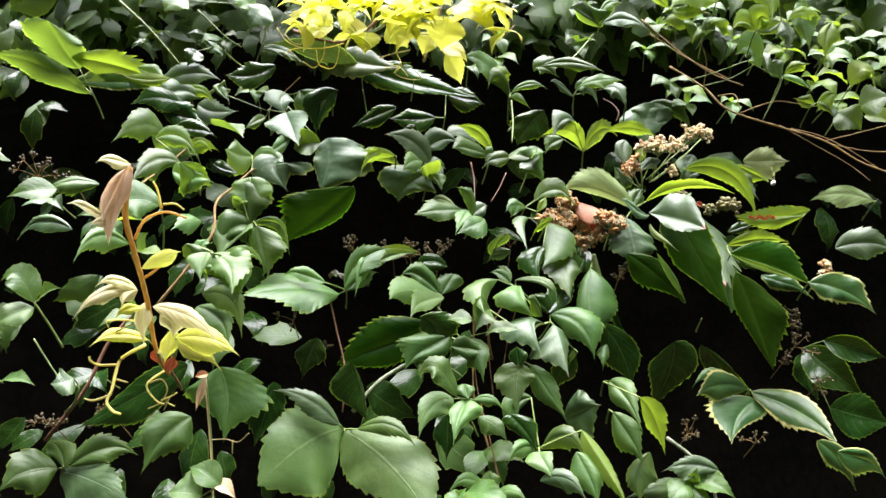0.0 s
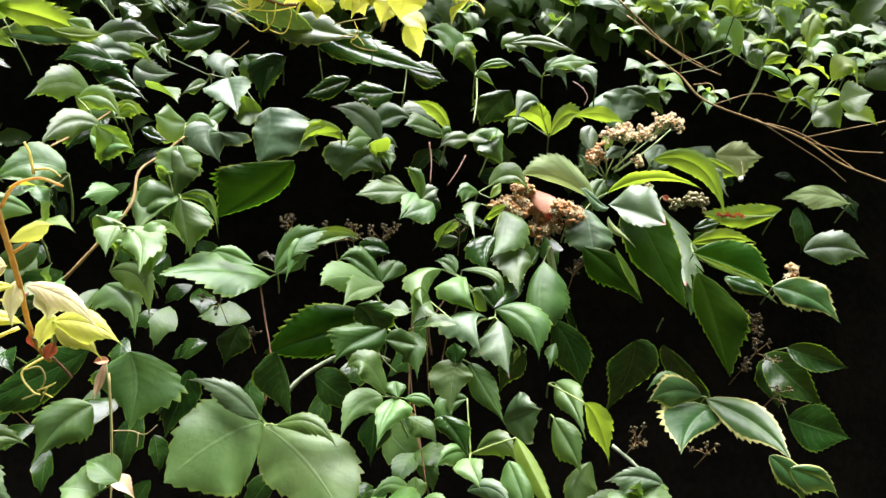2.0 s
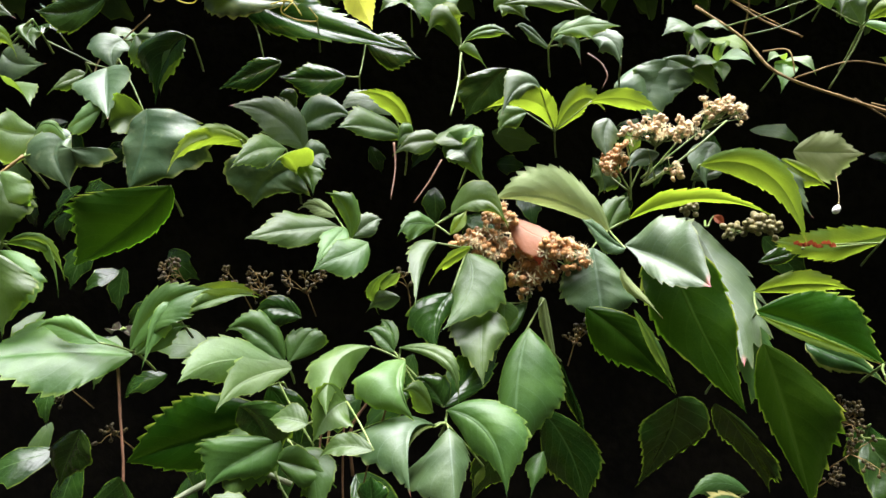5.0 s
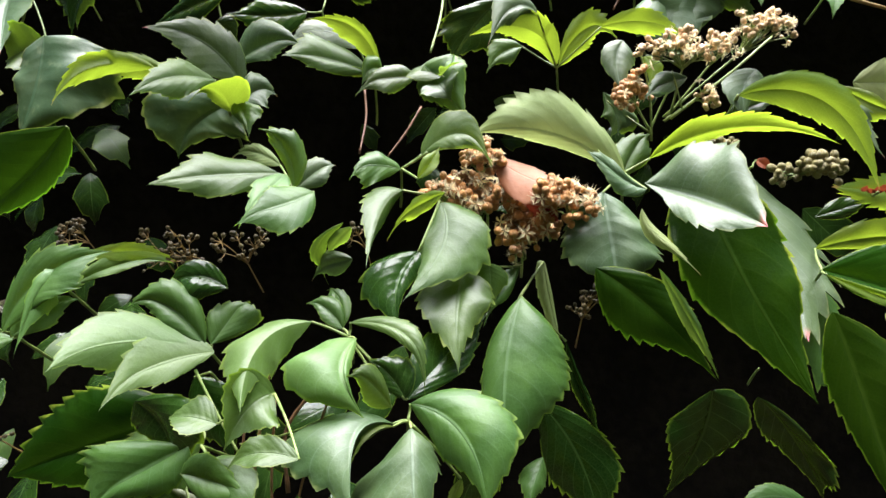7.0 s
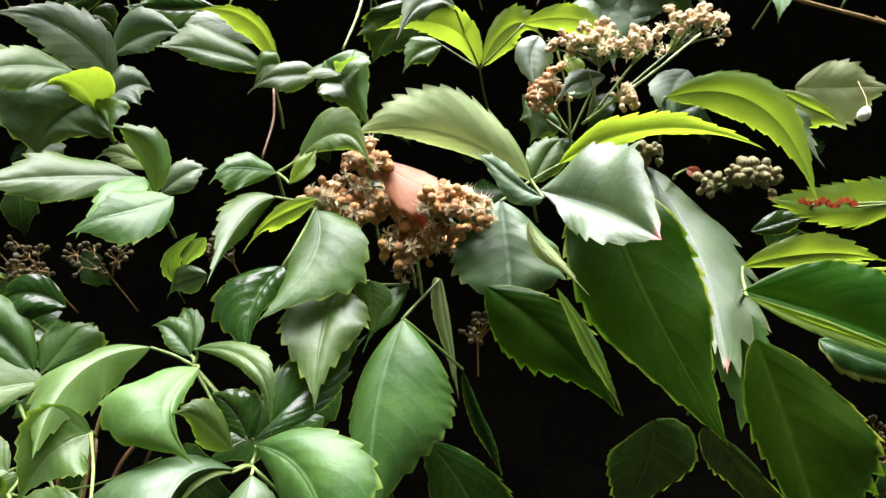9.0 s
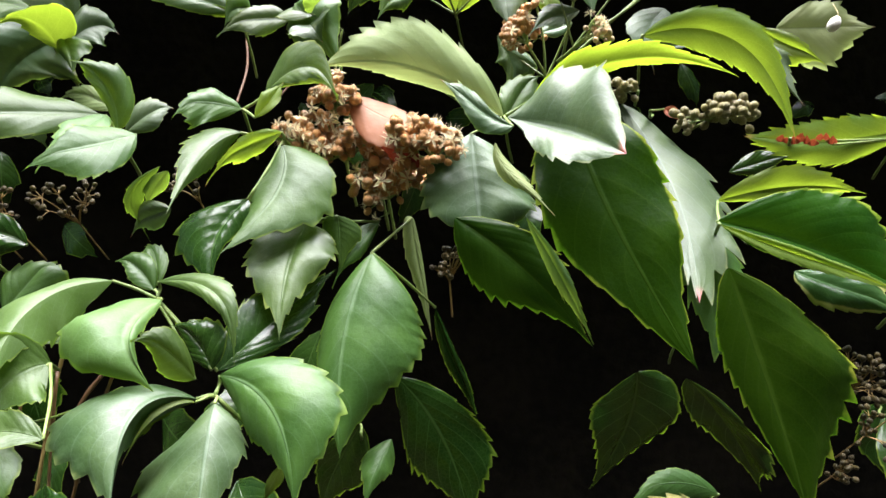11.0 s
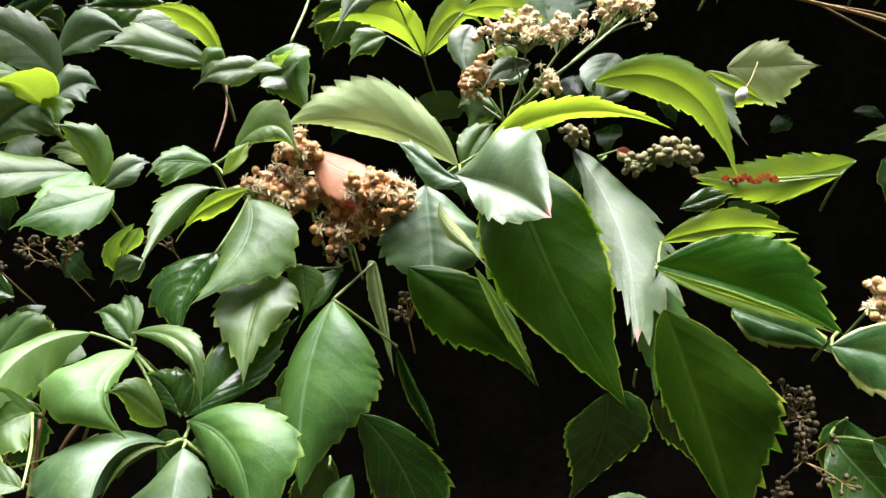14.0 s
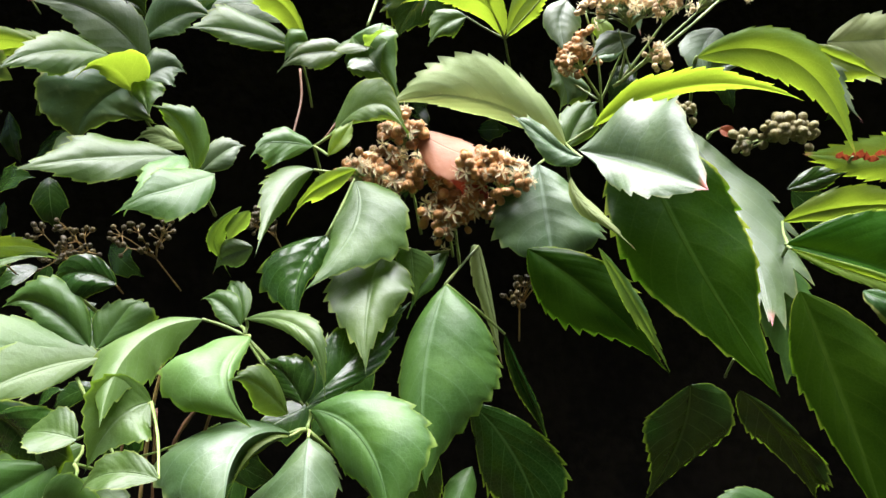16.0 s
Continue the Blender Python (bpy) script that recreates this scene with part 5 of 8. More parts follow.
leaflet_of(leaf, (-0.1606, 0.6051, 1.3742), (-0.1670, 0.6011, 1.3463), (-0.1769, 0.5951, 1.3152), (-0.0197, 0.0040, -0.0070), (0.0156, 0.0040, -0.0016), "d")
leaflet_of(leaf, (-0.2271, 0.5755, 1.3487), (-0.2438, 0.5635, 1.3359), (-0.2597, 0.5475, 1.3120), (-0.0254, 0.0050, 0.0062), (0.0152, 0.0020, -0.0151), "g")
leaflet_of(leaf, (-0.2253, 0.5634, 1.3968), (-0.2659, 0.5484, 1.3714), (-0.3096, 0.5334, 1.3508), (0.0025, 0.0050, 0.0191), (-0.0001, -0.0020, -0.0233), "d")
leaf = stalked_leaf((-0.3198, 0.5362, 1.3154), (-0.3258, 0.5712, 1.2934))
leaflet_of(leaf, (-0.3275, 0.5427, 1.3132), (-0.3434, 0.5287, 1.3157), (-0.3607, 0.5147, 1.3082), (-0.0146, 0.0060, 0.0154), (0.0060, -0.0040, -0.0206), "g")
leaflet_of(leaf, (-0.3245, 0.5425, 1.3114), (-0.2870, 0.5265, 1.3085), (-0.2448, 0.5085, 1.2957), (0.0129, 0.0060, 0.0099), (-0.0097, -0.0040, -0.0192), "b")
leaflet_of(leaf, (-0.3124, 0.5349, 1.3178), (-0.2877, 0.5419, 1.3308), (-0.2608, 0.5499, 1.3273), (-0.0047, 0.0050, 0.0114), (0.0092, -0.0030, -0.0101), "g")
leaflet_of(leaf, (-0.3169, 0.5330, 1.3175), (-0.3233, 0.5390, 1.3297), (-0.3363, 0.5430, 1.3410), (-0.0143, 0.0030, 0.0002), (0.0106, 0.0030, 0.0050), "g")
leaf = stalked_leaf((0.0236, 0.5807, 1.3633), (0.0296, 0.6157, 1.3413))
leaflet_of(leaf, (0.0094, 0.5884, 1.3620), (-0.0102, 0.5764, 1.3567), (-0.0218, 0.5604, 1.3354), (-0.0110, 0.0040, 0.0068), (0.0138, 0.0020, -0.0081), "l")
leaflet_of(leaf, (0.0215, 0.5795, 1.3631), (0.0140, 0.5655, 1.3514), (0.0088, 0.5495, 1.3386), (-0.0090, 0.0030, 0.0027), (0.0203, 0.0030, 0.0007), "l")
leaflet_of(leaf, (0.0229, 0.5759, 1.3655), (0.0206, 0.5819, 1.3718), (0.0198, 0.5879, 1.3793), (-0.0095, 0.0020, 0.0009), (0.0085, 0.0020, 0.0019), "g")
leaflet_of(leaf, (0.0282, 0.5911, 1.3603), (0.0427, 0.5881, 1.3631), (0.0563, 0.5841, 1.3543), (0.0024, 0.0020, 0.0022), (0.0001, -0.0010, -0.0086), "l")
leaflet_of(leaf, (0.0319, 0.5820, 1.3471), (0.0469, 0.5760, 1.3415), (0.0580, 0.5700, 1.3310), (0.0066, 0.0030, 0.0028), (-0.0081, -0.0020, -0.0101), "g")
leaflet_of(leaf, (0.0041, 0.5765, 1.3505), (0.0041, 0.5745, 1.3338), (0.0030, 0.5705, 1.3152), (-0.0133, 0.0030, -0.0048), (0.0153, 0.0030, -0.0028), "d")
leaf = stalked_leaf((0.0091, 0.6412, 1.4109), (0.0151, 0.6762, 1.3889))
leaflet_of(leaf, (0.0046, 0.6532, 1.4139), (-0.0112, 0.6352, 1.4016), (-0.0223, 0.6152, 1.3721), (-0.0273, 0.0040, 0.0015), (0.0102, 0.0030, -0.0177), "g")
leaflet_of(leaf, (0.0167, 0.6300, 1.4080), (0.0317, 0.6180, 1.4010), (0.0384, 0.6020, 1.3764), (0.0142, 0.0030, 0.0013), (-0.0067, 0.0040, -0.0188), "g")
leaf = stalked_leaf((0.0750, 0.6009, 1.3942), (0.0810, 0.6359, 1.3722))
leaflet_of(leaf, (0.0751, 0.6019, 1.3919), (0.0683, 0.5939, 1.3765), (0.0680, 0.5819, 1.3512), (-0.0212, 0.0040, -0.0011), (0.0170, 0.0040, -0.0000), "g")
leaflet_of(leaf, (0.0710, 0.5984, 1.3904), (0.0701, 0.6004, 1.3996), (0.0693, 0.6024, 1.4110), (-0.0085, 0.0020, 0.0013), (0.0097, 0.0020, 0.0024), "d")
leaflet_of(leaf, (0.0840, 0.6161, 1.3882), (0.0990, 0.6081, 1.3660), (0.1177, 0.5991, 1.3388), (0.0111, 0.0040, 0.0047), (-0.0086, 0.0030, -0.0103), "g")
leaflet_of(leaf, (0.0601, 0.5755, 1.3508), (0.0717, 0.5705, 1.3390), (0.0841, 0.5625, 1.3228), (-0.0149, 0.0030, 0.0008), (0.0136, 0.0030, 0.0028), "d")
leaf = stalked_leaf((0.1610, 0.6408, 1.3667), (0.1670, 0.6758, 1.3447))
leaflet_of(leaf, (0.1697, 0.6522, 1.3650), (0.1790, 0.6322, 1.3551), (0.1904, 0.6062, 1.3327), (0.0128, 0.0040, 0.0094), (-0.0078, 0.0030, -0.0107), "l")
leaflet_of(leaf, (0.1862, 0.6029, 1.3597), (0.2028, 0.6129, 1.3379), (0.2175, 0.6239, 1.2985), (0.0135, 0.0020, 0.0018), (-0.0060, 0.0020, -0.0113), "y")
leaflet_of(leaf, (0.1171, 0.6185, 1.3364), (0.1316, 0.6095, 1.3452), (0.1490, 0.6015, 1.3558), (0.0015, 0.0040, 0.0208), (0.0105, -0.0040, -0.0236), "b")
leaf = stalked_leaf((0.0847, 0.5627, 1.3247), (0.0907, 0.5977, 1.3027))
leaflet_of(leaf, (0.0841, 0.5726, 1.3211), (0.0694, 0.5606, 1.3259), (0.0546, 0.5506, 1.3173), (-0.0048, 0.0030, 0.0054), (-0.0015, -0.0030, -0.0097), "l")
leaflet_of(leaf, (0.0832, 0.5500, 1.3253), (0.0847, 0.5380, 1.3205), (0.0937, 0.5240, 1.3127), (-0.0138, 0.0030, -0.0027), (0.0091, 0.0020, 0.0054), "l")
leaflet_of(leaf, (0.0898, 0.5766, 1.3194), (0.1067, 0.5636, 1.3359), (0.1255, 0.5496, 1.3235), (0.0050, 0.0040, 0.0080), (0.0075, -0.0040, -0.0137), "g")
leaflet_of(leaf, (0.1182, 0.5430, 1.3458), (0.1287, 0.5230, 1.3283), (0.1445, 0.4980, 1.3013), (0.0081, 0.0020, -0.0024), (-0.0041, 0.0020, -0.0127), "y", straight=True)
leaflet_of(leaf, (0.0819, 0.5930, 1.3620), (0.0642, 0.5850, 1.3504), (0.0848, 0.5770, 1.3193), (-0.0102, 0.0030, 0.0051), (0.0116, 0.0020, -0.0186), "g")
leaf = stalked_leaf((0.2568, 0.5899, 1.2907), (0.2628, 0.6249, 1.2687))
leaflet_of(leaf, (0.2546, 0.5896, 1.2950), (0.2314, 0.5916, 1.3006), (0.2034, 0.5956, 1.2960), (0.0005, 0.0040, 0.0074), (-0.0130, -0.0040, -0.0128), "b")
leaflet_of(leaf, (0.2633, 0.6000, 1.2871), (0.2452, 0.5920, 1.2910), (0.2292, 0.5860, 1.2817), (-0.0004, 0.0020, 0.0039), (-0.0031, -0.0020, -0.0115), "l")
leaf = stalked_leaf((0.0414, 0.5573, 1.2845), (0.0474, 0.5923, 1.2625))
leaflet_of(leaf, (0.0421, 0.5808, 1.2754), (0.0232, 0.5708, 1.2944), (0.0020, 0.5608, 1.2861), (-0.0019, 0.0040, 0.0053), (-0.0022, -0.0030, -0.0074), "l")
leaflet_of(leaf, (0.0409, 0.5505, 1.2881), (0.0404, 0.5565, 1.2976), (0.0397, 0.5605, 1.3081), (-0.0069, 0.0020, 0.0021), (0.0099, 0.0020, 0.0031), "g")
leaflet_of(leaf, (0.0442, 0.5551, 1.2844), (0.0579, 0.5451, 1.2941), (0.0729, 0.5351, 1.2893), (0.0028, 0.0030, 0.0037), (0.0041, -0.0030, -0.0085), "l")
leaf = stalked_leaf((0.3399, 0.7061, 1.3444), (0.3459, 0.7411, 1.3224))
leaflet_of(leaf, (0.3348, 0.7034, 1.3450), (0.3010, 0.6914, 1.3526), (0.2681, 0.6794, 1.3443), (-0.0098, 0.0050, 0.0160), (-0.0111, -0.0040, -0.0177), "m")
leaflet_of(leaf, (0.3459, 0.7031, 1.3345), (0.3139, 0.6771, 1.3221), (0.2921, 0.6461, 1.3028), (-0.0345, 0.0040, 0.0087), (0.0262, 0.0040, -0.0047), "m")
leaflet_of(leaf, (0.3405, 0.7048, 1.3422), (0.3702, 0.6578, 1.3306), (0.3755, 0.6028, 1.3144), (0.0146, 0.0060, 0.0120), (-0.0150, -0.0050, -0.0146), "m")
leaflet_of(leaf, (0.3532, 0.6029, 1.3191), (0.3722, 0.6009, 1.3027), (0.3879, 0.5989, 1.2795), (0.0113, 0.0030, 0.0044), (-0.0105, -0.0030, -0.0075), "m")
leaflet_of(leaf, (0.3697, 0.5986, 1.3099), (0.3950, 0.6016, 1.3025), (0.4212, 0.6056, 1.2905), (0.0089, 0.0030, 0.0063), (-0.0056, -0.0030, -0.0162), "m")
leaf = stalked_leaf((0.4023, 0.7017, 1.4634), (0.4083, 0.7367, 1.4414))
leaflet_of(leaf, (0.3806, 0.6639, 1.4653), (0.4151, 0.6589, 1.4563), (0.4429, 0.6509, 1.4338), (0.0189, 0.0060, 0.0125), (-0.0137, -0.0050, -0.0125), "m")
leaflet_of(leaf, (0.4556, 0.7418, 1.5007), (0.4876, 0.7328, 1.5071), (0.5168, 0.7228, 1.4968), (0.0047, 0.0040, 0.0183), (0.0014, -0.0030, -0.0195), "b")
leaf = stalked_leaf((0.5340, 0.7879, 1.5593), (0.5400, 0.8229, 1.5373))
leaflet_of(leaf, (0.5442, 0.8070, 1.5607), (0.5067, 0.8110, 1.5710), (0.4670, 0.8170, 1.5629), (-0.0048, 0.0030, 0.0107), (-0.0079, -0.0020, -0.0184), "p")
leaf = stalked_leaf((-0.4310, 0.7869, 1.6901), (-0.4370, 0.8219, 1.6681))
leaflet_of(leaf, (-0.4500, 0.7896, 1.7229), (-0.4703, 0.7816, 1.7524), (-0.4779, 0.7716, 1.7779), (-0.0384, 0.0030, 0.0068), (0.0335, 0.0030, -0.0098), "l", peak=0.68, drawn=0.8, teeth=1.3)
leaflet_of(leaf, (-0.4395, 0.7934, 1.6931), (-0.4904, 0.7784, 1.7238), (-0.5403, 0.7614, 1.7351), (-0.0017, -0.0040, 0.0156), (-0.0164, 0.0040, -0.0126), "l", drawn=1.5)
leaflet_of(leaf, (-0.4551, 0.7817, 1.7345), (-0.3967, 0.7837, 1.7240), (-0.3351, 0.7857, 1.7009), (0.0136, -0.0050, 0.0139), (0.0035, 0.0040, -0.0210), "y", teeth=1.6, drawn=1.5)
leaflet_of(leaf, (-0.4532, 0.7929, 1.7070), (-0.3925, 0.7809, 1.7038), (-0.3339, 0.7669, 1.6934), (-0.0199, 0.0040, 0.0159), (0.0050, -0.0040, -0.0111), "m", teeth=1.6)
leaf = stalked_leaf((-0.2865, 0.6690, 1.6042), (-0.2925, 0.7040, 1.5822))
leaflet_of(leaf, (-0.3147, 0.7200, 1.6281), (-0.3272, 0.6950, 1.6347), (-0.3434, 0.6600, 1.6115), (-0.0060, 0.0060, 0.0199), (-0.0026, -0.0040, -0.0193), "g")
leaflet_of(leaf, (-0.3151, 0.7009, 1.6209), (-0.2903, 0.6979, 1.6241), (-0.2645, 0.6919, 1.6047), (0.0042, 0.0020, 0.0106), (0.0009, -0.0020, -0.0148), "l")
leaflet_of(leaf, (-0.2907, 0.7235, 1.6184), (-0.2725, 0.7195, 1.6203), (-0.2497, 0.7145, 1.6125), (0.0033, -0.0010, 0.0053), (0.0026, 0.0010, -0.0128), "y")
leaf = stalked_leaf((-0.2593, 0.6289, 1.5851), (-0.2653, 0.6639, 1.5631))
leaflet_of(leaf, (-0.2750, 0.6670, 1.5903), (-0.2913, 0.6430, 1.5893), (-0.3015, 0.6150, 1.5626), (-0.0079, 0.0060, 0.0122), (0.0000, -0.0040, -0.0224), "g")
leaflet_of(leaf, (-0.2575, 0.6272, 1.5849), (-0.2478, 0.6452, 1.5782), (-0.2401, 0.6652, 1.5689), (0.0048, 0.0030, 0.0056), (-0.0133, 0.0000, -0.0255), "g")
leaf = stalked_leaf((-0.1968, 0.6620, 1.5287), (-0.2028, 0.6970, 1.5067))
leaflet_of(leaf, (-0.2202, 0.6762, 1.5724), (-0.2063, 0.6662, 1.5513), (-0.2001, 0.6592, 1.5233), (-0.0139, 0.0030, -0.0047), (0.0286, 0.0040, -0.0010), "g")
leaflet_of(leaf, (-0.1972, 0.6632, 1.5229), (-0.2150, 0.6532, 1.5214), (-0.2266, 0.6452, 1.5000), (-0.0127, 0.0050, 0.0161), (0.0128, -0.0020, -0.0178), "g")
leaflet_of(leaf, (-0.1885, 0.6454, 1.5234), (-0.1819, 0.6384, 1.5017), (-0.1721, 0.6314, 1.4760), (-0.0090, 0.0030, -0.0049), (0.0260, 0.0040, -0.0037), "g")
leaflet_of(leaf, (-0.1976, 0.6705, 1.5273), (-0.1755, 0.6745, 1.5269), (-0.1636, 0.6795, 1.5066), (0.0042, 0.0000, 0.0045), (-0.0029, 0.0000, -0.0062), "l")
leaf = stalked_leaf((-0.2137, 0.5919, 1.4974), (-0.2197, 0.6269, 1.4754))
leaflet_of(leaf, (-0.2164, 0.5964, 1.4953), (-0.1938, 0.5764, 1.4842), (-0.1822, 0.5504, 1.4605), (-0.0173, 0.0040, -0.0059), (0.0213, 0.0030, 0.0034), "l")
leaflet_of(leaf, (-0.2398, 0.5970, 1.5048), (-0.2324, 0.5970, 1.4921), (-0.2208, 0.5970, 1.4731), (-0.0093, 0.0030, -0.0014), (0.0162, 0.0030, 0.0028), "g")
leaflet_of(leaf, (-0.2181, 0.5786, 1.4596), (-0.1895, 0.5696, 1.4551), (-0.1763, 0.5596, 1.4242), (0.0092, 0.0030, 0.0073), (-0.0091, 0.0030, -0.0120), "l")
leaflet_of(leaf, (-0.2926, 0.5948, 1.5047), (-0.3065, 0.5698, 1.5126), (-0.3145, 0.5418, 1.4942), (-0.0042, 0.0040, 0.0068), (0.0021, -0.0040, -0.0176), "l")
leaflet_of(leaf, (-0.3078, 0.5303, 1.5164), (-0.3338, 0.5343, 1.5232), (-0.3608, 0.5393, 1.5138), (-0.0072, 0.0040, 0.0058), (-0.0010, -0.0030, -0.0096), "b")
leaflet_of(leaf, (-0.3258, 0.6056, 1.5616), (-0.3523, 0.5996, 1.5631), (-0.3754, 0.5926, 1.5493), (-0.0070, 0.0040, 0.0040), (0.0020, -0.0040, -0.0138), "g")
leaf = stalked_leaf((0.1565, 0.6015, 1.3483), (0.1625, 0.6365, 1.3263))
leaflet_of(leaf, (0.1559, 0.5853, 1.3503), (0.1670, 0.5753, 1.3325), (0.1779, 0.5633, 1.3146), (0.0124, 0.0030, 0.0050), (-0.0074, 0.0020, -0.0152), "g")
leaflet_of(leaf, (0.2439, 0.6019, 1.2704), (0.2074, 0.5919, 1.2795), (0.1617, 0.5819, 1.2729), (-0.0045, 0.0040, 0.0068), (-0.0073, -0.0040, -0.0123), "b")
leaflet_of(leaf, (0.1115, 0.5340, 1.3304), (0.1189, 0.5210, 1.3151), (0.1247, 0.5070, 1.2977), (0.0134, 0.0030, 0.0012), (-0.0117, 0.0030, -0.0091), "g")
leaflet_of(leaf, (0.0811, 0.5332, 1.3061), (0.0996, 0.5212, 1.3132), (0.1162, 0.5092, 1.3004), (0.0040, 0.0040, 0.0051), (0.0045, -0.0030, -0.0127), "b")
leaflet_of(leaf, (0.1713, 0.7015, 1.4199), (0.1949, 0.7015, 1.3889), (0.2086, 0.7015, 1.3454), (-0.0135, 0.0030, -0.0187), (0.0251, 0.0030, -0.0063), "d")
leaflet_of(leaf, (0.1885, 0.5821, 1.3151), (0.1751, 0.5721, 1.2980), (0.1751, 0.5621, 1.2767), (-0.0111, 0.0030, -0.0077), (0.0175, 0.0030, -0.0097), "g")
leaf = stalked_leaf((0.1439, 0.7247, 1.5544), (0.1379, 0.7597, 1.5324), "dried")
leaflet_of(leaf, (0.1454, 0.7208, 1.5538), (0.1636, 0.7142, 1.5429), (0.1847, 0.7083, 1.5363), (0.0086, 0.0050, 0.0035), (0.0000, -0.0084, -0.0158), "od", peak=0.38, drawn=0.7, teeth=0.7, cup=0.05)
leaflet_of(leaf, (0.1595, 0.7180, 1.5318), (0.1699, 0.7165, 1.5284), (0.1809, 0.7127, 1.5216), (0.0044, 0.0009, 0.0061), (-0.0032, 0.0021, -0.0082), "rd", peak=0.5, drawn=0.9, teeth=0.3)
leaf = stalked_leaf((0.3397, 0.7503, 1.3464), (0.3457, 0.7853, 1.3244))
leaflet_of(leaf, (0.3390, 0.7484, 1.3473), (0.3121, 0.7409, 1.3560), (0.2851, 0.7322, 1.3496), (-0.0021, 0.0054, 0.0057), (-0.0054, -0.0043, -0.0101), "g")
leaf = stalked_leaf((0.1514, 0.7186, 1.3846), (0.1454, 0.7536, 1.3626))
leaflet_of(leaf, (0.1493, 0.7287, 1.3863), (0.1363, 0.7307, 1.3632), (0.1249, 0.7325, 1.3364), (-0.0127, 0.0009, -0.0008), (0.0137, 0.0021, -0.0117), "d")
leaf = stalked_leaf((0.3391, 0.8363, 1.4091), (0.3451, 0.8713, 1.3871))
leaflet_of(leaf, (0.3348, 0.9228, 1.3658), (0.3302, 0.9380, 1.3128), (0.3028, 0.9509, 1.2552), (-0.0319, -0.0022, 0.0036), (0.0400, 0.0039, 0.0086), "d")
leaflet_of(leaf, (0.3748, 0.9256, 1.3614), (0.4184, 0.9450, 1.3131), (0.4540, 0.9627, 1.2527), (-0.0242, -0.0020, -0.0009), (0.0396, 0.0004, -0.0309), "d")
leaf = stalked_leaf((-0.2005, 0.4700, 1.4110), (-0.2065, 0.5050, 1.3890), "shoot")
leaflet_of(leaf, (-0.2029, 0.4140, 1.5546), (-0.2087, 0.4080, 1.5347), (-0.2116, 0.4040, 1.5111), (-0.0129, 0.0030, -0.0093), (0.0056, 0.0040, -0.0019), "br", teeth=0.2, cup=0.4, drawn=1.2)
leaflet_of(leaf, (-0.2039, 0.4100, 1.5512), (-0.2102, 0.4040, 1.5325), (-0.2141, 0.3980, 1.5151), (-0.0074, 0.0020, 0.0009), (0.0012, 0.0020, -0.0070), "br", teeth=0.2, cup=0.4)
leaflet_of(leaf, (-0.2032, 0.4160, 1.5548), (-0.2119, 0.4100, 1.5573), (-0.2202, 0.4040, 1.5579), (-0.0044, 0.0020, 0.0040), (0.0013, -0.0020, -0.0060), "yc", teeth=0.3)
leaflet_of(leaf, (-0.2159, 0.4080, 1.5199), (-0.2241, 0.4020, 1.5260), (-0.2341, 0.3960, 1.5319), (-0.0040, 0.0010, 0.0050), (0.0007, -0.0010, -0.0037), "yc", teeth=0.3)
leaflet_of(leaf, (-0.2116, 0.4080, 1.5177), (-0.2166, 0.4040, 1.5175), (-0.2216, 0.4000, 1.5159), (-0.0024, 0.0010, 0.0028), (-0.0006, -0.0010, -0.0037), "yc", teeth=0.3)
leaflet_of(leaf, (-0.2072, 0.4320, 1.4721), (-0.2248, 0.4220, 1.4716), (-0.2395, 0.4120, 1.4570), (-0.0026, 0.0040, 0.0031), (-0.0004, -0.0030, -0.0084), "yc", teeth=0.6)
leaflet_of(leaf, (-0.2072, 0.4320, 1.4732), (-0.2179, 0.4260, 1.4793), (-0.2289, 0.4200, 1.4781), (-0.0038, 0.0030, 0.0037), (0.0011, -0.0020, -0.0051), "yc", teeth=0.6)
leaflet_of(leaf, (-0.2064, 0.4320, 1.4725), (-0.2096, 0.4260, 1.4695), (-0.2118, 0.4200, 1.4632), (-0.0087, 0.0020, 0.0010), (0.0004, 0.0020, -0.0047), "yc", teeth=0.4)
leaflet_of(leaf, (-0.2052, 0.4360, 1.4599), (-0.2123, 0.4300, 1.4597), (-0.2192, 0.4250, 1.4556), (-0.0041, 0.0020, 0.0025), (0.0006, -0.0020, -0.0040), "yy", teeth=0.4)
leaflet_of(leaf, (-0.2031, 0.4380, 1.4640), (-0.2051, 0.4340, 1.4520), (-0.2018, 0.4320, 1.4377), (-0.0062, 0.0020, -0.0016), (0.0062, 0.0020, -0.0023), "yc", teeth=0.5)
leaflet_of(leaf, (-0.2060, 0.4460, 1.4365), (-0.2222, 0.4360, 1.4414), (-0.2363, 0.4260, 1.4370), (-0.0061, 0.0040, 0.0045), (0.0013, -0.0030, -0.0050), "yy", teeth=0.6)
leaflet_of(leaf, (-0.2001, 0.4400, 1.4603), (-0.1767, 0.4360, 1.4556), (-0.1476, 0.4320, 1.4400), (0.0046, 0.0040, 0.0035), (0.0013, -0.0030, -0.0093), "yc", teeth=0.8)
leaflet_of(leaf, (-0.1948, 0.4420, 1.4582), (-0.1868, 0.4380, 1.4492), (-0.1844, 0.4360, 1.4410), (-0.0072, 0.0020, -0.0025), (0.0115, 0.0020, 0.0014), "yc", teeth=0.6)
leaflet_of(leaf, (-0.1863, 0.4460, 1.4380), (-0.1627, 0.4400, 1.4389), (-0.1381, 0.4360, 1.4298), (0.0017, 0.0050, 0.0073), (0.0035, -0.0040, -0.0125), "yy", teeth=0.8)
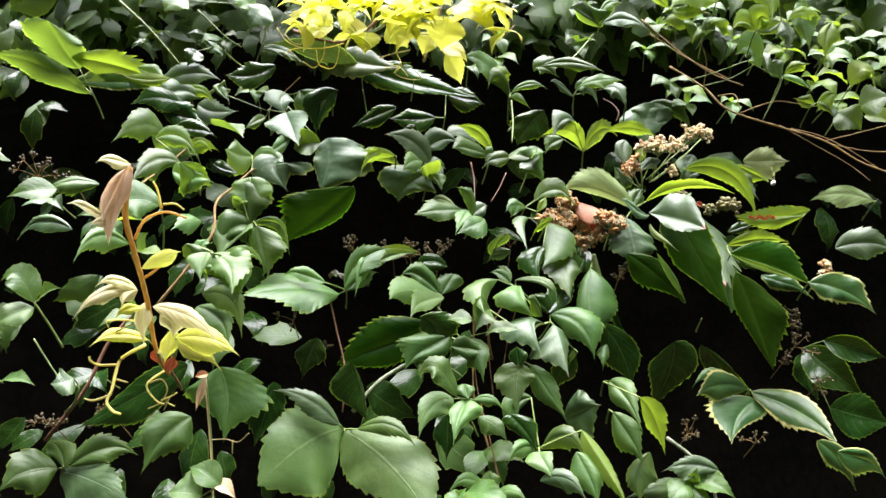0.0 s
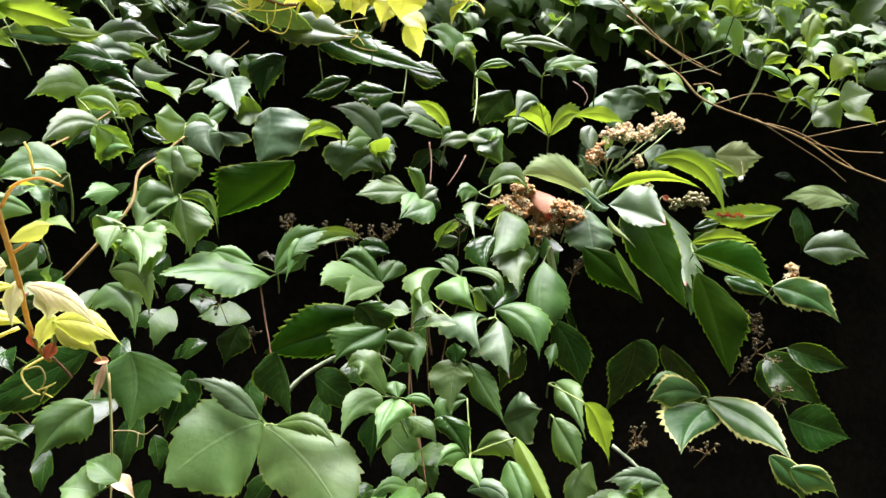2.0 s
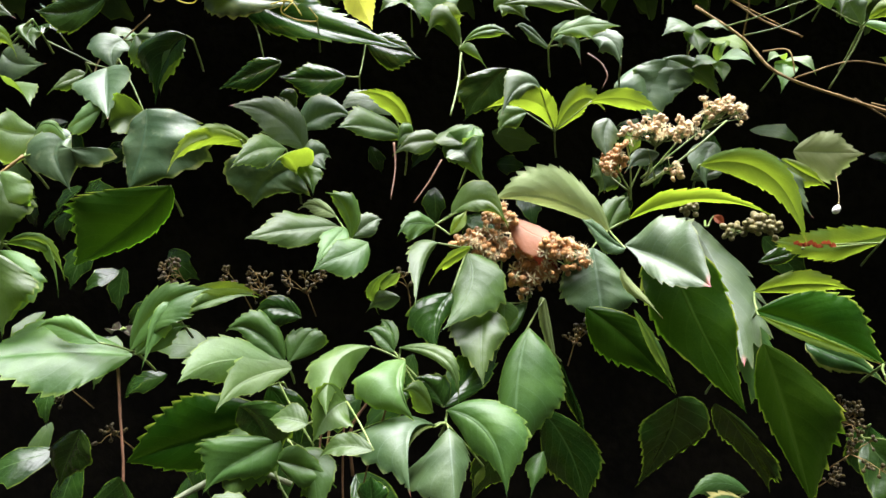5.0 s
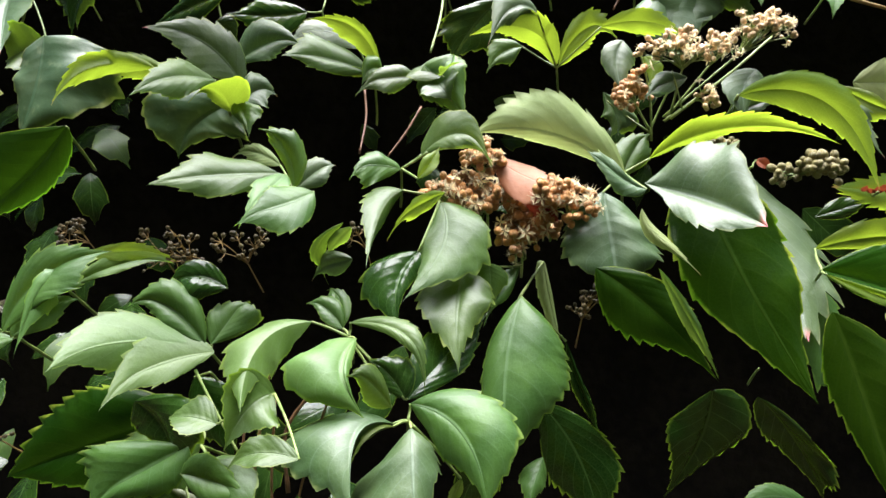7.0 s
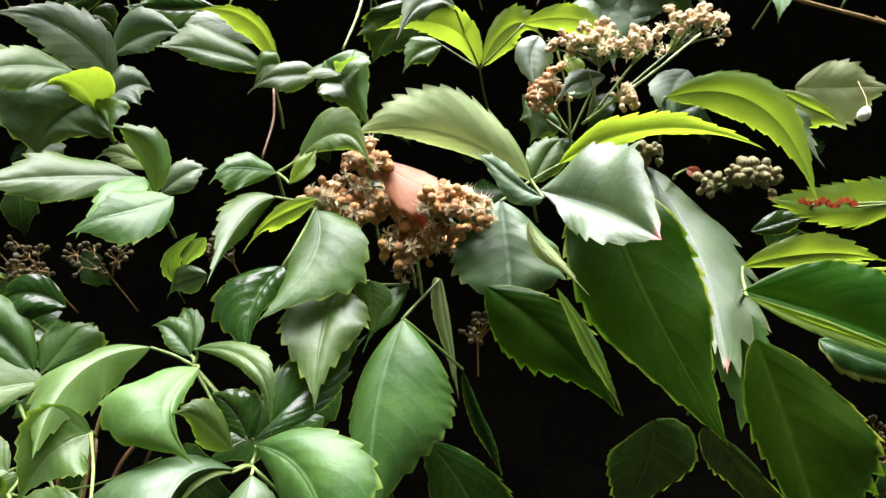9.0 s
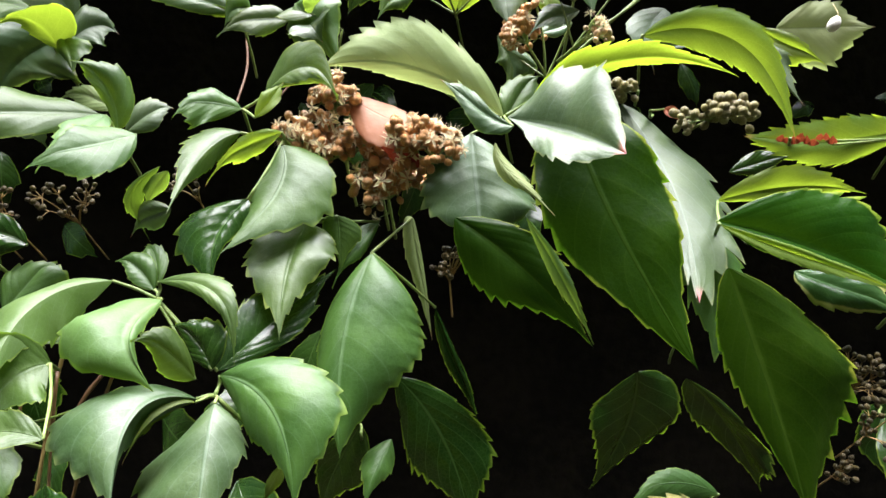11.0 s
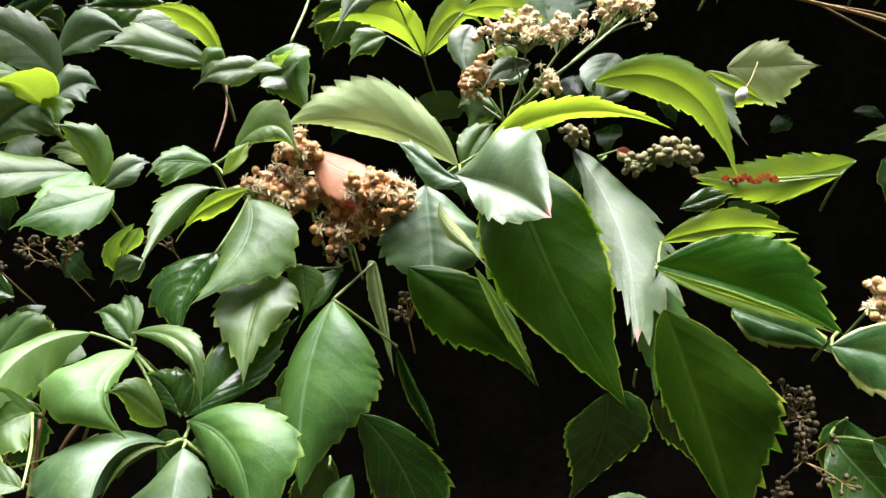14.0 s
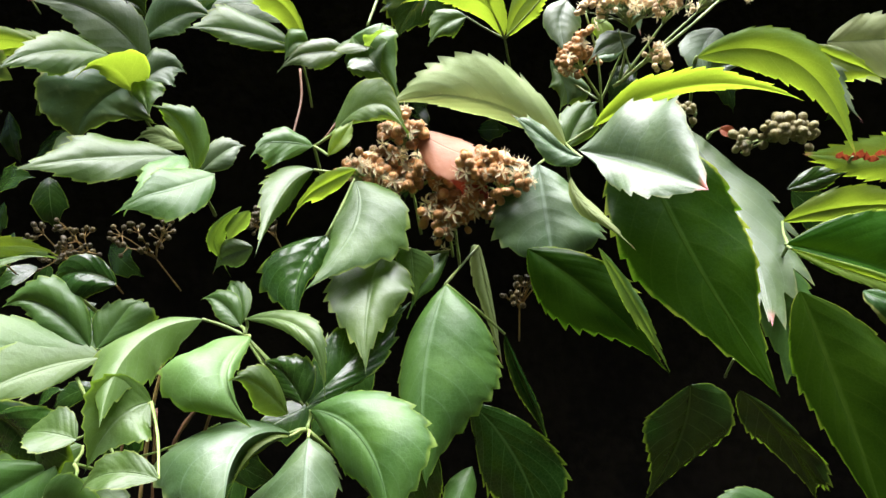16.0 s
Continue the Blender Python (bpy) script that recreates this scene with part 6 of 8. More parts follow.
leaflet_of(leaf, (-0.1855, 0.4480, 1.4354), (-0.1713, 0.4440, 1.4289), (-0.1522, 0.4400, 1.4225), (0.0067, 0.0030, 0.0047), (-0.0027, -0.0030, -0.0061), "yy", teeth=0.8)
leaflet_of(leaf, (-0.1911, 0.4480, 1.4433), (-0.1918, 0.4460, 1.4325), (-0.1941, 0.4440, 1.4218), (-0.0076, 0.0020, -0.0021), (0.0083, 0.0020, 0.0003), "yy", teeth=0.4)
leaflet_of(leaf, (-0.2003, 0.4240, 1.4869), (-0.1843, 0.4200, 1.4944), (-0.1701, 0.4160, 1.5007), (-0.0007, 0.0030, 0.0056), (0.0082, -0.0020, -0.0033), "yy", teeth=0.6)
leaflet_of(leaf, (-0.2024, 0.4520, 1.4260), (-0.1936, 0.4520, 1.4308), (-0.1848, 0.4520, 1.4316), (0.0006, 0.0020, 0.0050), (0.0039, -0.0020, -0.0040), "yc", teeth=0.5)
leaflet_of(leaf, (-0.1995, 0.4620, 1.4105), (-0.1962, 0.4600, 1.4182), (-0.1913, 0.4580, 1.4242), (-0.0040, 0.0010, 0.0009), (0.0050, 0.0010, -0.0007), "rd", teeth=0.2)
leaflet_of(leaf, (-0.2051, 0.4600, 1.4182), (-0.2067, 0.4580, 1.4234), (-0.2074, 0.4560, 1.4294), (-0.0040, 0.0010, -0.0001), (0.0033, 0.0010, 0.0015), "rd", teeth=0.2)
shoot_stem([(-0.2029, 0.4140, 1.5531), (-0.2079, 0.4180, 1.5226), (-0.2046, 0.4220, 1.5004), (-0.2022, 0.4280, 1.4814), (-0.2015, 0.4380, 1.4578), (-0.2030, 0.4480, 1.4370), (-0.2026, 0.4580, 1.4194), (-0.2013, 0.4700, 1.4081)], .0019, "tan")
shoot_stem([(-0.2029, 0.4200, 1.5063), (-0.1970, 0.4200, 1.5182), (-0.1892, 0.4210, 1.5231), (-0.1807, 0.4220, 1.5243), (-0.1703, 0.4240, 1.5206)], .0011, "tan")
shoot_stem([(-0.1860, 0.4220, 1.5265), (-0.1881, 0.4210, 1.5384), (-0.1907, 0.4200, 1.5446)], .0009, "yel")
shoot_stem([(-0.1852, 0.4220, 1.5295), (-0.1774, 0.4230, 1.5299), (-0.1718, 0.4240, 1.5259)], .0008, "yel")
shoot_stem([(-0.2000, 0.4280, 1.4807), (-0.1915, 0.4260, 1.4861), (-0.1807, 0.4220, 1.4944)], .0010, "tan")
shoot_stem([(-0.2094, 0.4500, 1.4327), (-0.2211, 0.4400, 1.4249), (-0.2213, 0.4320, 1.4163), (-0.2209, 0.4260, 1.4061), (-0.2222, 0.4220, 1.3988), (-0.2170, 0.4200, 1.3933), (-0.2112, 0.4180, 1.3920)], .0012, "yel")
shoot_stem([(-0.2220, 0.4340, 1.4213), (-0.2324, 0.4320, 1.4216), (-0.2374, 0.4300, 1.4247), (-0.2382, 0.4300, 1.4277)], .0009, "yel")
shoot_stem([(-0.2214, 0.4240, 1.4028), (-0.2308, 0.4220, 1.3999), (-0.2366, 0.4210, 1.4013)], .0009, "yel")
shoot_stem([(-0.2199, 0.4300, 1.4121), (-0.2123, 0.4300, 1.4102)], .0008, "yel")
shoot_stem([(-0.2048, 0.4400, 1.4494), (-0.2178, 0.4380, 1.4512), (-0.2292, 0.4360, 1.4510), (-0.2284, 0.4360, 1.4464)], .0007, "yel")
shoot_stem([(-0.2139, 0.4380, 1.4485), (-0.2230, 0.4360, 1.4437)], .0007, "yel")
shoot_stem([(-0.2037, 0.4680, 1.4110), (-0.2130, 0.4620, 1.4039), (-0.2125, 0.4600, 1.3978), (-0.2043, 0.4580, 1.3902), (-0.1994, 0.4570, 1.3892)], .0008, "yel")
shoot_stem([(-0.2130, 0.4620, 1.4031), (-0.2036, 0.4620, 1.4056), (-0.1991, 0.4610, 1.3984), (-0.2031, 0.4600, 1.3897), (-0.2120, 0.4590, 1.3851)], .0007, "yel")
shoot_stem([(-0.2031, 0.4600, 1.3909), (-0.1954, 0.4600, 1.3942), (-0.1917, 0.4600, 1.3966)], .0006, "yel")
shoot_stem([(-0.1970, 0.4600, 1.3930), (-0.2011, 0.4600, 1.3840)], .0006, "yel")
shoot_stem([(-0.1994, 0.4600, 1.3897), (-0.1933, 0.4600, 1.3868)], .0006, "yel")
leaf = stalked_leaf((0.1894, 0.8629, 1.6319), (0.1954, 0.8979, 1.6099))
leaflet_of(leaf, (0.1885, 0.8619, 1.6333), (0.1670, 0.8401, 1.6550), (0.1238, 0.8087, 1.6453), (0.0040, -0.0039, 0.0124), (-0.0099, 0.0035, -0.0053), "y", drawn=1.5)
leaflet_of(leaf, (0.1728, 0.8394, 1.6665), (0.1561, 0.8251, 1.6666), (0.1371, 0.8072, 1.6424), (-0.0147, 0.0028, 0.0121), (-0.0034, -0.0031, -0.0126), "b")
leaflet_of(leaf, (0.1909, 0.8622, 1.6333), (0.2085, 0.8578, 1.6591), (0.2337, 0.8509, 1.6588), (0.0044, -0.0026, 0.0160), (0.0081, 0.0046, -0.0096), "y")
leaflet_of(leaf, (0.2190, 0.8419, 1.6568), (0.2487, 0.8357, 1.6586), (0.2784, 0.8288, 1.6465), (0.0055, -0.0029, 0.0082), (0.0062, 0.0043, -0.0091), "y")
leaflet_of(leaf, (0.1624, 0.8613, 1.6480), (0.1482, 0.8572, 1.6427), (0.1357, 0.8528, 1.6295), (-0.0110, 0.0020, 0.0074), (0.0042, -0.0020, -0.0105), "g")
leaf = stalked_leaf((0.2478, 0.8039, 1.5769), (0.2538, 0.8389, 1.5549))
leaflet_of(leaf, (0.2268, 0.7942, 1.6353), (0.2219, 0.7866, 1.6184), (0.2276, 0.7803, 1.5987), (-0.0099, 0.0020, 0.0042), (0.0132, 0.0047, -0.0004), "b")
leaflet_of(leaf, (0.3187, 0.8134, 1.6199), (0.3082, 0.8051, 1.6035), (0.3105, 0.7983, 1.5847), (-0.0141, 0.0014, 0.0029), (0.0149, 0.0050, 0.0010), "b")
leaflet_of(leaf, (0.3007, 0.9108, 1.7086), (0.2972, 0.9049, 1.6836), (0.2939, 0.8970, 1.6569), (-0.0312, 0.0003, 0.0066), (0.0321, 0.0084, 0.0042), "b")
leaflet_of(leaf, (0.2423, 0.8018, 1.6267), (0.2479, 0.8001, 1.6188), (0.2442, 0.7970, 1.6070), (-0.0066, 0.0011, -0.0011), (0.0076, 0.0029, -0.0017), "y")
leaflet_of(leaf, (0.2620, 0.8035, 1.6098), (0.2489, 0.7974, 1.6037), (0.2380, 0.7918, 1.6010), (-0.0007, 0.0022, 0.0051), (0.0024, -0.0020, -0.0050), "b")
leaflet_of(leaf, (0.2197, 0.8136, 1.5998), (0.2264, 0.8120, 1.5904), (0.2234, 0.8088, 1.5768), (-0.0090, 0.0007, -0.0036), (0.0157, 0.0036, -0.0092), "g")
leaf = stalked_leaf((-0.3429, 0.7826, 1.7014), (-0.3489, 0.8176, 1.6794))
leaflet_of(leaf, (-0.3513, 0.7925, 1.7029), (-0.3101, 0.7840, 1.7158), (-0.2686, 0.7766, 1.7067), (-0.0016, 0.0046, 0.0160), (0.0119, -0.0043, -0.0142), "b")
leaflet_of(leaf, (-0.3252, 0.8029, 1.7019), (-0.3025, 0.7984, 1.7001), (-0.2814, 0.7932, 1.6833), (0.0045, 0.0002, 0.0035), (-0.0044, 0.0015, -0.0117), "y")
leaflet_of(leaf, (-0.3864, 0.7753, 1.7095), (-0.3499, 0.7679, 1.7035), (-0.3188, 0.7627, 1.7063), (0.0055, 0.0025, 0.0091), (0.0082, -0.0021, -0.0081), "y")
leaflet_of(leaf, (-0.3717, 0.7778, 1.7209), (-0.3510, 0.7730, 1.7122), (-0.3308, 0.7682, 1.7068), (0.0051, 0.0025, 0.0107), (0.0001, -0.0023, -0.0072), "l")
leaf = stalked_leaf((-0.3197, 0.7794, 1.6727), (-0.3257, 0.8144, 1.6507))
leaflet_of(leaf, (-0.3071, 0.7596, 1.6703), (-0.3368, 0.7542, 1.6784), (-0.3675, 0.7482, 1.6703), (-0.0110, 0.0033, 0.0151), (0.0031, -0.0036, -0.0173), "d")
leaflet_of(leaf, (-0.3351, 0.7600, 1.6741), (-0.3124, 0.7600, 1.6593), (-0.2794, 0.7605, 1.6522), (0.0122, 0.0039, 0.0154), (0.0017, -0.0036, -0.0159), "d")
leaflet_of(leaf, (-0.3038, 0.7236, 1.6395), (-0.2806, 0.7240, 1.6359), (-0.2549, 0.7245, 1.6340), (0.0013, 0.0035, 0.0115), (0.0089, -0.0032, -0.0106), "d")
leaflet_of(leaf, (-0.2516, 0.7004, 1.5937), (-0.2389, 0.7005, 1.5871), (-0.2216, 0.7008, 1.5848), (-0.0000, 0.0033, 0.0090), (0.0070, -0.0031, -0.0078), "d")
leaf = stalked_leaf((-0.1445, 0.8350, 1.7037), (-0.1505, 0.8700, 1.6817))
leaflet_of(leaf, (-0.1317, 0.7958, 1.6977), (-0.1478, 0.7949, 1.6824), (-0.1587, 0.7933, 1.6475), (-0.0301, 0.0022, -0.0039), (0.0109, -0.0030, -0.0068), "d")
leaflet_of(leaf, (-0.0608, 0.8320, 1.6842), (-0.0901, 0.8309, 1.6721), (-0.1193, 0.8297, 1.6595), (-0.0033, 0.0034, 0.0118), (-0.0001, -0.0036, -0.0158), "d")
leaflet_of(leaf, (-0.2118, 0.8106, 1.7332), (-0.2459, 0.8093, 1.7194), (-0.2782, 0.8087, 1.7231), (-0.0079, 0.0034, 0.0170), (-0.0027, -0.0038, -0.0189), "d")
leaf = stalked_leaf((-0.0196, 0.6826, 1.4798), (-0.0256, 0.7176, 1.4578))
leaflet_of(leaf, (0.0039, 0.6843, 1.4811), (-0.0155, 0.6840, 1.4870), (-0.0340, 0.6833, 1.4787), (-0.0018, 0.0033, 0.0090), (-0.0016, -0.0035, -0.0135), "d")
leaflet_of(leaf, (-0.0207, 0.6356, 1.4329), (-0.0069, 0.6355, 1.4207), (-0.0012, 0.6348, 1.3994), (-0.0141, 0.0025, -0.0046), (0.0234, -0.0023, 0.0042), "d")
leaflet_of(leaf, (-0.1257, 0.6373, 1.4115), (-0.1333, 0.6365, 1.3935), (-0.1409, 0.6356, 1.3754), (-0.0160, 0.0026, -0.0006), (0.0155, -0.0028, -0.0050), "d")
leaf = stalked_leaf((0.5050, 0.8817, 1.3623), (0.5110, 0.9167, 1.3403))
leaflet_of(leaf, (0.5161, 0.9020, 1.3533), (0.5138, 0.8996, 1.3224), (0.5292, 0.8981, 1.2848), (-0.0197, 0.0015, 0.0002), (0.0402, 0.0065, 0.0042), "d")
leaf = stalked_leaf((-0.0113, 0.6944, 1.4314), (-0.0173, 0.7294, 1.4094))
leaflet_of(leaf, (-0.0250, 0.7030, 1.4256), (-0.0085, 0.6988, 1.4059), (0.0017, 0.6939, 1.3821), (-0.0170, 0.0007, -0.0136), (0.0142, 0.0044, 0.0035), "d")
leaf = stalked_leaf((0.0028, 0.8699, 1.6792), (-0.0032, 0.9049, 1.6572))
leaflet_of(leaf, (-0.0109, 0.8743, 1.6805), (-0.0408, 0.8676, 1.6761), (-0.0753, 0.8610, 1.6785), (-0.0084, 0.0035, 0.0154), (-0.0020, -0.0043, -0.0190), "d")
leaflet_of(leaf, (0.0043, 0.8924, 1.7183), (0.0299, 0.8932, 1.7110), (0.0601, 0.8945, 1.7076), (0.0058, 0.0042, 0.0154), (0.0057, -0.0040, -0.0218), "d")
leaf = stalked_leaf((0.0944, 0.8008, 1.6220), (0.1004, 0.8358, 1.6000))
leaflet_of(leaf, (0.0944, 0.8008, 1.6220), (0.1075, 0.7925, 1.6066), (0.1288, 0.7850, 1.5819), (-0.0115, 0.0019, -0.0098), (0.0174, 0.0048, 0.0153), "g")
leaflet_of(leaf, (0.1432, 0.9080, 1.6973), (0.1222, 0.9057, 1.6756), (0.1030, 0.9029, 1.6442), (-0.0303, 0.0015, -0.0001), (0.0233, 0.0031, -0.0185), "d")
leaf = stalked_leaf((-0.2608, 0.5912, 1.5376), (-0.2681, 0.6121, 1.4984))
leaflet(leaf, (-0.2610, 0.5863, 1.5394), (-0.3034, 0.5612, 1.5286), 0.0417, (0.33, -0.79, 0.52), (0.0021, 0.0006, 0.0099), "g", 22)
leaflet(leaf, (-0.2668, 0.5746, 1.5249), (-0.2920, 0.5603, 1.5227), 0.0173, (0.06, -0.26, 0.96), (0.0006, -0.0024, 0.0011), "y", 22)
leaf = stalked_leaf((-0.2916, 0.5960, 1.4967), (-0.2923, 0.6229, 1.4607))
leaflet(leaf, (-0.2916, 0.5960, 1.4967), (-0.2518, 0.5890, 1.4886), 0.0183, (0.12, -0.40, 0.91), (0.0004, -0.0013, 0.0030), "y", 22)
leaflet(leaf, (-0.2865, 0.5987, 1.5002), (-0.2716, 0.5894, 1.5157), 0.0205, (-0.57, -0.82, 0.06), (-0.0011, -0.0015, 0.0001), "l", 22)
leaf = stalked_leaf((-0.1937, 0.7987, 1.6783), (-0.2195, 0.8125, 1.6442))
leaflet(leaf, (-0.1438, 0.7510, 1.6251), (-0.1784, 0.7580, 1.6188), 0.0366, (-0.22, -0.97, 0.13), (-0.0006, -0.0028, 0.0004), "g", 22)
leaf = stalked_leaf((0.0173, 0.5802, 1.3645), (0.0330, 0.5955, 1.3253))
leaflet(leaf, (0.0127, 0.5801, 1.3657), (-0.0229, 0.5768, 1.3853), 0.0277, (0.38, -0.72, 0.58), (-0.0013, 0.0009, 0.0155), "g", 22)
leaf = stalked_leaf((-0.2050, 0.5422, 1.2900), (-0.2250, 0.5788, 1.2730))
leaflet(leaf, (-0.2050, 0.5422, 1.2900), (-0.2339, 0.5409, 1.2934), 0.0426, (0.12, -0.54, 0.83), (0.0003, -0.0013, 0.0019), "l", 22)
leaflet(leaf, (-0.1906, 0.5468, 1.2975), (-0.2211, 0.5549, 1.3102), 0.0265, (0.17, -0.59, 0.79), (0.0005, -0.0016, 0.0021), "g", 22)
leaf = stalked_leaf((-0.2956, 0.5188, 1.3857), (-0.3222, 0.5452, 1.3607))
leaflet(leaf, (-0.2984, 0.5157, 1.3955), (-0.3127, 0.5077, 1.3926), 0.0272, (0.30, -0.75, 0.59), (0.0010, -0.0017, -0.0010), "b", 22)
leaf = stalked_leaf((0.4540, 0.8035, 1.3756), (0.4756, 0.8424, 1.3685))
leaflet(leaf, (0.4540, 0.8035, 1.3756), (0.4946, 0.7439, 1.3265), 0.0499, (-0.72, -0.66, 0.21), (-0.0050, -0.0046, 0.0015), "d", 22)
leaflet(leaf, (0.4503, 0.7544, 1.3917), (0.5028, 0.7229, 1.3773), 0.0325, (-0.50, -0.86, 0.06), (-0.0025, -0.0043, 0.0003), "d", 22)
leaflet(leaf, (0.4542, 0.7499, 1.3134), (0.5065, 0.7186, 1.3025), 0.0532, (-0.48, -0.86, 0.15), (-0.0024, -0.0043, 0.0007), "d", 22)
leaf = stalked_leaf((0.0471, 0.6373, 1.4391), (0.0230, 0.6732, 1.4263))
leaflet(leaf, (0.0471, 0.6373, 1.4391), (0.0305, 0.6175, 1.4171), 0.0340, (0.39, -0.81, 0.43), (-0.0011, 0.0002, 0.0060), "g", 22)
leaflet(leaf, (0.0281, 0.6181, 1.4307), (0.0028, 0.6228, 1.4303), 0.0210, (-0.12, -0.57, 0.81), (-0.0002, -0.0012, 0.0017), "g", 22)
leaflet(leaf, (0.0709, 0.5998, 1.4246), (0.0385, 0.6032, 1.4159), 0.0158, (-0.27, -0.58, 0.77), (-0.0011, 0.0002, 0.0037), "g", 22)
leaf = stalked_leaf((-0.1160, 0.9235, 1.7312), (-0.1091, 0.9324, 1.6877))
leaflet(leaf, (-0.1138, 0.8929, 1.7418), (-0.2401, 0.8246, 1.7605), 0.0532, (-0.07, 0.38, 0.92), (0.0022, 0.0038, 0.0080), "v", 22)
leaf = stalked_leaf((0.0956, 0.9309, 1.7274), (0.0952, 0.9414, 1.6836))
leaflet(leaf, (0.0956, 0.9309, 1.7274), (0.0246, 0.8967, 1.7666), 0.0408, (0.55, -0.78, 0.31), (-0.0046, -0.0030, 0.0178), "g", 22)
leaf = stalked_leaf((0.4733, 0.8900, 1.7386), (0.4648, 0.9131, 1.7009))
leaflet(leaf, (0.4244, 0.8550, 1.7429), (0.3836, 0.8401, 1.7535), 0.0504, (0.38, -0.90, 0.21), (0.0017, 0.0000, 0.0188), "g", 22)
leaf = stalked_leaf((0.5619, 0.8808, 1.7252), (0.5454, 0.8967, 1.6865))
leaflet(leaf, (0.5584, 0.8813, 1.7269), (0.5112, 0.8807, 1.7346), 0.0273, (0.14, -0.50, 0.85), (-0.0000, 0.0000, 0.0078), "y", 22)
leaflet(leaf, (0.5619, 0.8808, 1.7252), (0.5966, 0.8801, 1.7111), 0.0390, (0.27, -0.67, 0.69), (0.0020, -0.0000, 0.0280), "y", 22)
leaf = stalked_leaf((0.5450, 0.8724, 1.6899), (0.5406, 0.9039, 1.6608))
leaflet(leaf, (0.5371, 0.8722, 1.6860), (0.5632, 0.8589, 1.6588), 0.0429, (-0.30, -0.94, 0.17), (-0.0009, -0.0030, 0.0005), "g", 22)
leaflet(leaf, (0.5683, 0.8726, 1.6938), (0.6009, 0.8531, 1.7046), 0.0513, (-0.56, -0.75, 0.36), (-0.0018, -0.0024, 0.0011), "g", 22)
leaflet(leaf, (0.5797, 0.8782, 1.6834), (0.6123, 0.8586, 1.6641), 0.0307, (-0.25, -0.86, 0.45), (-0.0009, -0.0029, 0.0015), "y", 22)
leaf = stalked_leaf((0.1153, 0.8352, 1.6153), (0.1019, 0.8500, 1.5749))
leaflet(leaf, (0.1058, 0.7915, 1.6114), (0.0882, 0.8237, 1.6232), 0.0320, (-0.34, -0.48, 0.80), (-0.0011, -0.0015, 0.0025), "g", 22)
leaflet(leaf, (0.1084, 0.7854, 1.6119), (0.1243, 0.7764, 1.6175), 0.0232, (-0.48, -0.36, 0.80), (-0.0007, -0.0005, 0.0012), "l", 22)
leaflet(leaf, (0.1031, 0.7980, 1.6102), (0.1155, 0.7860, 1.5946), 0.0315, (-0.19, -0.84, 0.50), (-0.0004, -0.0016, 0.0009), "b", 22)
leaf = stalked_leaf((-0.2306, 0.8300, 1.8165), (-0.2605, 0.8457, 1.7868))
leaflet(leaf, (-0.2306, 0.8300, 1.8165), (-0.2493, 0.8189, 1.7797), 0.0438, (0.18, -0.96, 0.20), (0.0006, -0.0033, 0.0007), "b", 22)
leaflet(leaf, (-0.2443, 0.8266, 1.8079), (-0.2780, 0.8183, 1.8338), 0.0408, (0.54, -0.69, 0.49), (0.0019, -0.0024, 0.0017), "l", 22)
leaflet(leaf, (-0.3257, 0.8108, 1.8164), (-0.3488, 0.7979, 1.7973), 0.0478, (0.06, -0.86, 0.51), (0.0001, -0.0022, 0.0013), "l", 22)
leaf = stalked_leaf((-0.2875, 0.8145, 1.7602), (-0.2573, 0.8373, 1.7359))
leaflet(leaf, (-0.2875, 0.8145, 1.7602), (-0.2965, 0.8094, 1.7478), 0.0287, (0.36, -0.93, 0.12), (0.0005, -0.0012, 0.0002), "b", 22)
leaflet(leaf, (-0.3039, 0.7912, 1.7457), (-0.3130, 0.7792, 1.7213), 0.0243, (0.43, -0.86, 0.26), (0.0010, -0.0020, 0.0006), "d", 22)
leaf = stalked_leaf((-0.3376, 0.5270, 1.4562), (-0.3218, 0.5408, 1.4164))
leaflet(leaf, (-0.3376, 0.5270, 1.4562), (-0.3626, 0.5226, 1.4727), 0.0286, (0.53, -0.55, 0.64), (-0.0001, 0.0000, 0.0128), "g", 22)
leaflet(leaf, (-0.3330, 0.5271, 1.4585), (-0.3117, 0.5226, 1.4681), 0.0182, (-0.40, -0.73, 0.55), (-0.0008, -0.0014, 0.0010), "g", 22)
leaflet(leaf, (-0.3376, 0.5270, 1.4515), (-0.3615, 0.5145, 1.4367), 0.0258, (0.11, -0.84, 0.53), (0.0003, -0.0021, 0.0013), "l", 22)
leaf = stalked_leaf((-0.3610, 0.5204, 1.3922), (-0.3863, 0.5569, 1.3847))
leaflet(leaf, (-0.3610, 0.5204, 1.3922), (-0.3236, 0.5086, 1.3902), 0.0153, (-0.08, -0.40, 0.91), (-0.0002, -0.0013, 0.0029), "g", 22)
leaf = stalked_leaf((-0.3516, 0.5809, 1.5545), (-0.3748, 0.6193, 1.5581))
leaflet(leaf, (-0.3516, 0.5809, 1.5545), (-0.3850, 0.5621, 1.5453), 0.0283, (0.27, -0.77, 0.58), (0.0009, -0.0024, 0.0018), "g", 22)
leaf = stalked_leaf((-0.1022, 0.8018, 1.7632), (-0.0878, 0.8282, 1.7967), "young")
leaflet(leaf, (-0.1428, 0.8317, 1.7951), (-0.2032, 0.8232, 1.7994), 0.0403, (0.15, -0.80, 0.58), (0.0008, -0.0039, 0.0028), "yy", 22)
leaflet(leaf, (-0.1427, 0.8316, 1.7914), (-0.1856, 0.8259, 1.7638), 0.0367, (-0.21, -0.84, 0.51), (-0.0009, -0.0034, 0.0021), "yy", 22)
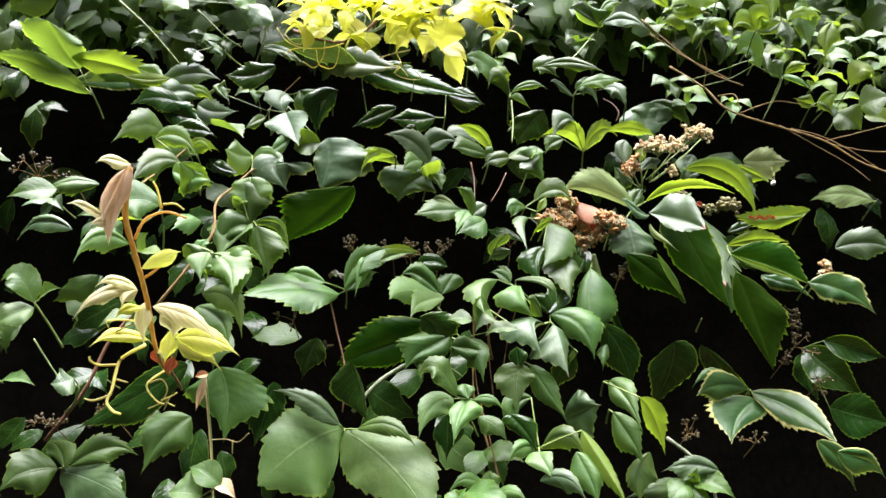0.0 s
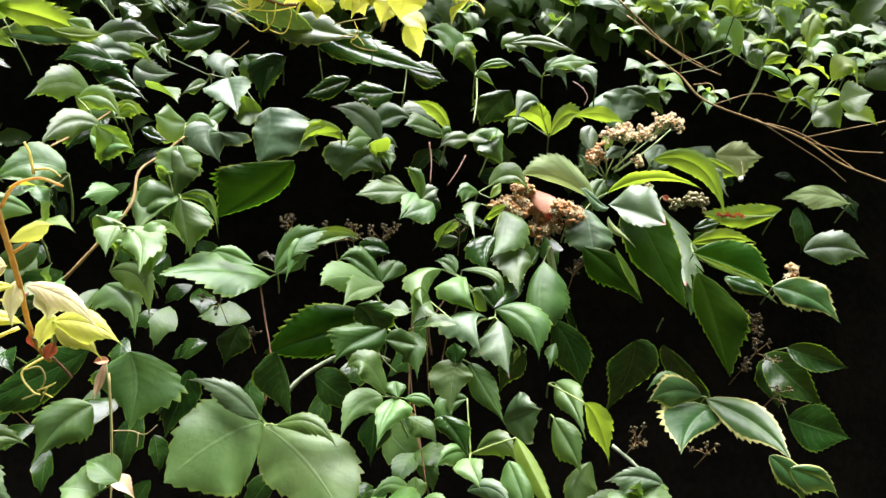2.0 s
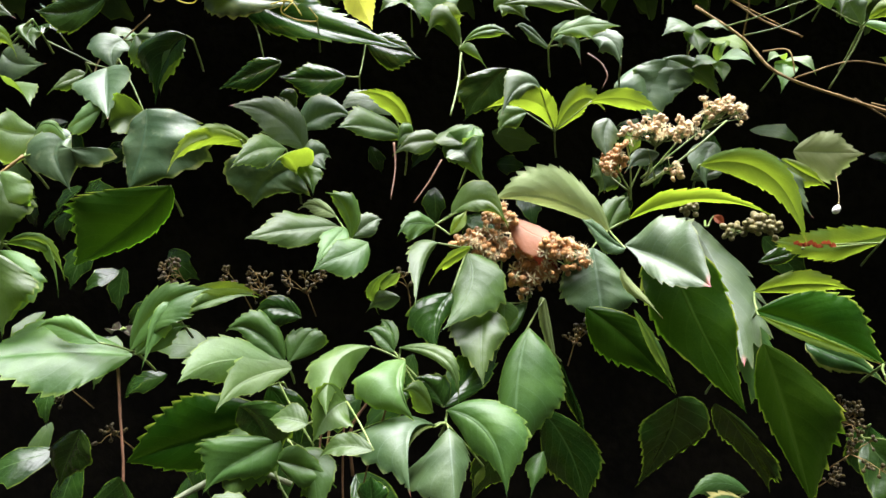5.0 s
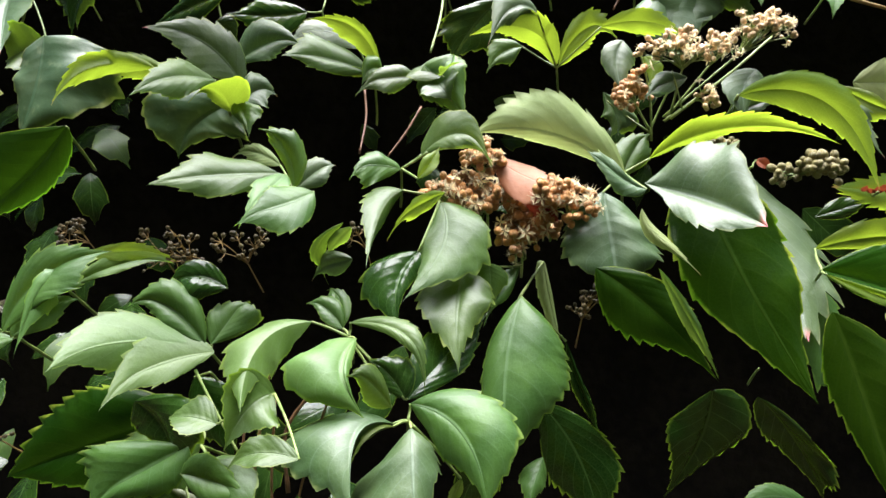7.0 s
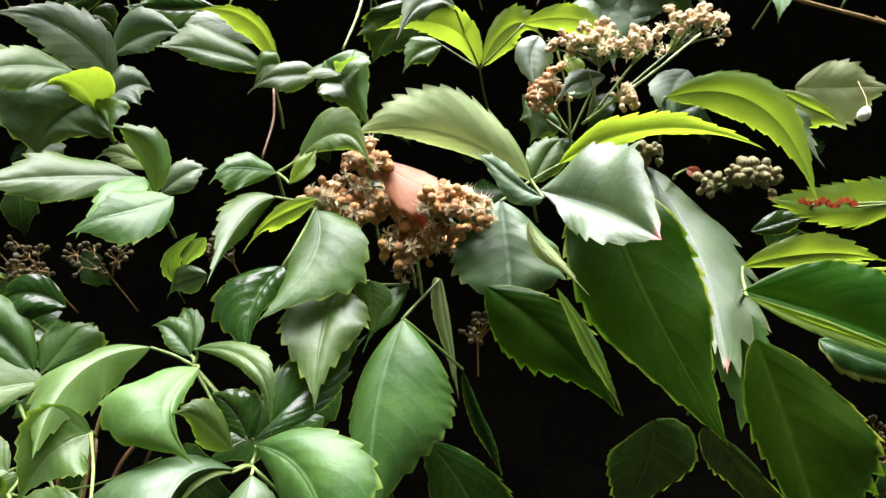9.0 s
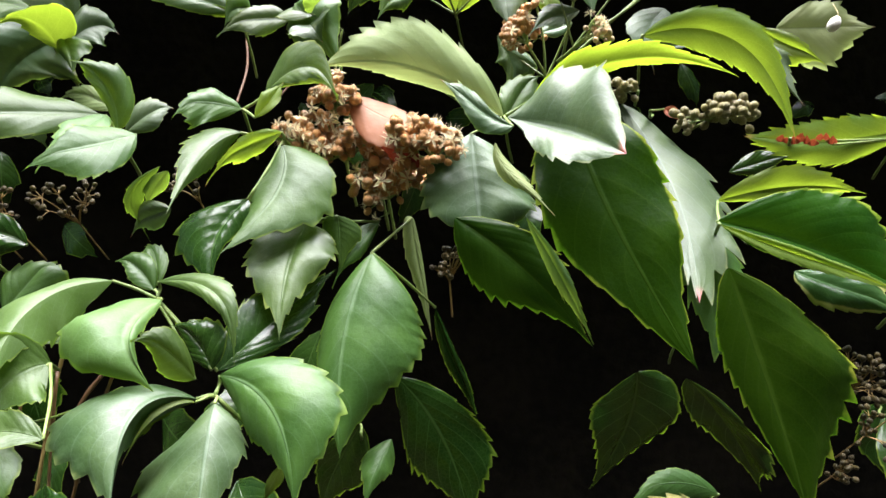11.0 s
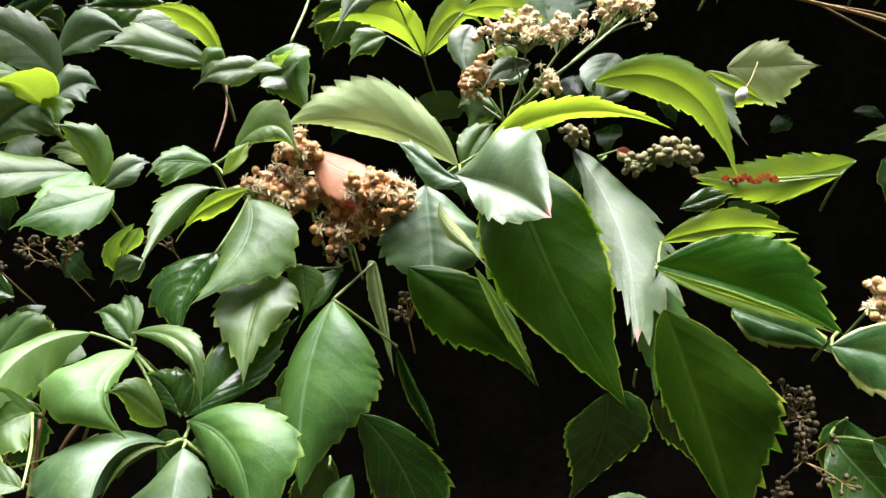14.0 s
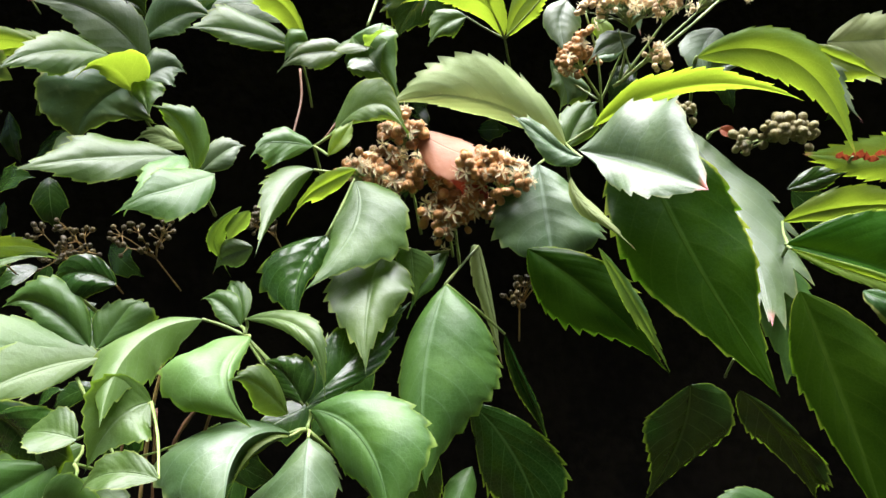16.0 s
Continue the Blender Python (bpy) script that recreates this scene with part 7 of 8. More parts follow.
leaflet(leaf, (-0.1331, 0.8174, 1.8117), (-0.1622, 0.8183, 1.8374), 0.0398, (0.34, -0.84, 0.42), (0.0011, -0.0026, 0.0013), "yy", 22)
leaflet(leaf, (-0.0960, 0.8096, 1.7801), (-0.1273, 0.8173, 1.7647), 0.0432, (-0.44, -0.73, 0.53), (-0.0013, -0.0021, 0.0015), "yy", 22)
leaflet(leaf, (-0.0955, 0.8057, 1.7730), (-0.0987, 0.8027, 1.7436), 0.0391, (0.07, -0.99, 0.10), (0.0002, -0.0024, 0.0002), "yy", 22)
leaflet(leaf, (-0.0682, 0.8203, 1.7911), (-0.0453, 0.8260, 1.7580), 0.0452, (0.38, -0.92, 0.11), (0.0012, -0.0030, 0.0003), "yy", 22)
leaflet(leaf, (-0.0609, 0.8200, 1.7764), (-0.0278, 0.8054, 1.7872), 0.0360, (-0.48, -0.63, 0.62), (-0.0014, -0.0019, 0.0019), "yy", 22)
leaflet(leaf, (-0.0979, 0.8257, 1.8185), (-0.1208, 0.8221, 1.8048), 0.0401, (-0.19, -0.83, 0.53), (-0.0004, -0.0018, 0.0011), "yy", 22)
leaflet(leaf, (-0.0461, 0.8142, 1.8105), (-0.0684, 0.8222, 1.8390), 0.0398, (0.26, -0.86, 0.44), (0.0008, -0.0025, 0.0013), "yy", 22)
leaflet(leaf, (-0.1486, 0.8232, 1.8067), (-0.1638, 0.8266, 1.7860), 0.0365, (-0.08, -0.99, -0.10), (-0.0002, -0.0021, -0.0002), "yy", 22)
leaf = stalked_leaf((-0.0100, 0.8068, 1.7720), (-0.0015, 0.8226, 1.8133), "young")
leaflet(leaf, (-0.0308, 0.7920, 1.7670), (-0.0595, 0.8010, 1.7452), 0.0317, (-0.54, -0.74, 0.41), (-0.0016, -0.0022, 0.0012), "yy", 22)
leaflet(leaf, (-0.0100, 0.8068, 1.7720), (-0.0259, 0.8128, 1.7452), 0.0358, (-0.34, -0.94, -0.01), (-0.0009, -0.0024, -0.0000), "yy", 22)
leaflet(leaf, (0.0112, 0.7915, 1.7809), (0.0687, 0.7610, 1.7458), 0.0481, (-0.06, -0.80, 0.60), (-0.0015, 0.0000, 0.0156), "yy", 22)
leaflet(leaf, (0.0077, 0.7923, 1.7881), (-0.0028, 0.8020, 1.7477), 0.0529, (-0.17, -0.97, -0.19), (-0.0006, -0.0033, -0.0006), "yy", 22)
leaflet(leaf, (0.0041, 0.7813, 1.7911), (0.0482, 0.7680, 1.7827), 0.0377, (-0.09, -0.72, 0.68), (-0.0003, -0.0027, 0.0026), "yy", 22)
leaflet(leaf, (-0.0029, 0.8066, 1.7541), (0.0314, 0.8056, 1.7345), 0.0342, (0.29, -0.78, 0.55), (0.0009, -0.0025, 0.0017), "yy", 22)
leaflet(leaf, (0.0043, 0.8087, 1.7476), (0.0234, 0.8249, 1.7110), 0.0275, (0.31, -0.92, -0.25), (0.0011, -0.0033, -0.0009), "yy", 22)
leaflet(leaf, (-0.0167, 0.7860, 1.8102), (0.0111, 0.7862, 1.7984), 0.0383, (0.25, -0.77, 0.58), (0.0006, -0.0019, 0.0014), "yy", 22)
leaflet(leaf, (-0.0307, 0.7890, 1.8009), (-0.0592, 0.7962, 1.7966), 0.0351, (-0.28, -0.70, 0.66), (-0.0007, -0.0017, 0.0016), "yy", 22)
leaf = stalked_leaf((0.2989, 0.7572, 1.5514), (0.3106, 0.8006, 1.5544), "dried")
leaflet(leaf, (0.3176, 0.8023, 1.5584), (0.3285, 0.8024, 1.5503), 0.0085, (-0.55, -0.65, 0.52), (-0.0010, -0.0012, 0.0010), "rd", 50)
leaf = stalked_leaf((-0.1065, 0.6511, 1.4745), (-0.1183, 0.6944, 1.4721), "dried")
leaflet(leaf, (-0.1065, 0.6511, 1.4745), (-0.1165, 0.6580, 1.4686), 0.0123, (-0.58, -0.15, 0.80), (-0.0006, -0.0002, 0.0009), "dk", 60)
leaflet(leaf, (-0.1108, 0.6612, 1.4739), (-0.1021, 0.6587, 1.4666), 0.0093, (0.42, -0.58, 0.70), (0.0004, -0.0005, 0.0006), "dk", 60)
leaf = stalked_leaf((-0.2039, 0.5485, 1.3914), (-0.2248, 0.5872, 1.3819), "dried")
leaflet(leaf, (-0.2039, 0.5485, 1.3914), (-0.2149, 0.5540, 1.3592), 0.0077, (0.26, -0.93, -0.25), (0.0007, -0.0026, -0.0007), "br", 55)
leaflet(leaf, (-0.2011, 0.5471, 1.3927), (-0.2116, 0.5433, 1.3913), 0.0084, (0.24, -0.84, 0.49), (0.0002, -0.0008, 0.0004), "od", 50)
leaflet(leaf, (-0.1986, 0.5539, 1.2985), (-0.1739, 0.5412, 1.2856), 0.0154, (0.15, -0.55, 0.82), (0.0004, -0.0013, 0.0020), "br", 40)
leaf = stalked_leaf((0.3716, 0.7587, 1.5370), (0.3910, 0.7993, 1.5382), "dried")
berry_cluster((0.1369, 0.7207, 1.5509), (0.1369, 0.7557, 1.5209), 0.0142, 0.0170, 80, "tan")
berry_cluster((0.1250, 0.7171, 1.5351), (0.1250, 0.7521, 1.5051), 0.0169, 0.0113, 65, "tan")
berry_cluster((0.1418, 0.7194, 1.5298), (0.1418, 0.7544, 1.4998), 0.0198, 0.0141, 102, "tan")
berry_cluster((0.1628, 0.7249, 1.5116), (0.1628, 0.7599, 1.4816), 0.0230, 0.0172, 116, "tan")
berry_cluster((0.1876, 0.7100, 1.5284), (0.1876, 0.7450, 1.4984), 0.0149, 0.0149, 87, "tan")
berry_cluster((0.1792, 0.7101, 1.5358), (0.1792, 0.7451, 1.5058), 0.0122, 0.0109, 58, "tan")
berry_cluster((0.1591, 0.7235, 1.5165), (0.1591, 0.7585, 1.4865), 0.0129, 0.0129, 65, "tan")
berry_cluster((0.2604, 0.7645, 1.6223), (0.2543, 0.7770, 1.5826), 0.0279, 0.0118, 153, "cream")
berry_cluster((0.2894, 0.7856, 1.6294), (0.2569, 0.7958, 1.5854), 0.0130, 0.0098, 29, "cream")
berry_cluster((0.3235, 0.8108, 1.6447), (0.2599, 0.8179, 1.5887), 0.0224, 0.0145, 108, "cream")
berry_cluster((0.2305, 0.7870, 1.6004), (0.2478, 0.8023, 1.5778), 0.0126, 0.0150, 80, "tan")
berry_cluster((0.2692, 0.7578, 1.5950), (0.2534, 0.7709, 1.5817), 0.0116, 0.0067, 25, "cream")
berry_cluster((0.3386, 0.7714, 1.5511), (0.3243, 0.7849, 1.5422), 0.0251, 0.0138, 90, "olive")
berry_cluster((0.2962, 0.7721, 1.5666), (0.2971, 0.7868, 1.5583), 0.0158, 0.0057, 20, "olive")
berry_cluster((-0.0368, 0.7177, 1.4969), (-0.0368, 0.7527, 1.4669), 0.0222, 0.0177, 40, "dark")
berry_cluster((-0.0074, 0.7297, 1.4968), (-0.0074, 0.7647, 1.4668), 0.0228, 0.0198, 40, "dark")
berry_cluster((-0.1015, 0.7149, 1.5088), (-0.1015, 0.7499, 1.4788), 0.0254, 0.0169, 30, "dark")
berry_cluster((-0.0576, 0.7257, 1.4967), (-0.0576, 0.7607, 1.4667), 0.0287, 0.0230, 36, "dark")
berry_cluster((0.4296, 0.7205, 1.4753), (0.4296, 0.7555, 1.4453), 0.0183, 0.0148, 36, "tan")
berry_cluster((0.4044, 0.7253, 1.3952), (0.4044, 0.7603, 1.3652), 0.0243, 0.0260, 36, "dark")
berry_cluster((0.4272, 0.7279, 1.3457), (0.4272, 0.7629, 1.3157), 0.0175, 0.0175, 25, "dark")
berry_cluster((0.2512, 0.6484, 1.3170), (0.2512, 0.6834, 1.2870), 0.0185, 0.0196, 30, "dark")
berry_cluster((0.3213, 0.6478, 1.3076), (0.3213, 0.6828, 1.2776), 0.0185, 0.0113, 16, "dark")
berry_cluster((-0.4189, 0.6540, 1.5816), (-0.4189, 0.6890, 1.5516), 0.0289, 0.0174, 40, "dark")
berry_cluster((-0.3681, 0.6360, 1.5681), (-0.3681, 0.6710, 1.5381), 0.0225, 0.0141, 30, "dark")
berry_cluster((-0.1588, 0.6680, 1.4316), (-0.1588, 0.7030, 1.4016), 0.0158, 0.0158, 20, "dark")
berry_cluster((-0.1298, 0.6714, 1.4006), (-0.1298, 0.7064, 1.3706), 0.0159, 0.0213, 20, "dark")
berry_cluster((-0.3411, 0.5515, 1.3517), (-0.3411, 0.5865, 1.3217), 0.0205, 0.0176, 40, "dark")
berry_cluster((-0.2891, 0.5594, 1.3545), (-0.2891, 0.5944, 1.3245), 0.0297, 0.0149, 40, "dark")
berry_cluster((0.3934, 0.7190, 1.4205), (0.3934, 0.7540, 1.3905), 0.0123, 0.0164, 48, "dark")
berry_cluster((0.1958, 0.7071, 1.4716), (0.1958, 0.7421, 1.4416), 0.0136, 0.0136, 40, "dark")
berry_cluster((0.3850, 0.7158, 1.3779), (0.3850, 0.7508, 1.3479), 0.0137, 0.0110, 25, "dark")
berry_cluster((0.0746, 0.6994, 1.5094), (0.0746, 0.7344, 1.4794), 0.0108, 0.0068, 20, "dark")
vine_stem([(0.3320, 0.9358, 1.7675), (0.3725, 0.9131, 1.7311), (0.3958, 0.8840, 1.6924), (0.4567, 0.8659, 1.6655), (0.5115, 0.8551, 1.6445), (0.5545, 0.8401, 1.6122), (0.6113, 0.8264, 1.5885)], 0.0015, "bark")
vine_stem([(0.2963, 0.9541, 1.8428), (0.3458, 0.9394, 1.7918), (0.3863, 0.9171, 1.7524), (0.4225, 0.8992, 1.7300)], 0.0012, "bark")
vine_stem([(-0.2697, 0.6029, 1.4474), (-0.2473, 0.6164, 1.4810), (-0.2308, 0.6396, 1.5162), (-0.2364, 0.6652, 1.5480), (-0.2258, 0.6867, 1.5665), (-0.2080, 0.7009, 1.5881)], 0.0015, "bark")
vine_stem([(0.0562, 0.5968, 1.2601), (0.0408, 0.6163, 1.3200), (0.0309, 0.6392, 1.3528), (0.0319, 0.6599, 1.4211), (0.0353, 0.6704, 1.4517)], 0.0010, "bark")
vine_stem([(0.0379, 0.8680, 1.6178), (0.0416, 0.8567, 1.5933), (0.0414, 0.8348, 1.5640)], 0.0010, "red")
vine_stem([(0.0849, 0.8593, 1.6021), (0.0748, 0.8475, 1.5811), (0.0627, 0.8357, 1.5616)], 0.0009, "red")
vine_stem([(-0.1184, 0.6670, 1.4496), (-0.1098, 0.6549, 1.4199), (-0.0972, 0.6366, 1.3776), (-0.0982, 0.6232, 1.3406)], 0.0010, "red")
vine_stem([(-0.0878, 0.6208, 1.3418), (-0.0607, 0.6262, 1.3717), (-0.0184, 0.6360, 1.3918), (0.0117, 0.6418, 1.3819)], 0.0022, "grey")
vine_stem([(0.0501, 0.6460, 1.3877), (0.0467, 0.6524, 1.4144), (0.0566, 0.6601, 1.4326), (0.0677, 0.6651, 1.4494)], 0.0011, "red")
vine_stem([(-0.3398, 0.5455, 1.3364), (-0.3078, 0.5487, 1.3791), (-0.2956, 0.5624, 1.4159), (-0.2834, 0.5781, 1.4391)], 0.0017, "red")
vine_stem([(-0.2105, 0.5667, 1.3782), (-0.2060, 0.5648, 1.3342), (-0.2005, 0.5561, 1.2886), (-0.1966, 0.5469, 1.2708)], 0.0011, "straw")
vine_stem([(-0.2135, 0.5808, 1.3263), (-0.1976, 0.5810, 1.3270), (-0.1862, 0.5811, 1.3244), (-0.1766, 0.5818, 1.3325)], 0.0005, "straw")
vine_stem([(-0.1909, 0.5794, 1.3265), (-0.1907, 0.5776, 1.3147)], 0.0005, "straw")
vine_stem([(0.2211, 0.6323, 1.3135), (0.2429, 0.6188, 1.2970), (0.2542, 0.6056, 1.2784), (0.2588, 0.6003, 1.2543)], 0.0019, "grey")
vine_stem([(0.2466, 0.7904, 1.5696), (0.2436, 0.7859, 1.5986), (0.2361, 0.7834, 1.6257)], 0.0008, "stalk")
vine_stem([(0.2511, 0.7772, 1.5810), (0.2673, 0.7721, 1.5930), (0.2914, 0.7779, 1.6116), (0.3198, 0.7925, 1.6361)], 0.0010, "stalk")
vine_stem([(0.2583, 0.7632, 1.5868), (0.2515, 0.7634, 1.6098)], 0.0006, "stalk")
vine_stem([(0.1310, 0.7174, 1.5126), (0.1222, 0.7171, 1.5280), (0.1123, 0.7163, 1.5348)], 0.0007, "stalk")
vine_stem([(-0.1943, 0.8316, 1.7840), (-0.1417, 0.8253, 1.7673), (-0.1043, 0.8184, 1.7759), (-0.0679, 0.8167, 1.8115), (-0.0608, 0.8186, 1.8339)], 0.0022, "red")
vine_stem([(-0.0247, 0.8224, 1.7409), (-0.0116, 0.8172, 1.7827), (0.0007, 0.8127, 1.8243)], 0.0018, "straw")
vine_stem([(-0.2155, 0.8284, 1.7866), (-0.2010, 0.8289, 1.7684), (-0.1756, 0.8304, 1.7616), (-0.1650, 0.8327, 1.7807), (-0.1690, 0.8342, 1.7960)], 0.0007, "yel")
vine_stem([(-0.1642, 0.8285, 1.7573), (-0.1616, 0.8338, 1.7405), (-0.1436, 0.8366, 1.7376), (-0.1358, 0.8341, 1.7591), (-0.1390, 0.8310, 1.7691)], 0.0007, "yel")
vine_stem([(-0.0544, 0.8312, 1.7434), (-0.0620, 0.8335, 1.7294), (-0.0473, 0.8349, 1.7224), (-0.0288, 0.8337, 1.7220), (-0.0361, 0.8318, 1.7326)], 0.0007, "yel")
vine_stem([(0.2157, 0.8582, 1.7020), (0.2261, 0.8489, 1.6923), (0.2314, 0.8408, 1.6793), (0.2270, 0.8384, 1.6677)], 0.0007, "red")
vine_stem([(0.3724, 0.9129, 1.7310), (0.3699, 0.8971, 1.7627), (0.3559, 0.8821, 1.7880)], 0.0008, "bark")
vine_stem([(0.3511, 0.9315, 1.7440), (0.3775, 0.8962, 1.7466), (0.4150, 0.8591, 1.7554)], 0.0008, "stalk")
vine_stem([(0.4439, 0.8863, 1.6796), (0.4632, 0.8858, 1.7163), (0.4715, 0.8866, 1.7377)], 0.0008, "stalk")
vine_stem([(0.4099, 0.8808, 1.6878), (0.4600, 0.8872, 1.7049), (0.5028, 0.8935, 1.7024)], 0.0008, "bark")
vine_stem([(0.5243, 0.8766, 1.6481), (0.5700, 0.8752, 1.6595), (0.6306, 0.8734, 1.6747)], 0.0008, "bark")
vine_stem([(0.3468, 0.9423, 1.7693), (0.3362, 0.9246, 1.8117), (0.3270, 0.9104, 1.8472)], 0.0008, "stalk")
vine_stem([(0.3031, 0.9359, 1.8155), (0.3482, 0.9236, 1.7787), (0.4078, 0.9108, 1.7426)], 0.0008, "bark")
vine_stem([(-0.0060, 0.6664, 1.4405), (0.0085, 0.6601, 1.4199), (0.0227, 0.6522, 1.4036)], 0.0008, "stalk")
vine_stem([(-0.0036, 0.6467, 1.3945), (0.0072, 0.6342, 1.3834), (0.0194, 0.6222, 1.3757)], 0.0007, "stalk")
vine_stem([(0.0309, 0.6529, 1.4582), (0.0305, 0.6398, 1.4138), (0.0326, 0.6172, 1.3687), (0.0422, 0.5899, 1.3292), (0.0505, 0.5687, 1.2915)], 0.0007, "red")
vine_stem([(0.0742, 0.6397, 1.4438), (0.0635, 0.6320, 1.4067), (0.0584, 0.6250, 1.3780)], 0.0007, "red")
vine_stem([(0.0280, 0.6418, 1.4124), (0.0504, 0.6394, 1.4189), (0.0749, 0.6386, 1.4304)], 0.0005, "stalk")
vine_stem([(0.0445, 0.6446, 1.4342), (0.0456, 0.6361, 1.3950), (0.0498, 0.6264, 1.3522)], 0.0007, "red")
vine_stem([(-0.3984, 0.7871, 1.8057), (-0.3620, 0.7883, 1.7713), (-0.3228, 0.7897, 1.7257)], 0.0014, "stalk")
vine_stem([(-0.3119, 0.8122, 1.8040), (-0.2793, 0.8221, 1.7728), (-0.2615, 0.8301, 1.7622)], 0.0011, "stalk")
vine_stem([(-0.2540, 0.8344, 1.8182), (-0.2317, 0.8339, 1.7885), (-0.2462, 0.8330, 1.7366)], 0.0011, "stalk")
vine_stem([(0.2370, 1.0070, 1.8395), (0.2116, 0.9798, 1.8061), (0.1853, 0.9521, 1.7772)], 0.0013, "stalk")
vine_stem([(0.0975, 0.9107, 1.7119), (0.0968, 0.8825, 1.6765), (0.0923, 0.8551, 1.6430)], 0.0012, "stalk")
vine_stem([(0.4813, 0.8830, 1.6664), (0.5146, 0.8733, 1.6553), (0.5431, 0.8572, 1.6343), (0.5788, 0.8429, 1.6037)], 0.0008, "bark")
vine_stem([(0.4572, 0.8670, 1.6680), (0.4998, 0.8610, 1.6409), (0.5359, 0.8459, 1.6130), (0.5553, 0.8300, 1.5889)], 0.0008, "bark")
vine_stem([(0.5240, 0.8633, 1.6413), (0.5703, 0.8526, 1.6305), (0.6082, 0.8423, 1.6289)], 0.0008, "bark")
vine_stem([(0.3848, 0.8948, 1.7146), (0.4033, 0.8833, 1.7134), (0.4070, 0.8744, 1.6903)], 0.0008, "bark")
vine_stem([(0.3734, 0.9153, 1.7341), (0.3997, 0.8926, 1.7377), (0.4185, 0.8663, 1.7476), (0.4268, 0.8522, 1.7571)], 0.0008, "stalk")
vine_stem([(-0.2913, 0.6165, 1.5633), (-0.2884, 0.6532, 1.5815), (-0.2844, 0.7080, 1.6121), (-0.2872, 0.7477, 1.6330)], 0.0009, "bark")
vine_stem([(-0.3433, 0.5358, 1.4246), (-0.3283, 0.5308, 1.4065), (-0.3099, 0.5258, 1.3841)], 0.0007, "stalk")
vine_stem([(-0.1267, 0.8141, 1.7619), (-0.1550, 0.8167, 1.7565), (-0.1885, 0.8176, 1.7569), (-0.2026, 0.8162, 1.7486)], 0.0008, "yel")
vine_stem([(-0.1521, 0.8226, 1.7679), (-0.1536, 0.8193, 1.7467), (-0.1646, 0.8149, 1.7313), (-0.1788, 0.8129, 1.7389)], 0.0008, "yel")
vine_stem([(-0.2030, 0.8192, 1.7750), (-0.1903, 0.8189, 1.7636), (-0.1673, 0.8195, 1.7623)], 0.0008, "yel")
vine_stem([(-0.0825, 0.8246, 1.7471), (-0.0615, 0.8278, 1.7540), (-0.0433, 0.8299, 1.7583)], 0.0008, "yel")
vine_stem([(-0.0791, 0.8542, 1.7417), (-0.0599, 0.8509, 1.7437), (-0.0471, 0.8469, 1.7298)], 0.0006, "yel")
vine_stem([(-0.0601, 0.8381, 1.7558), (-0.0554, 0.8464, 1.7438), (-0.0662, 0.8542, 1.7354)], 0.0006, "yel")
vine_stem([(-0.2779, 0.8265, 1.6983), (-0.2504, 0.8187, 1.6868), (-0.2223, 0.8106, 1.6751)], 0.0008, "stalk")
vine_stem([(-0.2165, 0.7961, 1.6540), (-0.2201, 0.8127, 1.6788), (-0.2112, 0.8301, 1.6986), (-0.1876, 0.8395, 1.7263)], 0.0008, "bark")


def scatter(count, x0, x1, z0, z1, near, far, kinds, size, seed):
    """Compound leaves over a stretch of the creeper, each with three or four leaflets fanned from its stalk."""
    rg = random.Random(seed)
    for _ in range(count):
        x, z = rg.uniform(x0, x1), rg.uniform(z0, z1)
        h = Vector((x, surface(x, z) + rg.uniform(near, far), z))
        one = stalked_leaf(h, h + Vector((rg.uniform(-0.01, 0.01), 0.035, -0.025)))
        kind = rg.choice(kinds)
        lean = rg.gauss(0, 0.35)
        spread = rg.uniform(0.8, 1.15)
        for a in (-1.57, -1.57 - spread, -1.57 + spread, 1.2)[: rg.choice((3, 3, 4))]:
            L = rg.uniform(*size) * (1.0 if a < 0 else 0.6)
            d = Vector((math.cos(a + lean), rg.uniform(-0.75, -0.2), math.sin(a + lean) * 0.8 + rg.uniform(0, 0.25))).normalized()
            n = Vector((rg.gauss(0, 0.2), -0.6, rg.uniform(0.5, 1.1)))
            n = (n - d * n.dot(d)).normalized()
            leaflet(one, h, h + d * L, L * rg.uniform(0.5, 0.66), n, n * (L * rg.uniform(0.06, 0.2)), kind, rg.uniform(8, 32))


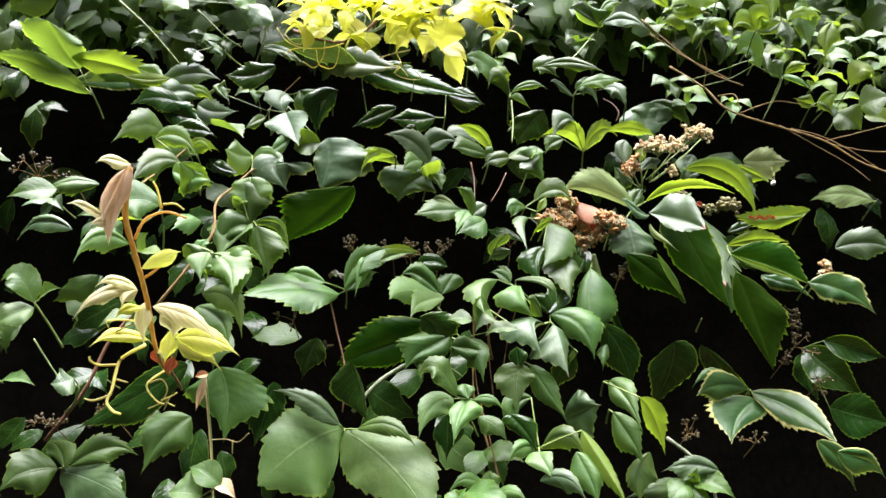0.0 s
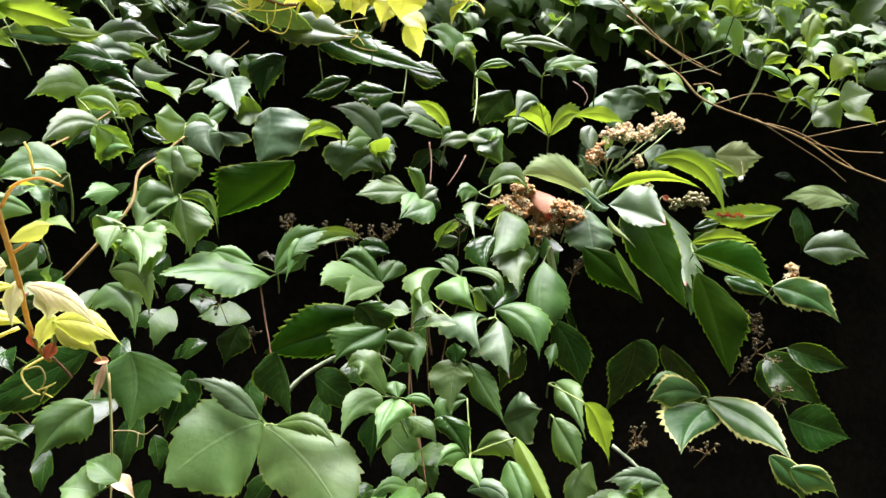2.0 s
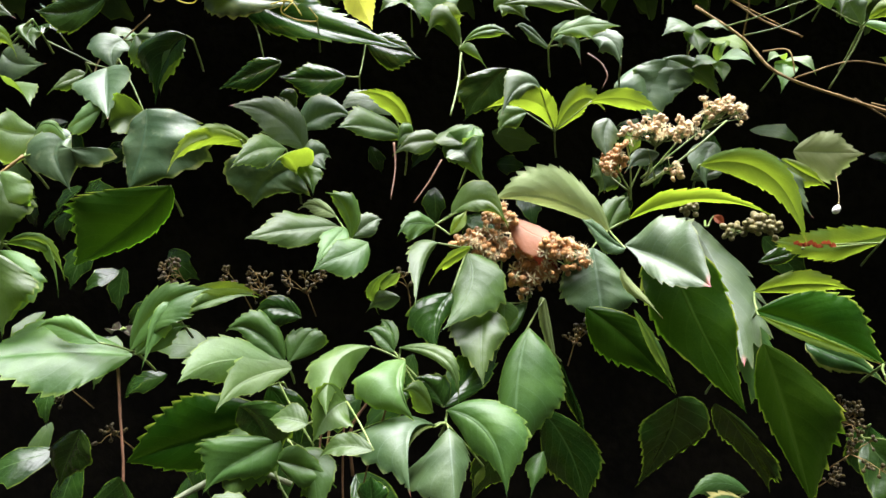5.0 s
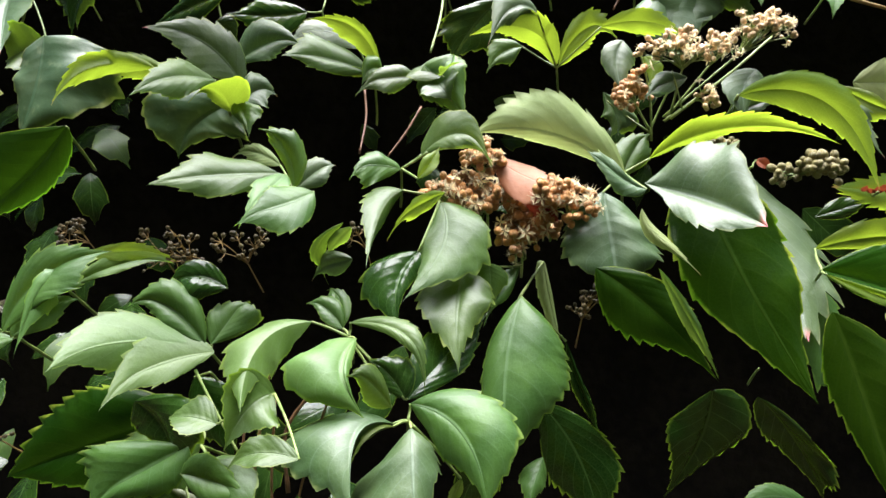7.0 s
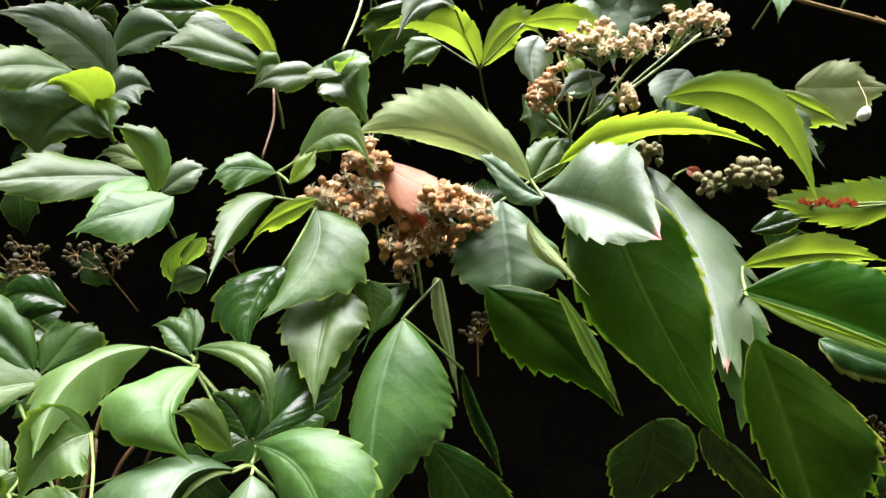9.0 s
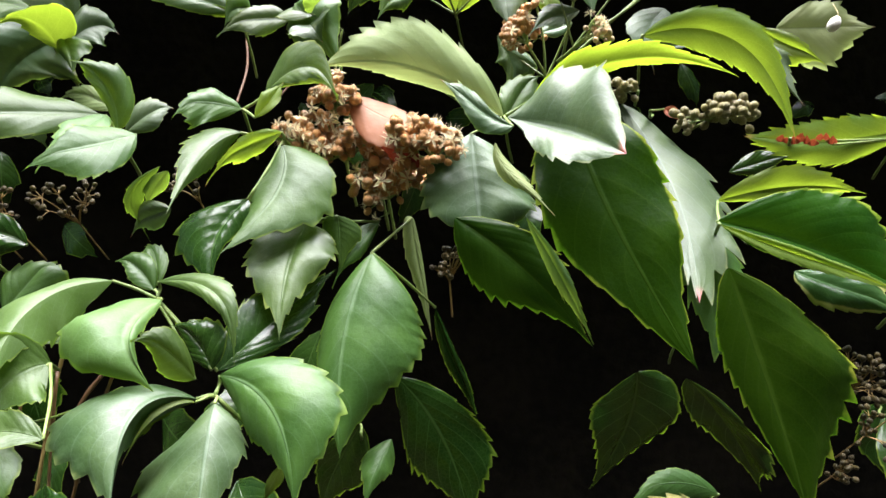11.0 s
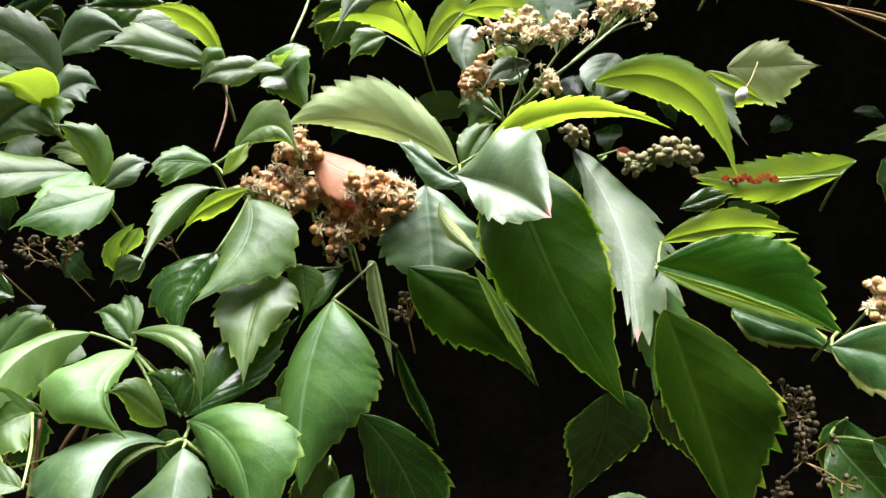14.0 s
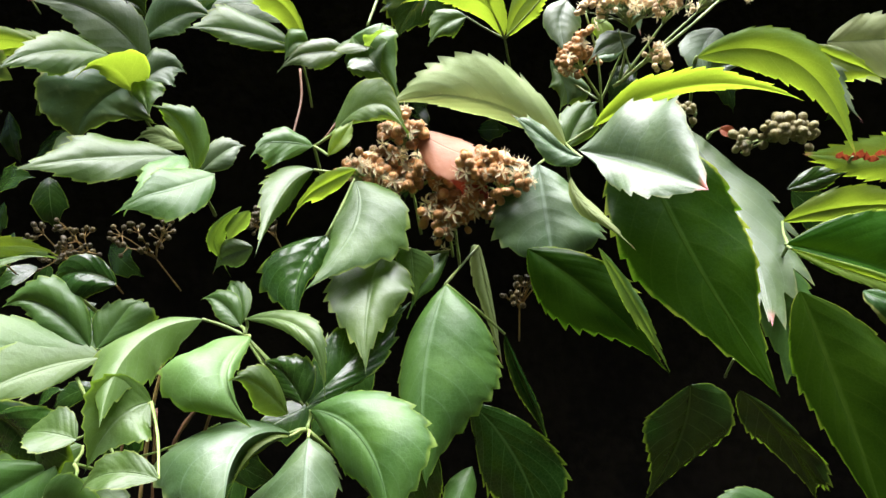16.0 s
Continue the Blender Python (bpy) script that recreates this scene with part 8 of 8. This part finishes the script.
scatter(38, 0.28, 0.80, 1.69, 1.92, -0.03, 0.04, ["y", "l", "y", "l", "g"], (0.030, 0.048), 11)
scatter(8, -0.62, -0.15, 1.74, 1.95, 0.04, 0.12, ["g", "d", "g", "d"], (0.035, 0.05), 12)
scatter(11, -0.12, 0.30, 1.76, 1.95, 0.0, 0.08, ["g", "l", "g", "d"], (0.032, 0.05), 13)
scatter(6, -0.55, -0.30, 1.35, 1.66, 0.0, 0.06, ["g", "d", "b", "l"], (0.035, 0.05), 14)
scatter(14, -0.10, 0.26, 1.20, 1.32, -0.02, 0.06, ["g", "l", "g"], (0.035, 0.05), 15)


def young_spray(count, centre, reach, seed):
    """Lobed yellow young leaves crowded round the red shoots at the top."""
    rg = random.Random(seed)
    for _ in range(count):
        h = Vector([c + rg.uniform(-r, r) for c, r in zip(centre, reach)])
        one = stalked_leaf(h, h + Vector((rg.uniform(-0.01, 0.01), 0.02, 0.012)), "young")
        turn = rg.uniform(-0.7, 0.7)
        for a in (-1.57, -2.6, -0.55, -3.4, 0.3)[: rg.choice((3, 5, 5))]:
            L = rg.uniform(0.024, 0.042)
            d = Vector((math.cos(a + turn), rg.uniform(-0.6, 0.0), math.sin(a + turn) * 0.75 - 0.1)).normalized()
            n = Vector((rg.gauss(0, 0.2), rg.uniform(-0.5, 0.3), 1.0))
            n = (n - d * n.dot(d)).normalized()
            leaflet(one, h, h + d * L, L * rg.uniform(0.5, 0.62), n, n * (L * rg.uniform(0.04, 0.14)), "yy", rg.uniform(5, 25))


young_spray(11, (-0.115, 0.79, 1.795), (0.085, 0.03, 0.03), 21)
young_spray(9, (0.02, 0.77, 1.79), (0.06, 0.03, 0.035), 22)

# ---- small things ----
bm = bmesh.new()
bmesh.ops.create_icosphere(bm, subdivisions=2, radius=0.0024)
for v in bm.verts:
    v.co.z *= 1.5 if v.co.z > 0 else 1.0
    v.co.x *= 0.9
me = bpy.data.meshes.new("fallen_petal")
bm.to_mesh(me)
bm.free()
me.materials.append(plain_material("petal_white", (0.70, 0.66, 0.55), (0.82, 0.80, 0.72), 0.5, 600))
me.polygons.foreach_set("use_smooth", [True] * len(me.polygons))
petal = tagged(new("fallen_petal", me), "small white petal caught on a fine thread by leaves", "petal")
petal.matrix_basis = pose(0.337, 0.652, 1.567, 0, 25, 0)
vs, fs = tube([(0, 0, 0.003), (0.006, 0.02, 0.014), (0.016, 0.06, 0.035)], 0.00012, 4, 1.0, 3)
part("thread", mesh_of("thread", vs, fs, STEM["straw"]), petal)
